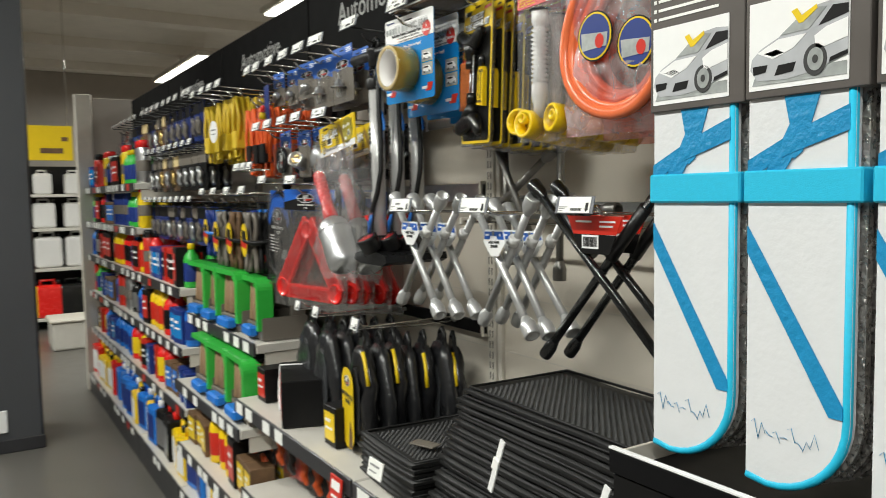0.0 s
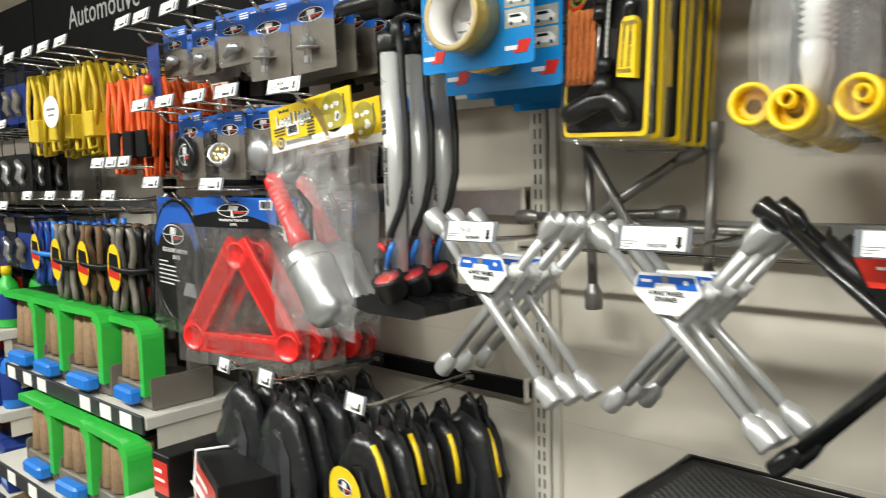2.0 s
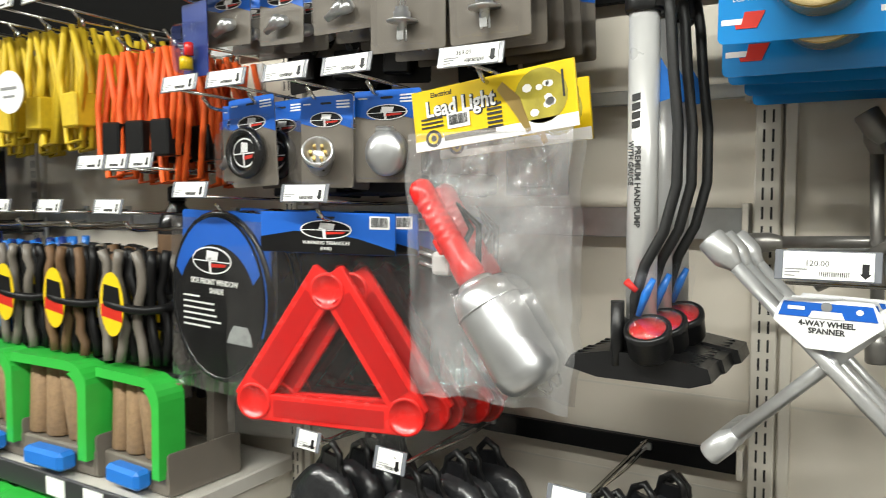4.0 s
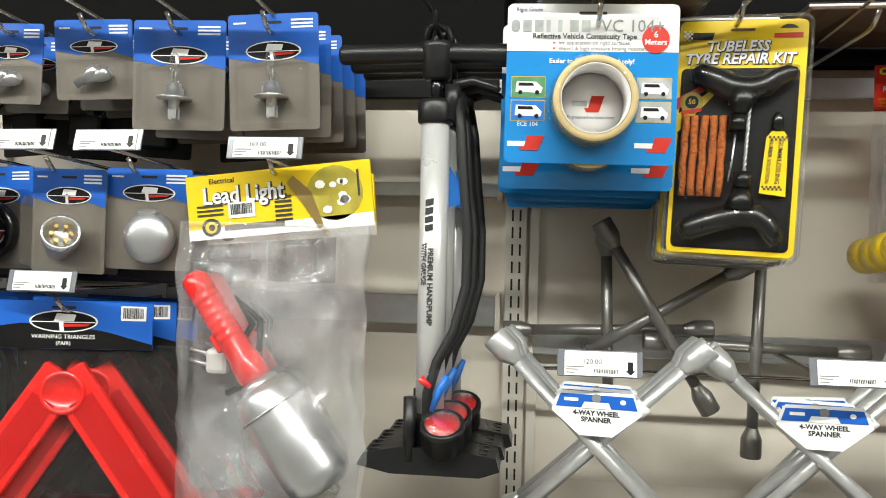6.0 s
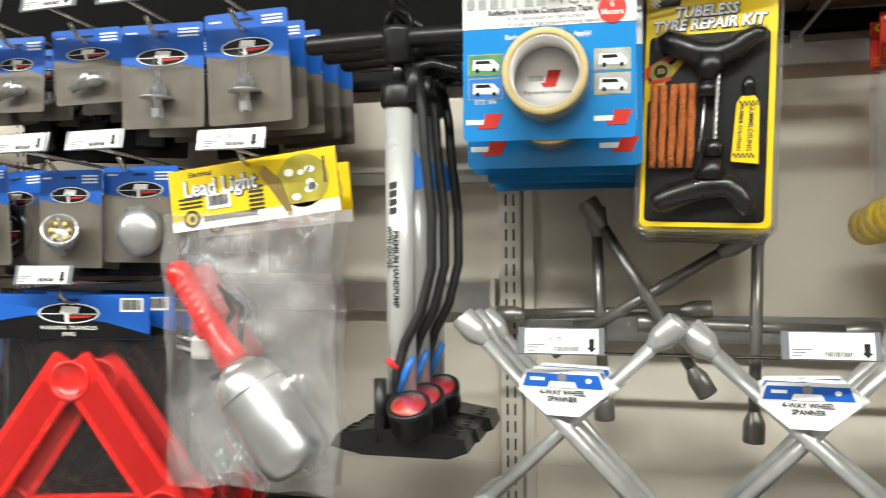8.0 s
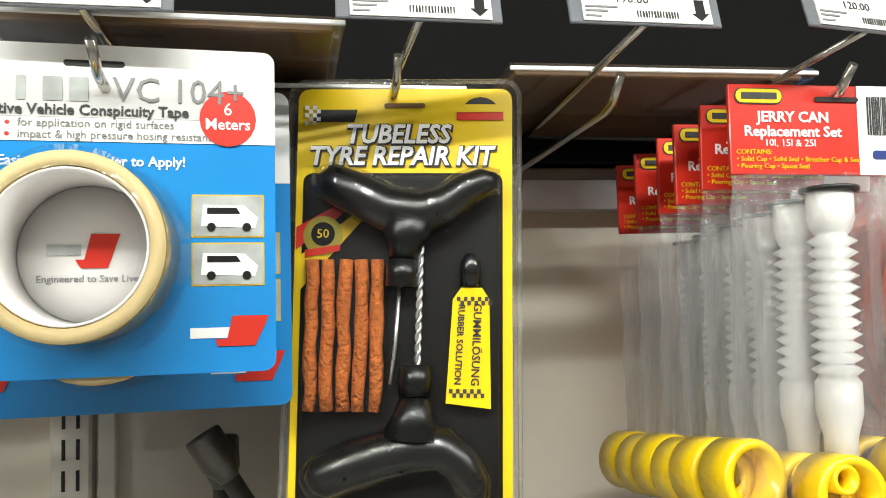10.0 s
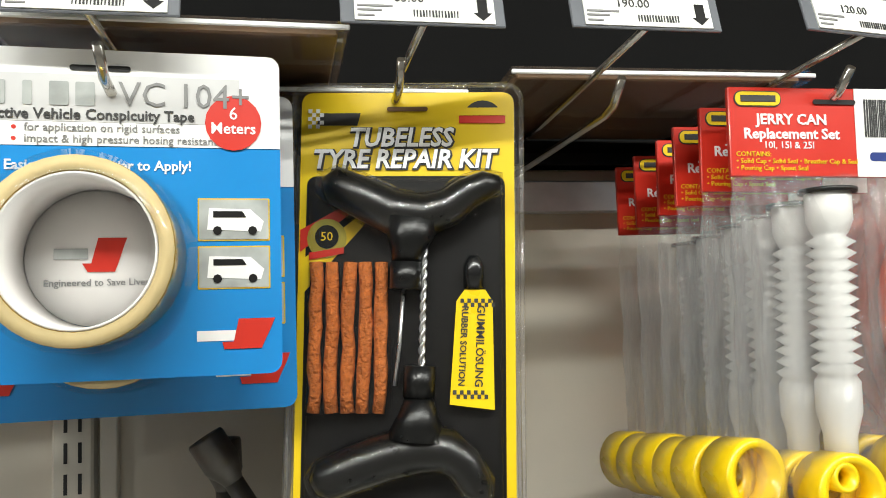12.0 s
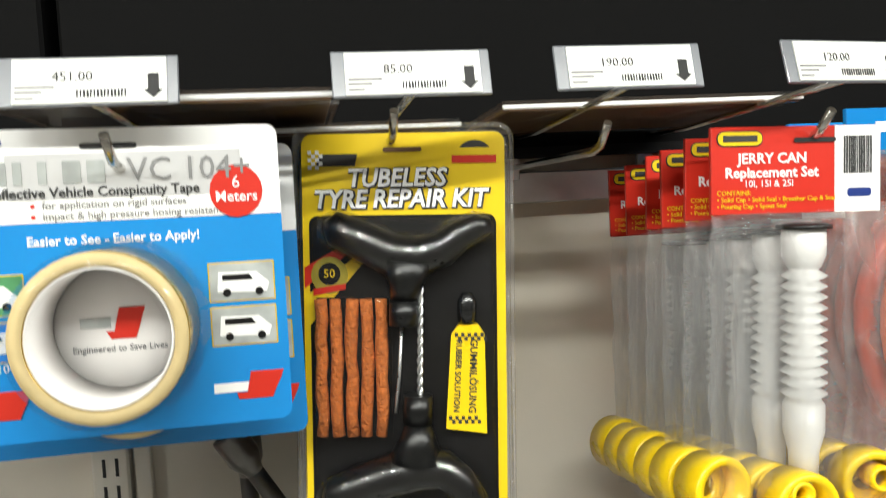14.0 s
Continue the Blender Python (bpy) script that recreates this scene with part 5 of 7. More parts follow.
def bulb_card(w, h, kind, split=0.40, label="headlight bulb blistered on a blue and grey card", category="bulb pack"):
    t = thing("bulb_pack", Matrix(), label, category, "bulb packs")
    part("card", slab(bmesh.new(), rr(-w / 2, -h, w / 2, 0.0, 0.004), 0.0, 0.0012), greycard_m, t, "warm grey card")
    zs = -h * split
    pts = [(-w / 2, zs + 0.004), (-w * 0.2, zs - 0.002), (w * 0.15, zs + 0.004), (w / 2, zs - 0.006)]
    topz = [(x, z) for x, z in rr(-w / 2, -h, w / 2, 0.0, 0.004) if z > -h / 3]
    flat("blue_top", topz + pts, -0.0005, 0.0004, blue_m, t)
    badge(t, 0.0, zs * 0.80, w * 0.31, h * 0.085, -0.0012)
    flat("hang_hole", rr(-0.010, -0.0115, 0.010, -0.0085, 0.0012), -0.001, 0.0004, slot_m, t)
    bars("small_print", [(w * 0.20, w * 0.44, -0.009 - 0.0042 * k, 0.0022) for k in range(3)] + [(-w * 0.44, -w * 0.30, -0.011, 0.002)], -0.001, white_m, t)
    yb = -0.012
    if kind == "h4":
        bm = bmesh.new()
        C = Matrix.Translation((0, yb, -h * 0.72))
        lathe(bm, [(0.006, -0.014), (0.0065, -0.004), (0.0075, -0.003), (0.020, -0.002), (0.020, 0.0), (0.011, 0.001), (0.011, 0.010), (0.0085, 0.012), (0.0085, 0.016), (0.006, 0.017)], C, 20)
        for q in (-0.006, 0.004):
            blade(bm, q, q + 0.003, -h * 0.72 - 0.026, -h * 0.72 - 0.012, yb - 0.001, yb + 0.001)
        blade(bm, -0.005, 0.005, -h * 0.72 - 0.025, -h * 0.72 - 0.013, yb - 0.005, yb - 0.0042)
        part("bulb_base", bm, silver_m, t, "chromed bulb base")
        g = part("bulb_glass", lathe(bmesh.new(), [(0.0055, 0.016), (0.0062, 0.022), (0.0062, 0.044), (0.004, 0.050), (0.001, 0.053)], C, 16), acetate_m, t, "glass bulb")
        part("filament", tube(bmesh.new(), [(-0.002, yb, -h * 0.72 + 0.018), (-0.002, yb, -h * 0.72 + 0.032), (0.002, yb, -h * 0.72 + 0.034), (0.002, yb, -h * 0.72 + 0.018)], 0.0009, 6), silver_m, g)
        part("blister", blister(bmesh.new(), -w * 0.40, -h * 0.965, w * 0.40, zs * 1.02, -0.0014, 0.023, 0.006), blister_m, t, "clear plastic blister")
    elif kind == "small":
        bm = bmesh.new()
        for q in (-0.008, 0.010):
            C = Matrix.Translation((q * 0.6, yb, -h * 0.74)) @ pose(0, 0, 0, 0, 62 + q * 800, 0)
            lathe(bm, [(0.005, -0.016), (0.0055, -0.002), (0.007, 0.0), (0.0085, 0.006), (0.0085, 0.013), (0.005, 0.018)], C, 14)
        part("bulb", bm, silver_m, t, "small chromed bulb")
        part("blister", blister(bmesh.new(), -w * 0.44, -h * 0.97, w * 0.44, zs * 1.15, -0.0014, 0.021, 0.006), blister_m, t, "clear plastic blister")
    elif kind == "connector":
        C = Matrix.Translation((0.006, yb - 0.010, -h * 0.66)) @ pose(0, 0, 0, 66, 0, 38)
        part("connector", lathe(bmesh.new(), [(0.012, -0.034), (0.017, -0.03), (0.0175, -0.004), (0.0215, 0.0), (0.0215, 0.018), (0.0185, 0.018), (0.0185, 0.004), (0.0, 0.004)], C, 22), silver_m, t, "chromed trailer connector")
        for k in range(6):
            bm = bmesh.new()
            a = k * math.pi / 3
            tube(bm, [C @ Vector((0.010 * math.cos(a), 0.010 * math.sin(a), 0.004)), C @ Vector((0.010 * math.cos(a), 0.010 * math.sin(a), 0.015))], 0.0024, 6)
            part("pin", bm, brass_m, t, "brass pin")
        part("blister", blister(bmesh.new(), -w * 0.47, -h * 0.97, w * 0.45, -h * 0.25, -0.0014, 0.034, 0.008), blister_m, t, "clear plastic blister")
    elif kind == "ring":
        C = Matrix.Translation((-0.004, yb, -h * 0.62)) @ pose(0, 0, 0, 90)
        part("coil", lathe(bmesh.new(), [(0.036, -0.008), (0.039, 0.0), (0.036, 0.008), (0.028, 0.008), (0.027, 0.0), (0.028, -0.008)], C, 28, True), glossblack_m, t, "black coiled mirror ring")
        badge(t, -0.004, -h * 0.62, 0.025, 0.022, -0.014)
        part("blister", blister(bmesh.new(), -w * 0.47, -h * 0.97, w * 0.47, -h * 0.22, -0.0014, 0.026, 0.006), blister_m, t, "clear plastic blister")
    else:
        C = Matrix.Translation((0.008, yb, -h * 0.68)) @ pose(0, 0, 0, 90)
        part("socket_cover", lathe(bmesh.new(), [(0.030, -0.006), (0.031, 0.004), (0.027, 0.012), (0.012, 0.015), (0.0, 0.0155)], C, 26), reflector_m, t, "grey socket with a hinged lid")
        part("lid_hinge", bx(bmesh.new(), (-0.004, yb - 0.012, -h * 0.47), (0.020, yb + 0.004, -h * 0.40), 0.003), silver_m, t)
        part("blister", blister(bmesh.new(), -w * 0.44, -h * 0.97, w * 0.46, -h * 0.28, -0.0014, 0.024, 0.006), blister_m, t, "clear plastic blister")
    return t


stack(lambda: bulb_card(0.108, 0.136, "h4"), pose(-0.285, -0.240, 1.657, 0, -2.2, 2), 5, (0.004, 0.042, -0.002), 1.5, 61)
stack(lambda: bulb_card(0.113, 0.130, "h4"), pose(-0.398, -0.242, 1.650, 0, 0.4, 2), 3, (0.004, 0.05, -0.002), 1.5, 62)
stack(lambda: bulb_card(0.092, 0.096, "small", 0.42), pose(-0.508, -0.242, 1.652, 0, -2.8, 9), 3, (0.002, 0.05, -0.002), 2.0, 63)
stack(lambda: bulb_card(0.088, 0.098, "small", 0.45), pose(-0.615, -0.240, 1.649, 0, 2.0, -3), 3, (0.002, 0.05, -0.002), 2.0, 64)
stack(lambda: bulb_card(0.090, 0.096, "small", 0.45), pose(-0.722, -0.240, 1.655, 0, 1.0, 0), 3, (0.002, 0.05, -0.002), 2.0, 65)
for x, yaw in ((-0.285, 2), (-0.398, -2), (-0.505, -4), (-0.612, -5), (-0.722, -6), (-0.80, -6)):
    peg(x, 1.634, -0.268, "", dz=0.022, yl=-0.312, lx=-0.0 if x > -0.3 else 0.0, yaw=yaw)
stack(lambda: bulb_card(0.108, 0.122, "cover", 0.30, "trailer socket blistered on a blue and black card", "socket pack"), pose(-0.436, -0.236, 1.474, 0, 0.6, 0), 3, (0.002, 0.05, -0.001), 1.5, 66)
stack(lambda: bulb_card(0.098, 0.126, "connector", 0.32, "trailer connector blistered on a blue card", "connector pack"), pose(-0.535, -0.242, 1.472, 0, 1.0, -3), 3, (-0.004, 0.05, -0.001), 2.0, 67)
stack(lambda: bulb_card(0.100, 0.132, "ring", 0.36, "round wired accessory blistered on a blue and grey card", "accessory pack"), pose(-0.680, -0.242, 1.480, 0, -2.5, -4), 3, (0.012, 0.05, -0.002), 2.0, 68)
stack(lambda: bulb_card(0.070, 0.118, "small", 0.3, "small hardware parts blistered on a blue card", "hardware pack"), pose(-0.742, -0.215, 1.474, 0, 2, -12), 2, (-0.002, 0.05, 0), 2.0, 69)
for x in (-0.452, -0.556, -0.668, -0.765):
    peg(x, 1.468, -0.25, "", dz=0.020, yl=-0.303, lx=-0.0, yaw=-4)
t = thing("toy_pack", pose(-0.775, -0.262, 1.625, 0, 0, -8), "clear pack of small bright valve caps on a blue card", "valve caps")
part("card", slab(bmesh.new(), rr(-0.03, -0.11, 0.035, 0.0, 0.004), 0, 0.001), navy_m, t)
part("cap", lathe(bmesh.new(), [(0.010, 0), (0.010, 0.018), (0.006, 0.02)], Matrix.Translation((-0.004, -0.012, -0.10)), 12), yellowpl_m, t)
part("cap", lathe(bmesh.new(), [(0.007, 0), (0.007, 0.018), (0.004, 0.02)], Matrix.Translation((0.004, -0.012, -0.08)), 12), redpl_m, t)
part("blister", blister(bmesh.new(), -0.028, -0.105, 0.033, -0.03, -0.001, 0.024), blister_m, t)

# ---- window shade packs ----


def window_pack():
    t = thing("window_shade_pack", Matrix(), "bagged round car window shade on a blue and black card", "window shade", "window shade packs")
    part("card", slab(bmesh.new(), rr(-0.098, -0.19, 0.105, 0.0, 0.006), 0.004, 0.005), blue_m, t, "blue card")
    part("shade_disc", slab(bmesh.new(), oval(-0.012, -0.135, 0.106, 0.128, 40), 0.0, 0.0035), charcoal_m, t, "round dark shade insert")
    arc = [(-0.012 + 0.104 * math.cos(radians(a)), -0.135 + 0.126 * math.sin(radians(a))) for a in range(20, 161, 10)]
    inn = [(-0.012 + 0.092 * math.cos(radians(a)), -0.150 + 0.098 * math.sin(radians(a))) for a in range(155, 19, -10)]
    flat("blue_rim", arc + inn, -0.0007, 0.0005, blue_m, t)
    badge(t, -0.022, -0.078, 0.046, 0.022, -0.0012)
    words("title", "SIDE FRONT WINDOW", 0.0125, -0.018, -0.113, -0.0004, ticket_m, t, bold=0.0003, squeeze=0.85)
    words("title", "SHADE", 0.0125, -0.012, -0.127, -0.0004, ticket_m, t, bold=0.0003, squeeze=0.85)
    bars("small_print", [(-0.092, -0.092 + q, -0.140 - 0.0095 * k, 0.003) for k, q in enumerate((0.04, 0.075, 0.075, 0.08, 0.09, 0.065))], -0.0007, ticket_m, t)
    flat("pictured_car", [(0.012, -0.205), (0.070, -0.205), (0.066, -0.188), (0.058, -0.176), (0.028, -0.176), (0.018, -0.190)], -0.0007, 0.0005, photo_m, t)
    part("spring_rim", tube(bmesh.new(), [(-0.006 + 0.112 * math.cos(radians(a)), 0.003, -0.135 + 0.132 * math.sin(radians(a))) for a in range(0, 360, 12)], 0.005, 8, True), glossblack_m, t, "black sprung rim")
    part("bag", film(bmesh.new(), -0.122, -0.29, 0.122, -0.012, 0.0, 0.011, 10, 12, 9.3, 0.004), film_m, t, "clear plastic bag")
    return t


stack(window_pack, pose(-0.752, -0.240, 1.310, 0, 2.0, -2), 3, (0.0, 0.06, 0.0), 2.0, 71)
peg(-0.755, 1.306, -0.24, "", dz=0.026, yl=-0.29, lx=-0.01, yaw=-4)


# dark packs hung behind the front cards


def dark_pack(w, h, seed):
    t = thing("dark_pack", Matrix(), "glossy black wiring part in a dark hanging pack", "wiring pack", "dark packs")
    part("card", slab(bmesh.new(), rr(-w / 2, -h, w / 2, 0.0, 0.004), 0.0, 0.0012), charcoal_m, t)
    part("lead", tube(bmesh.new(), [(-w * 0.38, -0.010, -h * 0.55), (-w * 0.1, -0.014, -h * 0.35), (w * 0.15, -0.012, -h * 0.7), (w * 0.4, -0.010, -h * 0.5)], 0.0075, 8), glossblack_m, t)
    part("plug_block", bx(bmesh.new(), (-w * 0.2, -0.022, -h * 0.92), (w * 0.25, -0.004, -h * 0.62), 0.003), blackpl_m, t)
    bars("small_print", [(-w * 0.42, w * 0.1, -h * 0.22, 0.003), (-w * 0.42, -w * 0.05, -h * 0.34, 0.0025)], -0.0008, greyink_m, t)
    return t


first_dark = dark_pack(0.098, 0.145, 1)
first_dark.matrix_world = pose(-0.475, -0.135, 1.642, 0, 3, 4)
for x, y, z, a in ((-0.363, -0.105, 1.642, -3), (-0.575, -0.130, 1.642, 2), (-0.672, -0.125, 1.644, -4), (-0.575, -0.09, 1.642, 3), (-0.412, -0.085, 1.476, 2), (-0.523, -0.085, 1.476, -3), (-0.640, -0.085, 1.476, 4), (-0.74, -0.085, 1.476, 0), (-0.30, -0.06, 1.476, 0)):
    copy_thing(first_dark, pose(x, y, z, 0, a, a))
for x, w in ((-0.46, 0.11), (-0.60, 0.09)):
    t = thing("tool_case", pose(x, -0.15, 1.333), "long black plastic case resting on the crossbar hooks", "case", "tool cases")
    part("shell", bx(bmesh.new(), (-w, -0.04, 0.0), (w, 0.07, 0.030), 0.006, 2), blackpl_m, t)
    part("catch", bx(bmesh.new(), (w * 0.6, -0.046, 0.008), (w * 0.75, -0.0405, 0.022), 0.001), charcoal_m, t)

# ---- orange hose packs ----


def hose_pack():
    t = thing("hose_pack", Matrix(), "coil of orange hose in a rosy clear bag, blue header", "hose", "hose packs")
    hd = part("header_card", bx(bmesh.new(), (-0.115, -0.002, -0.035), (0.115, 0.002, 0.0), 0.0006), cyan_m, t, "blue header card")
    bars("header_print", [(-0.09, -0.03, -0.018, 0.008), (0.0, 0.07, -0.02, 0.006)], -0.0026, white_m, hd)
    rg = random.Random(4)
    for k in range(9):
        R = 0.094 - 0.0085 * (k % 4) + rg.uniform(-0.002, 0.002)
        o = rg.uniform(-0.004, 0.004)
        part("coil", tube(bmesh.new(), [(o + R * math.cos(a * math.pi / 18), -0.024 + 0.008 * k * 0.8 + 0.003 * math.sin(a * 0.5), -0.165 + R * 1.08 * math.sin(a * math.pi / 18)) for a in range(36)], 0.0088, 9, True), hose_m, t, "orange hose turn")
    for dx, dz, dy in ((-0.026, -0.160, -0.036), (0.040, -0.178, -0.030)):
        lab = part("round_label", slab(bmesh.new(), oval(dx, dz, 0.032, 0.034, 28), dy, dy + 0.001), charcoal_m, t, "round printed label")
        flat("label_ring", [(x, z) for x, z in oval(dx, dz, 0.030, 0.032, 28)], dy - 0.0006, 0.0005, yellow_m, lab)
        flat("label_field", oval(dx, dz, 0.0275, 0.0295, 28), dy - 0.0011, 0.0004, navy_m, lab)
        flat("label_photo", [(dx - 0.022, dz - 0.018), (dx + 0.022, dz - 0.016), (dx + 0.024, dz + 0.002), (dx - 0.024, dz + 0.006)], dy - 0.0016, 0.0004, photo_m, lab)
        flat("label_red", oval(dx + 0.010, dz - 0.008, 0.008, 0.010, 10), dy - 0.0021, 0.0004, red_m, lab)
    part("bag", film(bmesh.new(), -0.118, -0.290, 0.118, -0.028, 0.0, 0.036, 10, 12, 11.0, 0.005), redfilm_m, t, "rosy clear bag")
    return t


stack(hose_pack, pose(0.700, -0.275, 1.662, 0, 0, 3), 3, (0.0, 0.075, -0.002), 1.5, 81)
peg(0.705, 1.655, -0.262, "", dz=0.010, yl=-0.32)

# ---- folded car sun shades on their box ----
t = thing("display_box", pose(0.0, 0, 0), "black cardboard display box holding the folded sun shades", "display box")
part("box", bx(bmesh.new(), (0.773, -0.378, 0.685), (1.64, -0.02, 0.940), 0.003), charcoal_m, t)
part("front_lip", bx(bmesh.new(), (0.773, -0.383, 0.9405), (1.64, -0.377, 0.970), 0.001), black_m, t)
part("top_edge", bx(bmesh.new(), (0.773, -0.384, 0.9705), (1.64, -0.376, 0.9735), 0.0006), white_m, t, "white raw board edge")
part("side_lip", bx(bmesh.new(), (0.773, -0.376, 0.9405), (0.777, -0.02, 0.965), 0.001), upright_m, t)
shelf(0.83, 1.66, 0.68, 0.37)


def sun_shade():
    t = thing("sun_shade", Matrix(), "folded white and blue foam windscreen sun shade with a dark card", "sun shade", "sun shades")
    w, h = 0.057, 0.4105
    out = [(-w, 0.0), (-w, h)] + [(w, h)] + [(w - 0.085 * (1 - math.cos(radians(a))), 0.085 * (1 - math.sin(radians(a)))) for a in range(0, 91, 10)]
    for k in range(5):
        y = k * 0.016
        part("fold", slab(bmesh.new(), [(x * (1 - 0.01 * k) + (0.0055 * k), z) for x, z in out], y + 0.001, y + 0.011), foamwhite_m if k == 0 else foil_m, t, "white foam fold" if k == 0 else "crinkled foil fold")
    edge = out[2:]
    part("piping", tube(bmesh.new(), [(x - 0.004, 0.004, z) for x, z in edge] + [(-w, 0.004, 0.004)], 0.0050, 8), piping_m, t, "cyan edge binding")

    def stripe(pts, lift=0.0):
        flat("stripe", pts, -0.0006 - lift, 0.0014, stripe_m, t, "blue printed stripe")

    hh = lambda v: h * v
    stripe([(-0.016, h), (0.022, h), (0.004, hh(0.86)), (-0.004, hh(0.845)), (-0.028, hh(0.845)), (-0.010, hh(0.93))])
    stripe([(0.052, hh(0.965)), (0.052, hh(0.905)), (-0.012, hh(0.855)), (-w, hh(0.795)), (-w, hh(0.845)), (-0.005, hh(0.91))], 0.0006)
    stripe([(-0.028, hh(0.848)), (-0.006, hh(0.848)), (-0.024, hh(0.775)), (-0.044, hh(0.775))], 0.0012)
    stripe([(-w, hh(0.675)), (-w, hh(0.605)), (0.036, hh(0.215)), (0.050, hh(0.215)), (0.050, hh(0.245))])
    bm = bmesh.new()
    rg = random.Random(2)
    for k in range(9):
        x = -0.05 + k * 0.0085
        tube(bm, [(x, -0.0004, hh(0.13) + rg.uniform(-0.008, 0.012)), (x + 0.004, -0.0004, hh(0.13) + rg.uniform(-0.006, 0.016)), (x + 0.0085, -0.0004, hh(0.125) + rg.uniform(-0.004, 0.006))], 0.0004, 4)
    tagged(part("scribble", bm, stripe_m, t, "thin blue script line"), kind="stuff")
    part("band", bx(bmesh.new(), (-w - 0.003, -0.005, hh(0.735)), (w + 0.010, 0.082, hh(0.735) + 0.034), 0.002), piping_m, t, "cyan elastic band")
    cd = part("card", bx(bmesh.new(), (-w - 0.002, -0.004, h), (w + 0.014, 0.085, h + 0.195), 0.001), darkcard_m, t, "dark printed header card")
    flat("photo", rr(-0.054, h + 0.008, 0.052, h + 0.098, 0.001), -0.0048, 0.0005, white_m, cd)
    flat("ground_shadow", [(-0.050, h + 0.013), (0.050, h + 0.013), (0.050, h + 0.026), (-0.046, h + 0.024)], -0.0053, 0.0004, photo_m, cd)
    car = flat("pictured_car", [(-0.052, h + 0.030), (-0.050, h + 0.041), (-0.040, h + 0.050), (-0.020, h + 0.059), (0.002, h + 0.076), (0.018, h + 0.083), (0.036, h + 0.085), (0.051, h + 0.083), (0.051, h + 0.032), (0.034, h + 0.026), (0.008, h + 0.019), (-0.012, h + 0.016), (-0.044, h + 0.018)], -0.0058, 0.0004, carpaint_m, cd)
    for nm, poly, mt in (
            ("pictured_bonnet", [(-0.044, h + 0.046), (-0.020, h + 0.057), (0.010, h + 0.058), (-0.004, h + 0.046), (-0.026, h + 0.038)], white_m),
            ("pictured_door", [(0.020, h + 0.040), (0.051, h + 0.048), (0.051, h + 0.066), (0.030, h + 0.061), (0.018, h + 0.054)], white_m),
            ("pictured_screen", [(-0.018, h + 0.0605), (0.012, h + 0.0615), (0.030, h + 0.080), (0.018, h + 0.0815), (0.003, h + 0.0755)], photo_m),
            ("pictured_window", [(0.022, h + 0.063), (0.051, h + 0.070), (0.051, h + 0.079), (0.036, h + 0.080)], charcoal_m),
            ("pictured_headlight", [(-0.036, h + 0.0445), (-0.022, h + 0.047), (-0.014, h + 0.043), (-0.026, h + 0.0405)], charcoal_m),
            ("pictured_intake", [(-0.048, h + 0.024), (-0.034, h + 0.026), (-0.032, h + 0.033), (-0.049, h + 0.033)], charcoal_m),
            ("pictured_intake", [(-0.024, h + 0.021), (-0.004, h + 0.023), (-0.001, h + 0.032), (-0.020, h + 0.031)], charcoal_m),
            ("pictured_sill", [(0.033, h + 0.0265), (0.051, h + 0.032), (0.051, h + 0.036), (0.034, h + 0.031)], charcoal_m),
            ("pictured_wheel", oval(0.019, h + 0.031, 0.0120, 0.0155, 20), ink_m)):
        flat(nm, poly, -0.0063, 0.0004, mt, car)
    flat("pictured_rim", oval(0.0195, h + 0.0315, 0.0082, 0.0112, 16), -0.0068, 0.0004, photo_m, car)
    flat("pictured_hub", oval(0.0195, h + 0.0315, 0.0030, 0.0042, 10), -0.0072, 0.0003, ink_m, car)
    flat("tick", [(-0.006, h + 0.082), (0.000, h + 0.084), (0.005, h + 0.076), (0.020, h + 0.084), (0.021, h + 0.080), (0.006, h + 0.069), (0.002, h + 0.069)], -0.0068, 0.0004, yellow_m, car)
    words("title", "CAR COOL", 0.017, -0.052, h + 0.163, -0.0043, white_m, cd, align="LEFT", bold=0.0003, squeeze=0.9)
    words("size_text", "Size: 150x70 cm", 0.0065, -0.052, h + 0.141, -0.0043, yellow_m, cd, align="LEFT")
    bars("small_print", [(-0.046, 0.050 - 0.006 * k, h + 0.128 - 0.0105 * k, 0.0032) for k in range(3)] + [(-0.053, -0.049, h + 0.1275 - 0.0105 * k, 0.0042) for k in range(3)], -0.0048, ticket_m, cd)
    flat("blue_corner", [(0.028, h + 0.194), (0.059, h + 0.194), (0.059, h + 0.150)], -0.0049, 0.0005, blue_m, cd)
    return t


first_shade = sun_shade()
first_shade.matrix_world = pose(0.857, -0.332, 0.9745, 0, 0, 1)
for k, (dx, dy, a) in enumerate(((0.136, -0.004, 1.5), (0.272, -0.002, 0.5), (0.408, 0.003, 1.0), (0.544, 0.0, 0.0))):
    copy_thing(first_shade, pose(0.857 + dx, -0.332 + dy, 0.9745, 0, 0, a))

# ---- rubber floor mats ----


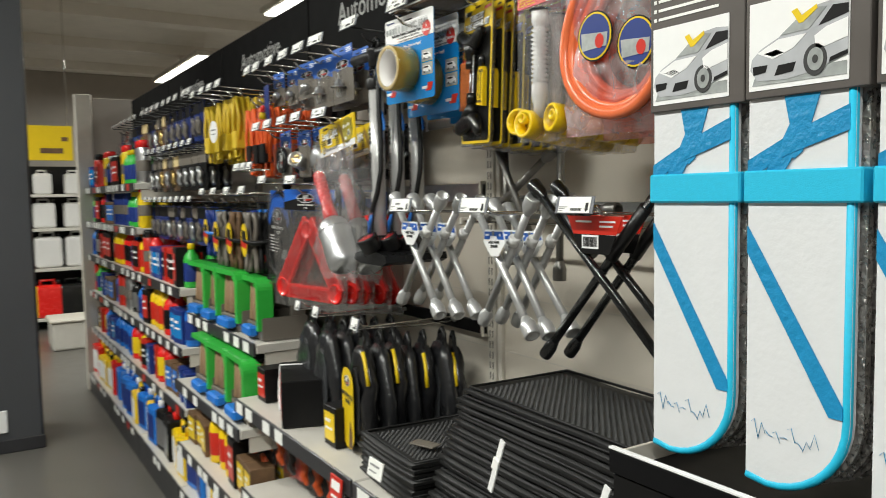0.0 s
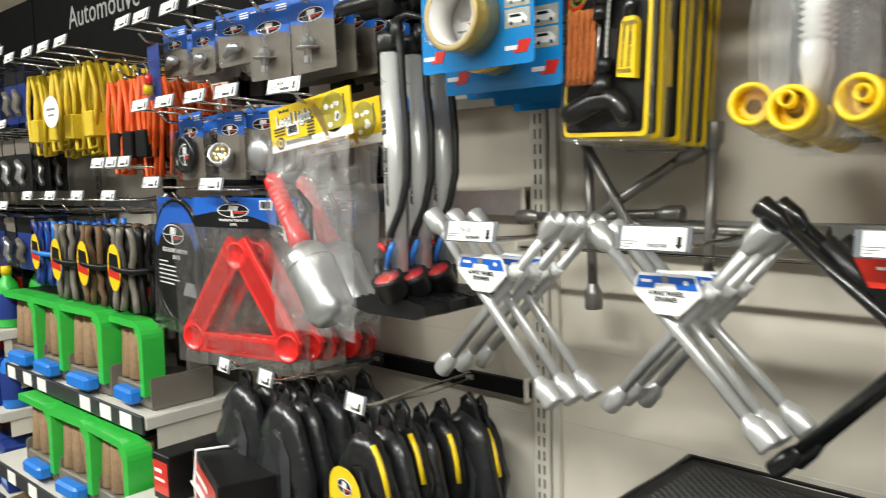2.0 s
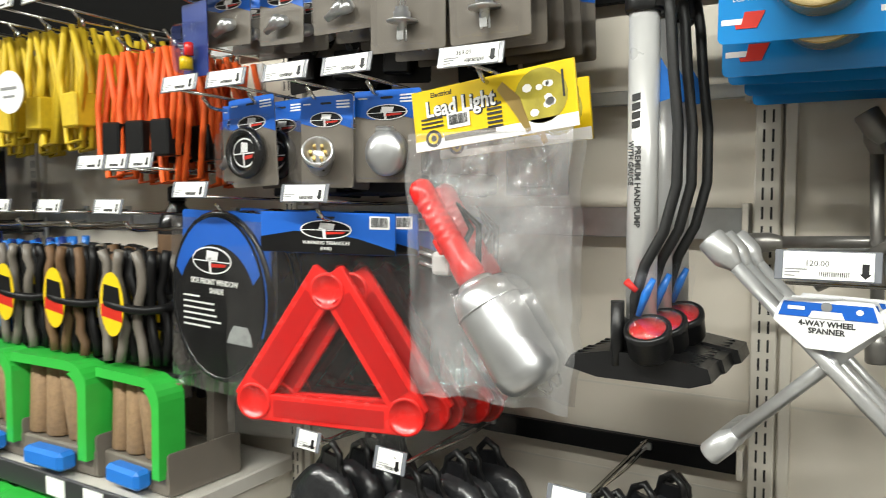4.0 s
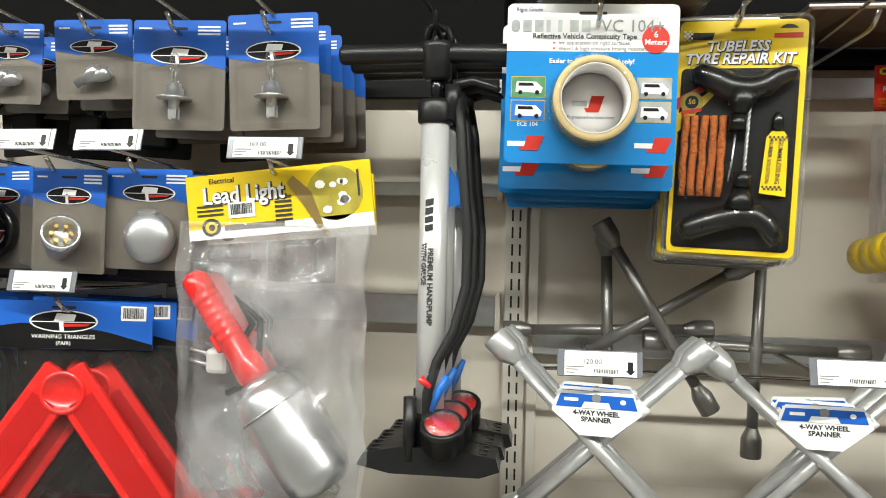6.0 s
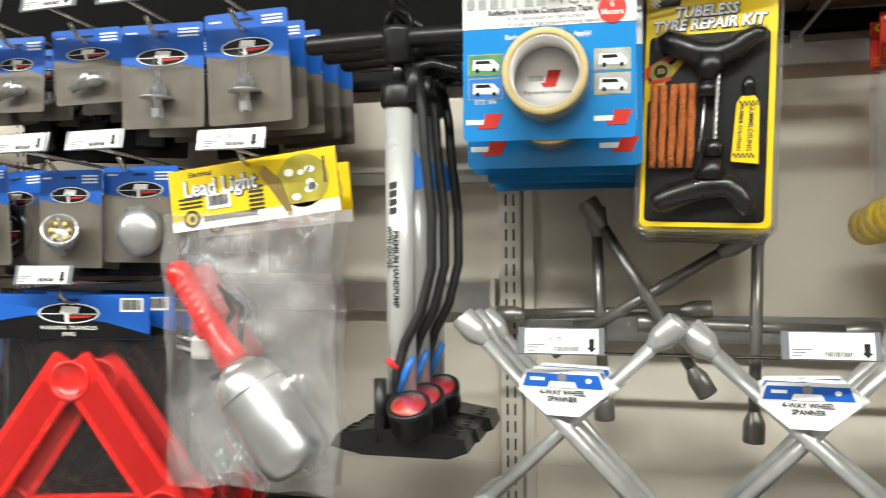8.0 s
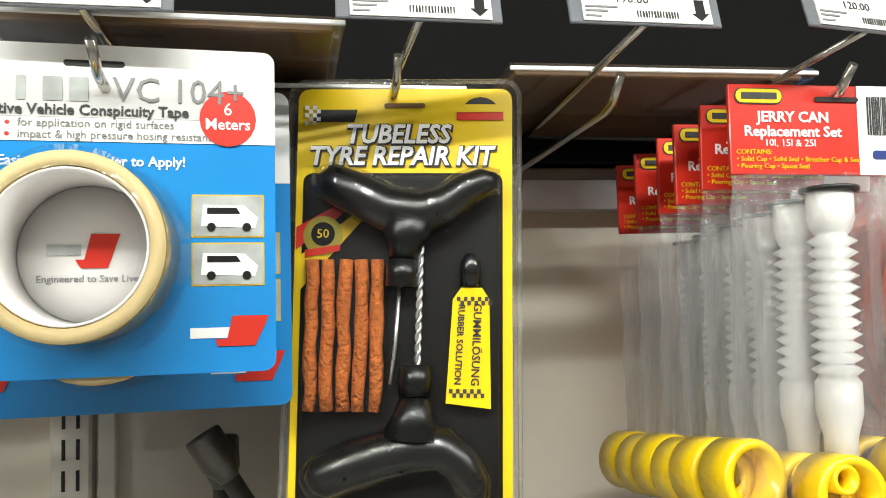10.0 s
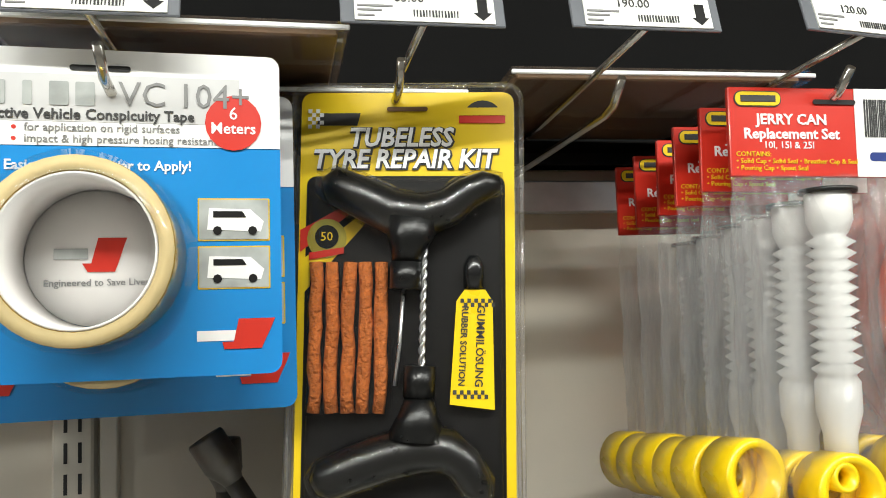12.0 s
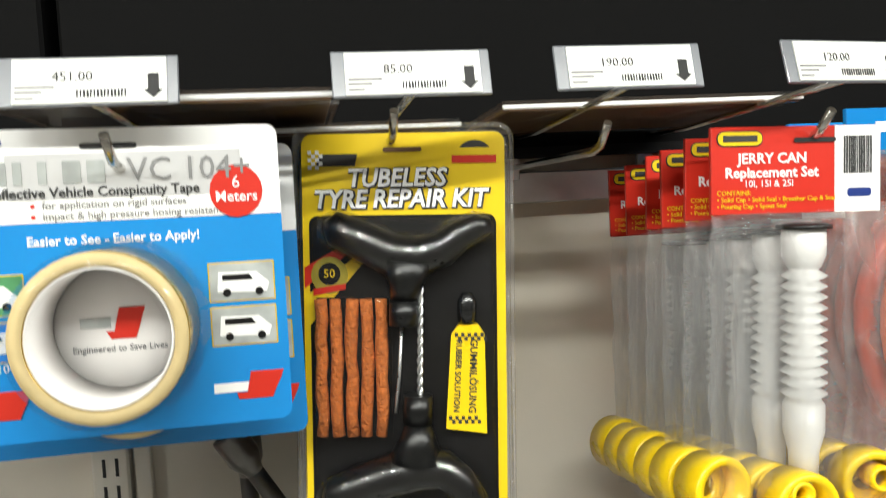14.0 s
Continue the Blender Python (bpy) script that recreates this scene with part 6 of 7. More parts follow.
def mat_piece(w, d, seed):
    """One ribbed rubber car mat with a raised rim and a grid of small lozenges."""
    t = thing("floor_mat", Matrix(), "black ribbed rubber car floor mat in a stack on the shelf", "floor mat", "floor mats")
    nx, ny = 14, 10
    bm = bmesh.new()
    top, bot = [], []
    for j in range(ny + 1):
        ra, rb = [], []
        for i in range(nx + 1):
            x, y = -w + 2 * w * i / nx, -d + 2 * d * j / ny
            z = 0.006 * noise.noise(Vector((x * 6 + seed, y * 6, seed))) + 0.004 * (abs(x / w) ** 4)
            ra.append(bm.verts.new((x, y, z + 0.0055)))
            rb.append(bm.verts.new((x, y, z)))
        top.append(ra)
        bot.append(rb)
    for j in range(ny):
        for i in range(nx):
            bm.faces.new((top[j][i], top[j][i + 1], top[j + 1][i + 1], top[j + 1][i])).smooth = True
            bm.faces.new((bot[j][i], bot[j + 1][i], bot[j + 1][i + 1], bot[j][i + 1])).smooth = True
    for i in range(nx):
        bm.faces.new((bot[0][i], bot[0][i + 1], top[0][i + 1], top[0][i]))
        bm.faces.new((bot[ny][i + 1], bot[ny][i], top[ny][i], top[ny][i + 1]))
    for j in range(ny):
        bm.faces.new((bot[j + 1][0], bot[j][0], top[j][0], top[j + 1][0]))
        bm.faces.new((bot[j][nx], bot[j + 1][nx], top[j + 1][nx], top[j][nx]))
    part("sheet", bm, rubber_m, t)
    rim = [(-w + 0.01, -d + 0.01), (w - 0.01, -d + 0.01), (w - 0.01, d - 0.01), (-w + 0.01, d - 0.01)]
    part("rim", tube(bmesh.new(), [(x, y, 0.008 + 0.004) for x, y in rim], 0.0028, 6, True), rubber_m, t, "raised rubber rim")
    return t


def lozenges(t, w, d, seed):
    bm = bmesh.new()
    y, row = -d + 0.03, 0
    while y < d - 0.03:
        x = -w + 0.03 + (0.007 if row % 2 else 0)
        while x < w - 0.03:
            z = 0.0055 + 0.006 * noise.noise(Vector((x * 6 + seed, y * 6, seed))) + 0.004 * (abs(x / w) ** 4)
            v = [bm.verts.new(p) for p in ((x - 0.0055, y, z), (x, y - 0.0035, z), (x + 0.0055, y, z), (x, y + 0.0035, z), (x - 0.002, y, z + 0.003), (x + 0.002, y, z + 0.003))]
            for q in ((0, 1, 4), (1, 5, 4), (1, 2, 5), (2, 3, 5), (3, 4, 5), (3, 0, 4)):
                bm.faces.new([v[i] for i in q])
            x += 0.0142
        y += 0.0062
        row += 1
    tagged(part("tread", bm, rubber_m, t, "raised lozenge tread"), kind="stuff")


def mat_stack(cx, cy, z0, w, d, n, step, rz, seed, creep=0.0):
    rg = random.Random(seed)
    first = mat_piece(w, d, seed)
    first.matrix_world = pose(cx, cy, z0 + step * (n - 1), 0, 0, rz)
    for k in range(n - 1):
        copy_thing(first, pose(cx + rg.uniform(-0.007, 0.007), cy + rg.uniform(-0.008, 0.006) - creep * (1 - k / n), z0 + step * k, 0, 0, rz + rg.uniform(-1.2, 1.2)))
    lozenges(first, w, d, seed)
    return first


mat_stack(0.100, -0.190, 0.686, 0.126, 0.155, 8, 0.0112, -3, 3)
mat_stack(0.508, -0.135, 0.686, 0.250, 0.128, 18, 0.0132, -2, 7, 0.095)
for x, y, z in ((0.495, -0.352, 0.862), (0.725, -0.352, 0.862)):
    t = thing("packing_strap", pose(x, y, z, 0, 22, 0), "white plastic strap round the stacked floor mats", "strap", "packing straps")
    part("strap", bx(bmesh.new(), (-0.006, -0.003, -0.055), (0.006, 0.0, 0.045), 0.0005), white_m, t)
    part("buckle", bx(bmesh.new(), (-0.008, -0.006, -0.012), (0.008, -0.0032, 0.010), 0.001), ticket_m, t)
t = thing("price_card", pose(0.140, -0.275, 0.781, 0, 0, 20), "small dark ticket lying on the floor mats", "ticket")
part("card", bx(bmesh.new(), (-0.03, -0.015, 0.0), (0.03, 0.015, 0.003), 0.0005), greycard_m, t)
t = thing("price_card", pose(0.119, -0.378, 0.745, -12, 0, 0), "white shelf ticket standing by the floor mats", "ticket")
part("card", bx(bmesh.new(), (-0.03, -0.003, -0.018), (0.03, 0.0, 0.018), 0.0008), ticket_m, t)
bars("print", [(-0.022, 0.018, 0.004, 0.004), (-0.022, 0.008, -0.008, 0.003)], -0.0036, greyink_m, t)
t = thing("price_card", pose(-0.060, -0.386, 0.646, -6, 0, 0), "red and white offer ticket clipped on the shelf edge", "ticket")
part("card", bx(bmesh.new(), (-0.03, -0.003, -0.03), (0.03, 0.0, 0.03), 0.0008), red_m, t)
bars("print", [(-0.022, 0.022, 0.0, 0.02), (-0.02, 0.012, -0.018, 0.006)], -0.0036, white_m, t)

# ---- black hanging bags ----
vinyl_m = M("crumpled black vinyl", (0.008, 0.008, 0.009), 0.3, var=0.4, scale=20, bump=0.9, bscale=38, coat=0.3)
greyblack_m = M("charcoal vinyl", (0.014, 0.0145, 0.016), 0.3, var=0.5, scale=22, bump=1.0, bscale=34, coat=0.3)
# lighter grey that imitates the highlights on the bags
vinylsheen_m = M("grey vinyl sheen", (0.035, 0.037, 0.04), 0.4, var=0.3, scale=40, bump=0.4, bscale=60)



def soft_bag(yellow=True):
    t = thing("cover_bag", Matrix(), "grey and black soft car accessory bag with a yellow card", "bag", "hanging bags")
    bm = bmesh.new()
    n = 22
    prof = []
    for k in range(n):
        a = 2 * math.pi * k / n
        x = 0.070 * math.copysign(abs(math.cos(a)) ** 0.75, math.cos(a))
        z = -0.155 + 0.125 * math.copysign(abs(math.sin(a)) ** 0.8, math.sin(a))
        prof.append((x * (0.72 + 0.28 * min(1, (-0.02 - z) / 0.14)), z))
    rings = []
    sd = 3.0 if yellow else 8.0
    for y, s in ((-0.021, 0.45), (-0.018, 0.82), (-0.007, 1.0), (0.007, 1.0), (0.016, 0.82), (0.019, 0.45)):
        rings.append([bm.verts.new((x * s * 1.2 + 0.012 * noise.noise(Vector((x * 25 + sd, y * 30, z * 16))), y + 0.011 * noise.noise(Vector((x * 26, sd, z * 26))), -0.155 + (z + 0.155) * (0.30 + 0.70 * s) + 0.008 * noise.noise(Vector((x * 20, sd + 4, 2))))) for x, z in prof])
    for i in range(5):
        for k in range(n):
            bm.faces.new((rings[i][k], rings[i][(k + 1) % n], rings[i + 1][(k + 1) % n], rings[i + 1][k])).smooth = True
    bm.faces.new(rings[0])
    bm.faces.new(rings[-1][::-1])
    part("bag_body", bm, vinyl_m if yellow else greyblack_m, t, "dark vinyl body")
    if yellow:
        part("trim", tube(bmesh.new(), [(x * 1.2 + 0.003, -0.010, z) for x, z in prof[1:5]], 0.0048, 6), yellow_m, t, "yellow card edge")
    part("handle", tube(bmesh.new(), [(-0.018, 0, -0.036), (-0.014, 0, -0.008), (0.0, 0, 0.004), (0.014, 0, -0.008), (0.018, 0, -0.036)], 0.0055, 6), blackpl_m, t)
    part("neck", slab(bmesh.new(), [(-0.052, -0.085), (0.052, -0.085), (0.040, -0.055), (0.014, -0.012), (-0.014, -0.012), (-0.040, -0.055)], -0.004, 0.004), vinyl_m, t, "black gathered neck")
    # highlight on the crumpled bag, put in as a flat grey patch
    flat("sheen_patch", [(0.012, -0.245), (0.045, -0.225), (0.050, -0.12), (0.020, -0.08)], -0.0245, 0.001, vinylsheen_m, t, "grey patch standing for sheen on the vinyl")
    return t


stack(lambda: soft_bag(False), pose(-0.150, -0.225, 0.968, 0, 0, -8), 3, (0.020, 0.072, 0.0), 9.0, 91)
stack(lambda: soft_bag(True), pose(-0.148, -0.190, 0.968, 0, 3, -12), 3, (0.020, 0.070, 0.0), 9.0, 95)
front = soft_bag()
front.matrix_world = pose(-0.155, -0.268, 0.968, 0, 0, -10)
cd = flat("yellow_card", [(x, z) for x, z in rr(-0.060, -0.275, 0.036, -0.082, 0.042, 8)], -0.036, 0.0012, yellow_m, front, "yellow printed card")
badge(cd, -0.010, -0.112, 0.022, 0.013, -0.0372)
words("card_text", "MOTORCYCLE\nCOVER", 0.014, -0.010, -0.155, -0.0366, ink_m, cd, bold=0.0003)
flat("card_shape", [(-0.005, -0.27), (0.028, -0.27), (0.024, -0.225), (0.010, -0.205)], -0.0372, 0.0005, brown_m, cd)
peg(-0.150, 0.982, -0.275, "", dz=-0.006, yl=-0.288, lx=-0.008, yaw=-6, tall=0.030, wide=0.055, wall=-0.012)
stack(lambda: soft_bag(False), pose(-0.40, -0.245, 0.968, 0, 0, -6), 5, (0.006, 0.042, 0.0), 10.0, 92)
peg(-0.40, 0.980, -0.27, "", dz=-0.006, yl=-0.28, lx=-0.01, yaw=-6, tall=0.030, wide=0.055)
stack(lambda: soft_bag(False), pose(-0.55, -0.225, 0.968, 0, 8, -4), 4, (0.006, 0.05, 0.0), 6.0, 93)
peg(-0.55, 0.980, -0.25, "", dz=-0.006, yl=-0.27, lx=-0.01, yaw=-6, tall=0.028, wide=0.05)


def carton(x, y, z, w, d, h, mat_, label, rz=0.0, face=None, group="cartons", tilt=0.0):
    t = thing("carton", pose(x, y, z, tilt, 0, rz), label, "box", group)
    part("box", bx(bmesh.new(), (-w, -d, 0), (w, d, h), 0.0025), mat_, t)
    flat("front_print", rr(-w * 0.85, h * 0.15, w * 0.85, h * 0.85, 0.002), -d - 0.0008, 0.0007, face or red_m, t)
    bars("print_line", [(-w * 0.7, w * 0.2, h * 0.6, h * 0.08), (-w * 0.7, w * 0.5, h * 0.42, h * 0.06)], -d - 0.0014, white_m, t)
    return t


carton(-0.53, -0.250, 0.682, 0.125, 0.080, 0.125, charcoal_m, "black and red tool carton tied with white string on the shelf", -20, red_m, "tool cartons")
t = thing("string_tie", pose(-0.5574, -0.3252, 0.682, 0, 0, -20), "white string tied round the tool carton", "string")
part("cord", tube(bmesh.new(), [(-0.085, -0.004, 0.004), (-0.080, -0.005, 0.070), (-0.075, 0.0, 0.128), (-0.06, 0.08, 0.129)], 0.003, 6), white_m, t)
part("cord", tube(bmesh.new(), [(-0.126, 0.02, 0.05), (-0.122, -0.005, 0.048), (0.0, -0.006, 0.060), (0.124, -0.004, 0.050)], 0.003, 6), white_m, t)
for k, (x, mt, fc) in enumerate(((-0.74, charcoal_m, red_m), (-0.24, charcoal_m, yellow_m))):
    carton(x, -0.24, 0.682, 0.034, 0.08, 0.10, mt, "small printed accessory carton on the shelf", 0, fc)

# ---- straps, ropes and ratchet boxes ----


def strap_bundle(mat_, seed, tag):
    t = thing("strap_bundle", Matrix(), "bright webbing tow strap folded in a hanging bundle", "strap", "strap bundles")
    rg = random.Random(seed)
    for k in range(6):
        x = rg.uniform(-0.03, 0.03)
        w = rg.uniform(0.018, 0.034)
        l_ = rg.uniform(0.16, 0.22)
        y = -0.02 + 0.008 * k
        part("loop", tube(bmesh.new(), [(x - w * 0.3, y, 0.0), (x - w, y, -l_ * 0.5), (x - w * 0.7, y, -l_), (x + w * 0.5, y + 0.003, -l_ * 0.98), (x + w, y + 0.003, -l_ * 0.45), (x + w * 0.3, y, 0.0)], 0.0055, 7), mat_, t)
    part("sleeve_card", bx(bmesh.new(), (-0.024, -0.030, -0.175), (0.02, 0.022, -0.115), 0.003), tag, t, "printed card sleeve")
    part("hook", tube(bmesh.new(), [(0.0, 0, 0.0), (0.004, 0, 0.018), (0.012, 0, 0.012), (0.010, 0, 0.0)], 0.004, 6), wire_m, t)
    return t


rgs = random.Random(17)
for k, x in enumerate((-0.885, -0.945, -1.005)):
    stack(lambda: strap_bundle(strap_m, 30 + k, charcoal_m), pose(x, -0.215, 1.575, 0, rgs.uniform(-3, 3), 0), 3, (0.0, 0.07, 0.0), 5, 30 + k)
    peg(x, 1.588, -0.22, "", dz=-0.21, yl=-0.29, yaw=-4)
for k, x in enumerate((-1.10, -1.20, -1.30, -1.42)):
    stack(lambda: strap_bundle(ystrap_m, 40 + k, ystrap_m), pose(x, -0.235, 1.63, 0, rgs.uniform(-4, 4), 0), 3, (0.0, 0.07, 0.0), 5, 40 + k)
    peg(x, 1.642, -0.24, "", dz=0.016, yl=-0.315, yaw=-4)
t = thing("round_ticket", pose(-1.22, -0.298, 1.520), "white oval swing ticket hanging on the yellow straps", "ticket")
part("ticket", slab(bmesh.new(), oval(0, 0, 0.045, 0.038, 24), 0.0, 0.0012), white_m, t)
bars("print", [(-0.025, 0.025, 0.004, 0.005), (-0.018, 0.018, -0.010, 0.004)], -0.0008, greyink_m, t)


def rope_coil(mat_, seed, fleck):
    t = thing("rope_coil", Matrix(), "coiled utility rope with a printed yellow and red card", "rope", "rope coils")
    rg = random.Random(seed)
    for k in range(9):
        x0 = -0.05 + 0.012 * k
        part("strand", tube(bmesh.new(), [(x0 + 0.006 * math.sin(q * 0.9 + k), -0.016 + 0.010 * (k % 3) + rg.uniform(-0.003, 0.003), -0.02 - 0.0165 * q) for q in range(10)], 0.0065, 7), mat_ if k % 3 else fleck, t)
    part("wrap", tube(bmesh.new(), [(0.062 * math.cos(a), 0.034 * math.sin(a), -0.09 + 0.004 * math.sin(a * 2)) for a in [q * math.pi / 8 for q in range(16)]], 0.006, 6, True), mat_, t)
    cd = flat("card", oval(-0.008, -0.088, 0.024, 0.042, 20), -0.036, 0.001, yellow_m, t, "yellow printed card")
    flat("card_band", [(-0.029, -0.104), (0.013, -0.110), (0.013, -0.094), (-0.029, -0.088)], -0.0366, 0.0005, red_m, cd)
    flat("card_field", [(-0.026, -0.085), (0.011, -0.091), (0.008, -0.066), (-0.022, -0.062)], -0.0366, 0.0005, charcoal_m, cd)
    return t


stack(lambda: rope_coil(charcoal_m, 1, greycard_m), pose(-0.965, -0.235, 1.268) @ Matrix.Scale(1.3, 4), 3, (0, 0.08, 0), 4, 3)
stack(lambda: rope_coil(charcoal_m, 2, brown_m), pose(-1.13, -0.235, 1.268) @ Matrix.Scale(1.3, 4), 3, (0, 0.08, 0), 4, 4)
stack(lambda: rope_coil(charcoal_m, 6, greycard_m), pose(-1.29, -0.235, 1.268) @ Matrix.Scale(1.3, 4), 3, (0, 0.08, 0), 4, 6)
stack(lambda: rope_coil(bluepl_m, 3, navy_m), pose(-1.44, -0.235, 1.268) @ Matrix.Scale(1.15, 4), 3, (0, 0.08, 0), 4, 5)
for x in (-0.965, -1.13, -1.29, -1.44):
    peg(x, 1.275, -0.25, "", dz=0.03, yl=-0.29, yaw=-4)


def ratchet_box():
    t = thing("ratchet_box", Matrix(), "grey display carton with green sides holding brown ratchet straps", "strap box", "ratchet boxes")
    part("tray", bx(bmesh.new(), (-0.075, -0.055, 0.0), (0.075, 0.07, 0.045), 0.003), greycard_m, t)
    for x in (-0.0785, 0.0745):
        part("side", slab(bmesh.new(), rr(-0.055, 0.0, 0.075, 0.07, 0.006, 3), x, x + 0.004, pose(0, 0, 0, 0, 0, 90) @ Matrix.Identity(4)), greycard_m, t)
    arch = [(-0.07, 0.192)] + [(0.040 + 0.036 * math.sin(radians(q)), 0.156 + 0.036 * math.cos(radians(q))) for q in range(0, 91, 15)] + [(0.072, 0.03)]
    inner = [(x - (0.016 if x > 0.05 else 0.0), z - (0.016 if z > 0.05 else 0.0)) for x, z in arch[::-1]]
    part("green_arch", slab(bmesh.new(), arch + inner, -0.066, -0.022), green_m, t, "bright green plastic guard")
    part("green_arch", slab(bmesh.new(), arch + inner, 0.030, 0.070), greycard_m, t, "grey card backing")
    rg = random.Random(3)
    for k in range(4):
        x = -0.052 + 0.034 * k
        s = part("strap_roll", lathe(bmesh.new(), [(0.015, -0.066), (0.0168, -0.063), (0.0168, 0.063), (0.015, 0.066)], Matrix.Translation((x, -0.032, 0.113)) @ pose(0, 0, 0, rg.uniform(-6, 6), rg.uniform(-6, 6), 0), 12), strapbrown_m, t, "brown rolled strap")
    part("lid", bx(bmesh.new(), (-0.07, -0.03, 0.185), (0.07, 0.07, 0.192), 0.002), charcoal_m, t)
    part("blue_clip", bx(bmesh.new(), (-0.03, -0.085, 0.010), (0.045, -0.056, 0.042), 0.006), bluepl_m, t, "blue plastic buckle")
    return t


first_box = ratchet_box()
WIDE = Matrix.Diagonal((1.22, 1.15, 1.04, 1.0))
first_box.matrix_world = pose(-0.955, -0.200, 0.8375, 0, 0, -3) @ WIDE
for x, y, z, a in ((-1.165, -0.205, 0.8375, 2), (-1.375, -0.205, 0.8375, -2), (-1.56, -0.205, 0.8375, 1), (-0.955, -0.25, 0.5775, -2), (-1.165, -0.25, 0.5775, 2), (-1.375, -0.25, 0.5775, 0)):
    copy_thing(first_box, pose(x, y, z, 0, 0, a) @ WIDE)

# ---- stock on the far shelves ----


def bottle(body_m, cap_m, label_m, r, h, label):
    t = thing("bottle", Matrix(), label, "bottle", "car care bottles")
    part("body", lathe(bmesh.new(), [(r * 0.92, 0.0), (r, 0.006), (r, h * 0.62), (r * 0.85, h * 0.72), (r * 0.42, h * 0.82), (r * 0.40, h * 0.86)], None, 14), body_m, t)
    part("cap", lathe(bmesh.new(), [(r * 0.46, h * 0.86), (r * 0.46, h * 0.98), (r * 0.36, h)], None, 12), cap_m, t)
    part("label", lathe(bmesh.new(), [(r * 1.01, h * 0.14), (r * 1.02, h * 0.15), (r * 1.02, h * 0.55), (r * 1.01, h * 0.56)], None, 14), label_m, t)
    return t


def spray_can(body_m, cap_m, label):
    t = thing("spray_can", Matrix(), label, "spray can", "spray cans")
    part("body", lathe(bmesh.new(), [(0.030, 0.0), (0.0325, 0.004), (0.0325, 0.165), (0.029, 0.175), (0.024, 0.182)], None, 14), body_m, t)
    part("cap", lathe(bmesh.new(), [(0.0295, 0.176), (0.0295, 0.205), (0.026, 0.212)], None, 12), cap_m, t)
    part("band", lathe(bmesh.new(), [(0.0328, 0.06), (0.033, 0.062), (0.033, 0.11), (0.0328, 0.112)], None, 14), greycard_m, t)
    return t


def handle_can(body_m, cap_m, label_m, w, d, h, label):
    t = thing("oil_can", Matrix(), label, "oil can", "oil cans")
    part("body", bx(bmesh.new(), (-w, -d, 0.0), (w, d, h * 0.82), 0.012, 2), body_m, t)
    part("handle", tube(bmesh.new(), [(-w * 0.6, 0, h * 0.80), (-w * 0.5, 0, h * 0.98), (w * 0.2, 0, h * 0.98), (w * 0.3, 0, h * 0.80)], 0.010, 8), body_m, t)
    part("cap", lathe(bmesh.new(), [(0.016, h * 0.81), (0.016, h * 0.95), (0.012, h * 0.96)], Matrix.Translation((w * 0.62, 0, 0)), 12), cap_m, t)
    flat("label", rr(-w * 0.8, h * 0.12, w * 0.8, h * 0.66, 0.006), -d - 0.0012, 0.001, label_m, t)
    return t


def hang_card(card_m, top_m, item_m, label):
    t = thing("carded_pack", Matrix(), label, "carded pack", "carded packs")
    part("card", slab(bmesh.new(), rr(-0.045, -0.15, 0.045, 0.0, 0.004), 0.0, 0.0012), card_m, t)
    flat("title_band", rr(-0.044, -0.045, 0.044, -0.002, 0.003), -0.0007, 0.0006, top_m, t)
    part("contents", tube(bmesh.new(), [(-0.018, -0.012, -0.065), (0.012, -0.013, -0.085), (-0.010, -0.012, -0.11), (0.016, -0.012, -0.13)], [0.008, 0.012, 0.012, 0.007], 8), item_m, t)
    part("blister", blister(bmesh.new(), -0.036, -0.142, 0.036, -0.05, -0.001, 0.026), blister_m, t)
    return t


NEAR = [
    bottle(redpl_m, charcoal_m, yellow_m, 0.036, 0.21, "red plastic car care bottle with a yellow label"),
    bottle(yellowpl_m, glossblack_m, red_m, 0.034, 0.20, "yellow plastic car care bottle with a black cap"),
    bottle(bluepl_m, white_m, navy_m, 0.036, 0.19, "blue plastic car care bottle with a white cap"),
    bottle(redpl_m, charcoal_m, charcoal_m, 0.036, 0.20, "red plastic car care bottle with a black cap"),
    bottle(glossblack_m, redpl_m, silver_m, 0.034, 0.19, "black plastic polish bottle with a silver label"),
    bottle(green_m, yellowpl_m, navy_m, 0.032, 0.18, "green plastic wash bottle with a yellow cap"),
    bottle(glossblack_m, charcoal_m, brown_m, 0.036, 0.20, "black plastic oil bottle with a brown label"),
    bottle(charcoal_m, silver_m, navy_m, 0.034, 0.18, "dark plastic additive bottle with a navy label"),
    spray_can(red_m, glossblack_m, "red spray can with a black cap"),
    spray_can(silver_m, redpl_m, "silver spray can with a red cap"),
    spray_can(navy_m, white_m, "navy blue spray can with a white cap"),
    spray_can(yellow_m, redpl_m, "yellow spray can with a red cap"),
    spray_can(charcoal_m, orange_m, "black spray can with an orange cap"),
]
CARTONS = [carton(0, 0, 0, 0.045, 0.04, hh_, m_, lb, 0, f_, "shelf cartons") for hh_, m_, f_, lb in (
    (0.15, red_m, charcoal_m, "red and black printed carton on a far shelf"), (0.13, brown_m, bluepl_m, "brown and blue printed carton on a far shelf"),
    (0.16, charcoal_m, red_m, "black and red printed carton on a far shelf"), (0.12, brown_m, yellow_m, "brown and yellow printed carton on a far shelf"),
    (0.14, navy_m, cyan_m, "navy and sky blue printed carton on a far shelf"))]
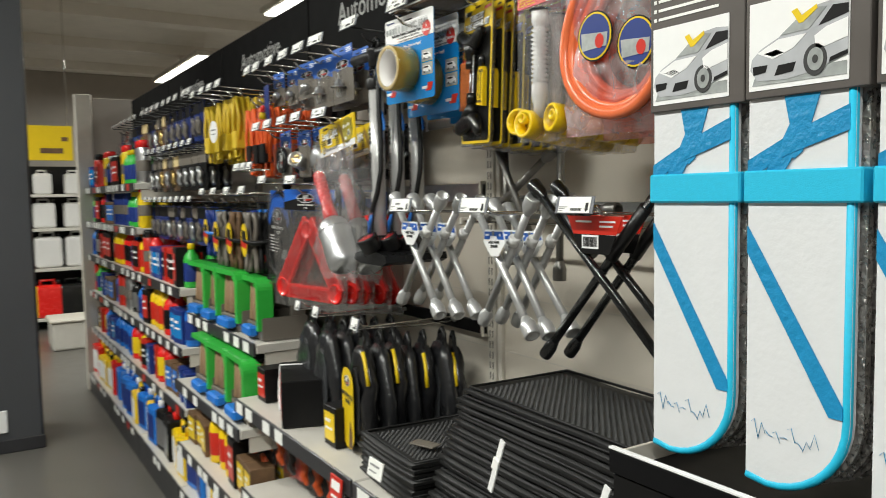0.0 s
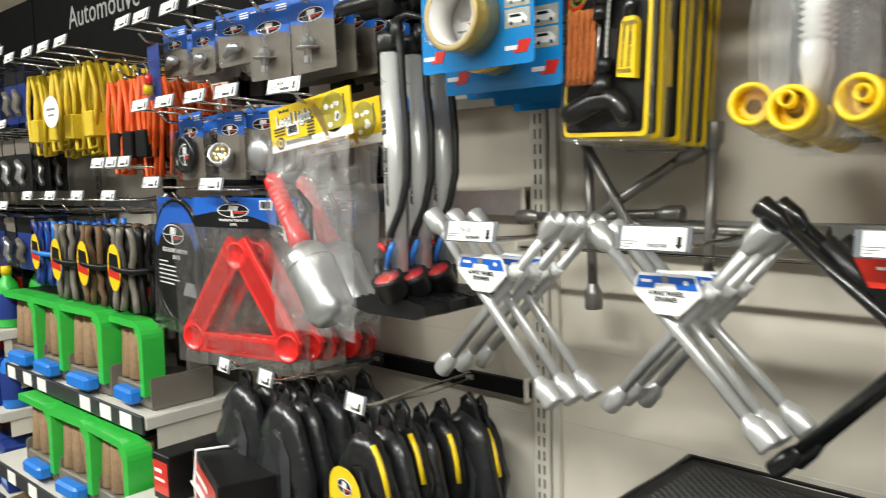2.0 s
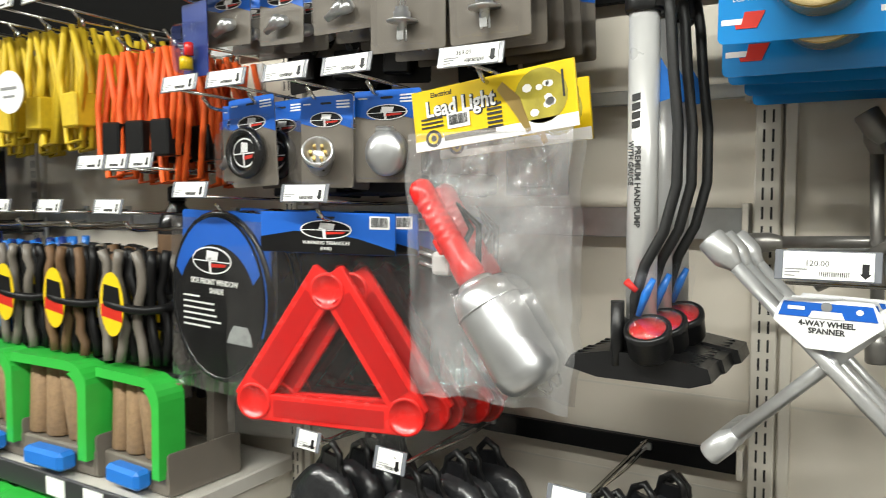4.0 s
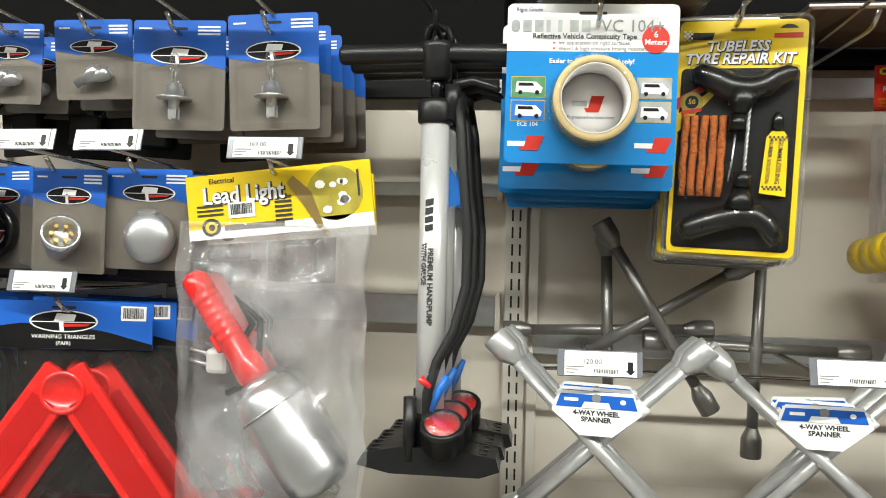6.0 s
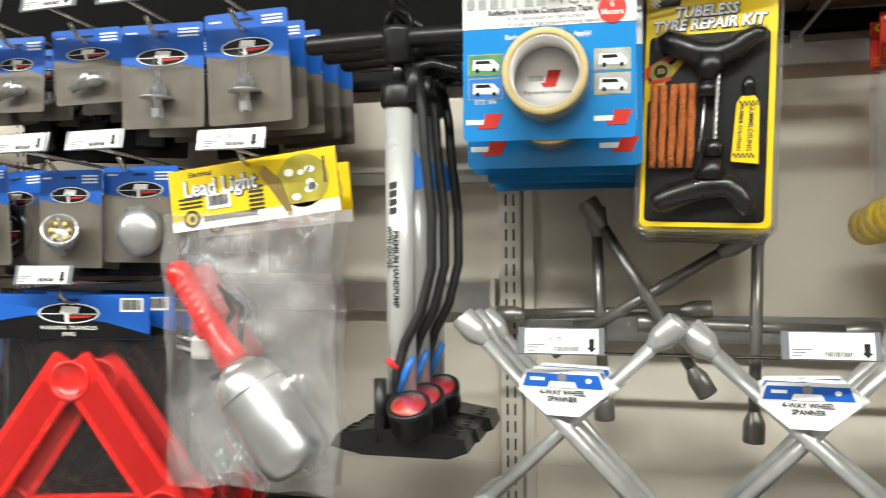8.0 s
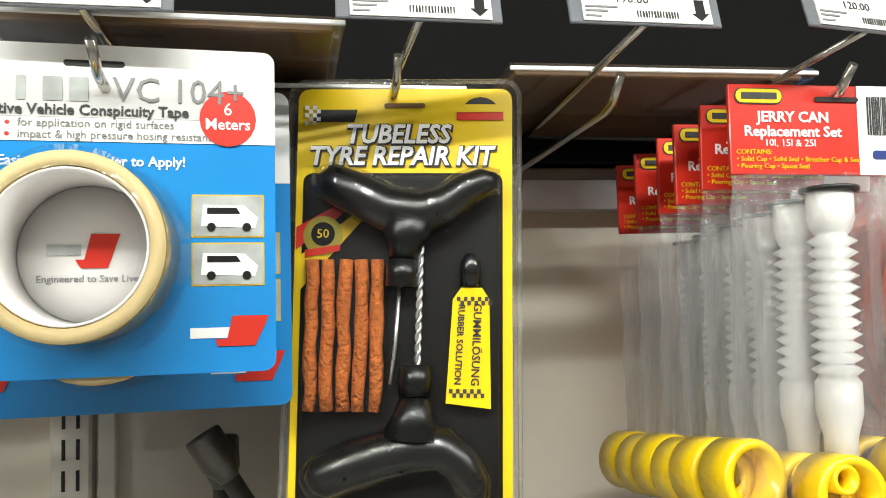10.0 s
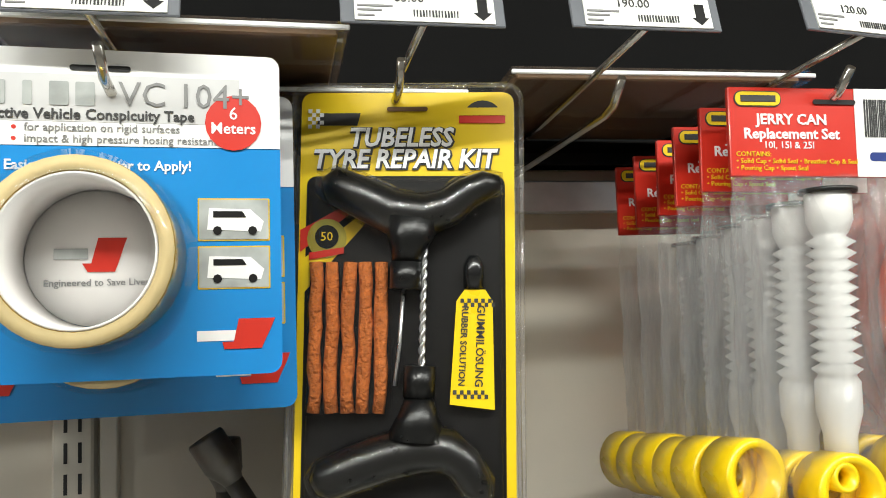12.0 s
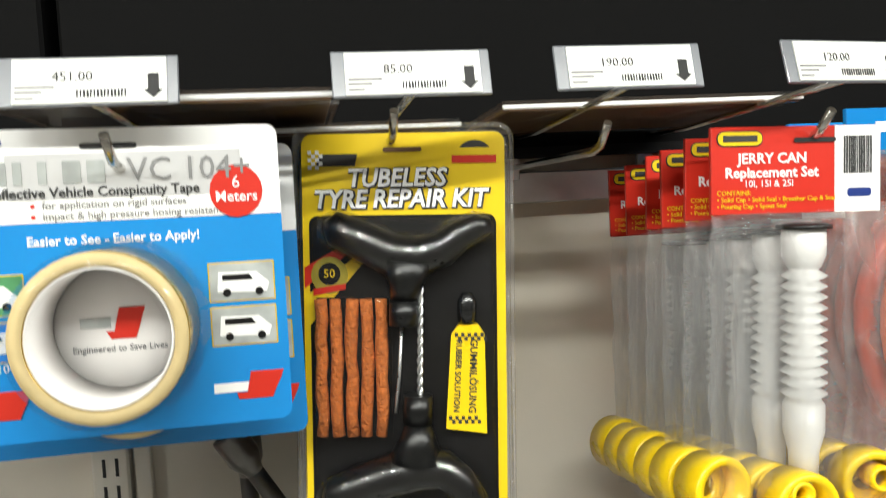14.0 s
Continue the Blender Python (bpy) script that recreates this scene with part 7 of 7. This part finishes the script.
CARDS = [
    hang_card(brown_m, tan_m, brass_m, "amber coloured part on a brown hanging card"),
    hang_card(charcoal_m, greycard_m, silver_m, "silver part on a black hanging card"),
    hang_card(navy_m, charcoal_m, greycard_m, "grey part on a dark blue hanging card"),
    hang_card(blue_m, charcoal_m, blackpl_m, "black part on a blue hanging card"),
    hang_card(red_m, charcoal_m, glossblack_m, "black part on a red hanging card"),
    hang_card(charcoal_m, orange_m, strap_m, "orange part on a black hanging card"),
]
CANS = [
    handle_can(bluepl_m, white_m, navy_m, 0.060, 0.045, 0.22, "blue plastic oil can with a handle"),
    handle_can(yellowpl_m, glossblack_m, white_m, 0.060, 0.045, 0.20, "yellow plastic oil can with a handle"),
    handle_can(redpl_m, yellowpl_m, white_m, 0.055, 0.045, 0.24, "red plastic oil can with a handle"),
    handle_can(charcoal_m, redpl_m, silver_m, 0.060, 0.045, 0.23, "black plastic oil can with a red cap"),
]
rg = random.Random(23)
used = set()


def put(proto, m):
    """The prototype itself goes to the first place, copies to the others."""
    if proto.name in used:
        return copy_thing(proto, m)
    used.add(proto.name)
    proto.matrix_world = m
    return proto


def row(x0, x1, z, y, pool, gap=0.004, run=3, step=0.075, deep=1):
    x = x0 + 0.045
    while x < x1 - 0.04:
        proto = rg.choice(pool)
        for _ in range(rg.randint(1, run)):
            if x > x1 - 0.04:
                break
            for k in range(deep):
                put(proto, pose(x + rg.uniform(-0.004, 0.004), y + rg.uniform(-0.01, 0.01) + 0.09 * k, z + 0.0012, 0, 0, rg.uniform(-10, 10)))
            x += step + gap


for a, b in ((-2.49, -1.66), (-3.32, -2.49), (-4.15, -3.32)):
    for z in ((0.44, 0.69, 0.93) if a > -2.6 else (0.44, 0.69, 0.93, 1.15, 1.37)):
        row(a, b, z, -0.27, NEAR + CARTONS if z > 0.5 else CARTONS + CANS[:1] + NEAR[:3], step=0.078 if z > 0.5 else 0.1, deep=2)
    row(a, b, 0.13, -0.29, CANS, step=0.135, run=2)
row(-1.66, -0.83, 0.13, -0.29, [CANS[0], CANS[1], CANS[1]], step=0.135, run=2)
row(-0.83, 0.0, 0.13, -0.29, [CANS[1], CANS[0], NEAR[1]], step=0.135, run=2)
row(-1.66, -0.83, 0.32, -0.28, [NEAR[2], NEAR[1], CARTONS[3], NEAR[12], CARTONS[2]], step=0.088, deep=2)


def card_rail(x0, x1, z, n, pool, depth=3):
    bar = tagged(part("hook_bar", bx(bmesh.new(), (x0, -0.024, z + 0.01), (x1, -0.008, z + 0.022), 0.001), darkwire_m), "black hook bar along the panel", "rail", "hook bars")
    for k in range(n):
        x = x0 + (x1 - x0) * (k + 0.5) / n
        proto = rg.choice(pool)
        for q in range(depth):
            put(proto, pose(x, -0.25 + 0.05 * q, z + 0.006, 0, rg.uniform(-2, 2), rg.uniform(-5, 5)))
        peg(x, z, -0.255, "", dz=0.028, yl=-0.30, dark=True, yaw=-5, wall=-0.022)


card_rail(-2.46, -1.69, 1.66, 7, CARDS[:3])
card_rail(-1.64, -1.50, 1.66, 2, CARDS[:3])
card_rail(-2.46, -1.50, 1.47, 9, [CARDS[0], CARDS[0], CARDS[1]])
card_rail(-2.46, -1.54, 1.25, 9, CARDS[1:3])
card_rail(-3.28, -2.53, 1.66, 6, CARDS)
card_rail(-0.80, -0.03, 0.60, 8, [CARDS[5], CARDS[2], CARDS[3], CARDS[4]], 3)
card_rail(-1.63, -0.86, 0.515, 8, [CARDS[5], CARDS[2], CARDS[5], CARDS[1]], 3)
for p in NEAR + CARTONS + CARDS + CANS:
    if p.name not in used:
        put(p, pose(-3.7 + 0.1 * len(used), -0.12, 1.1512))
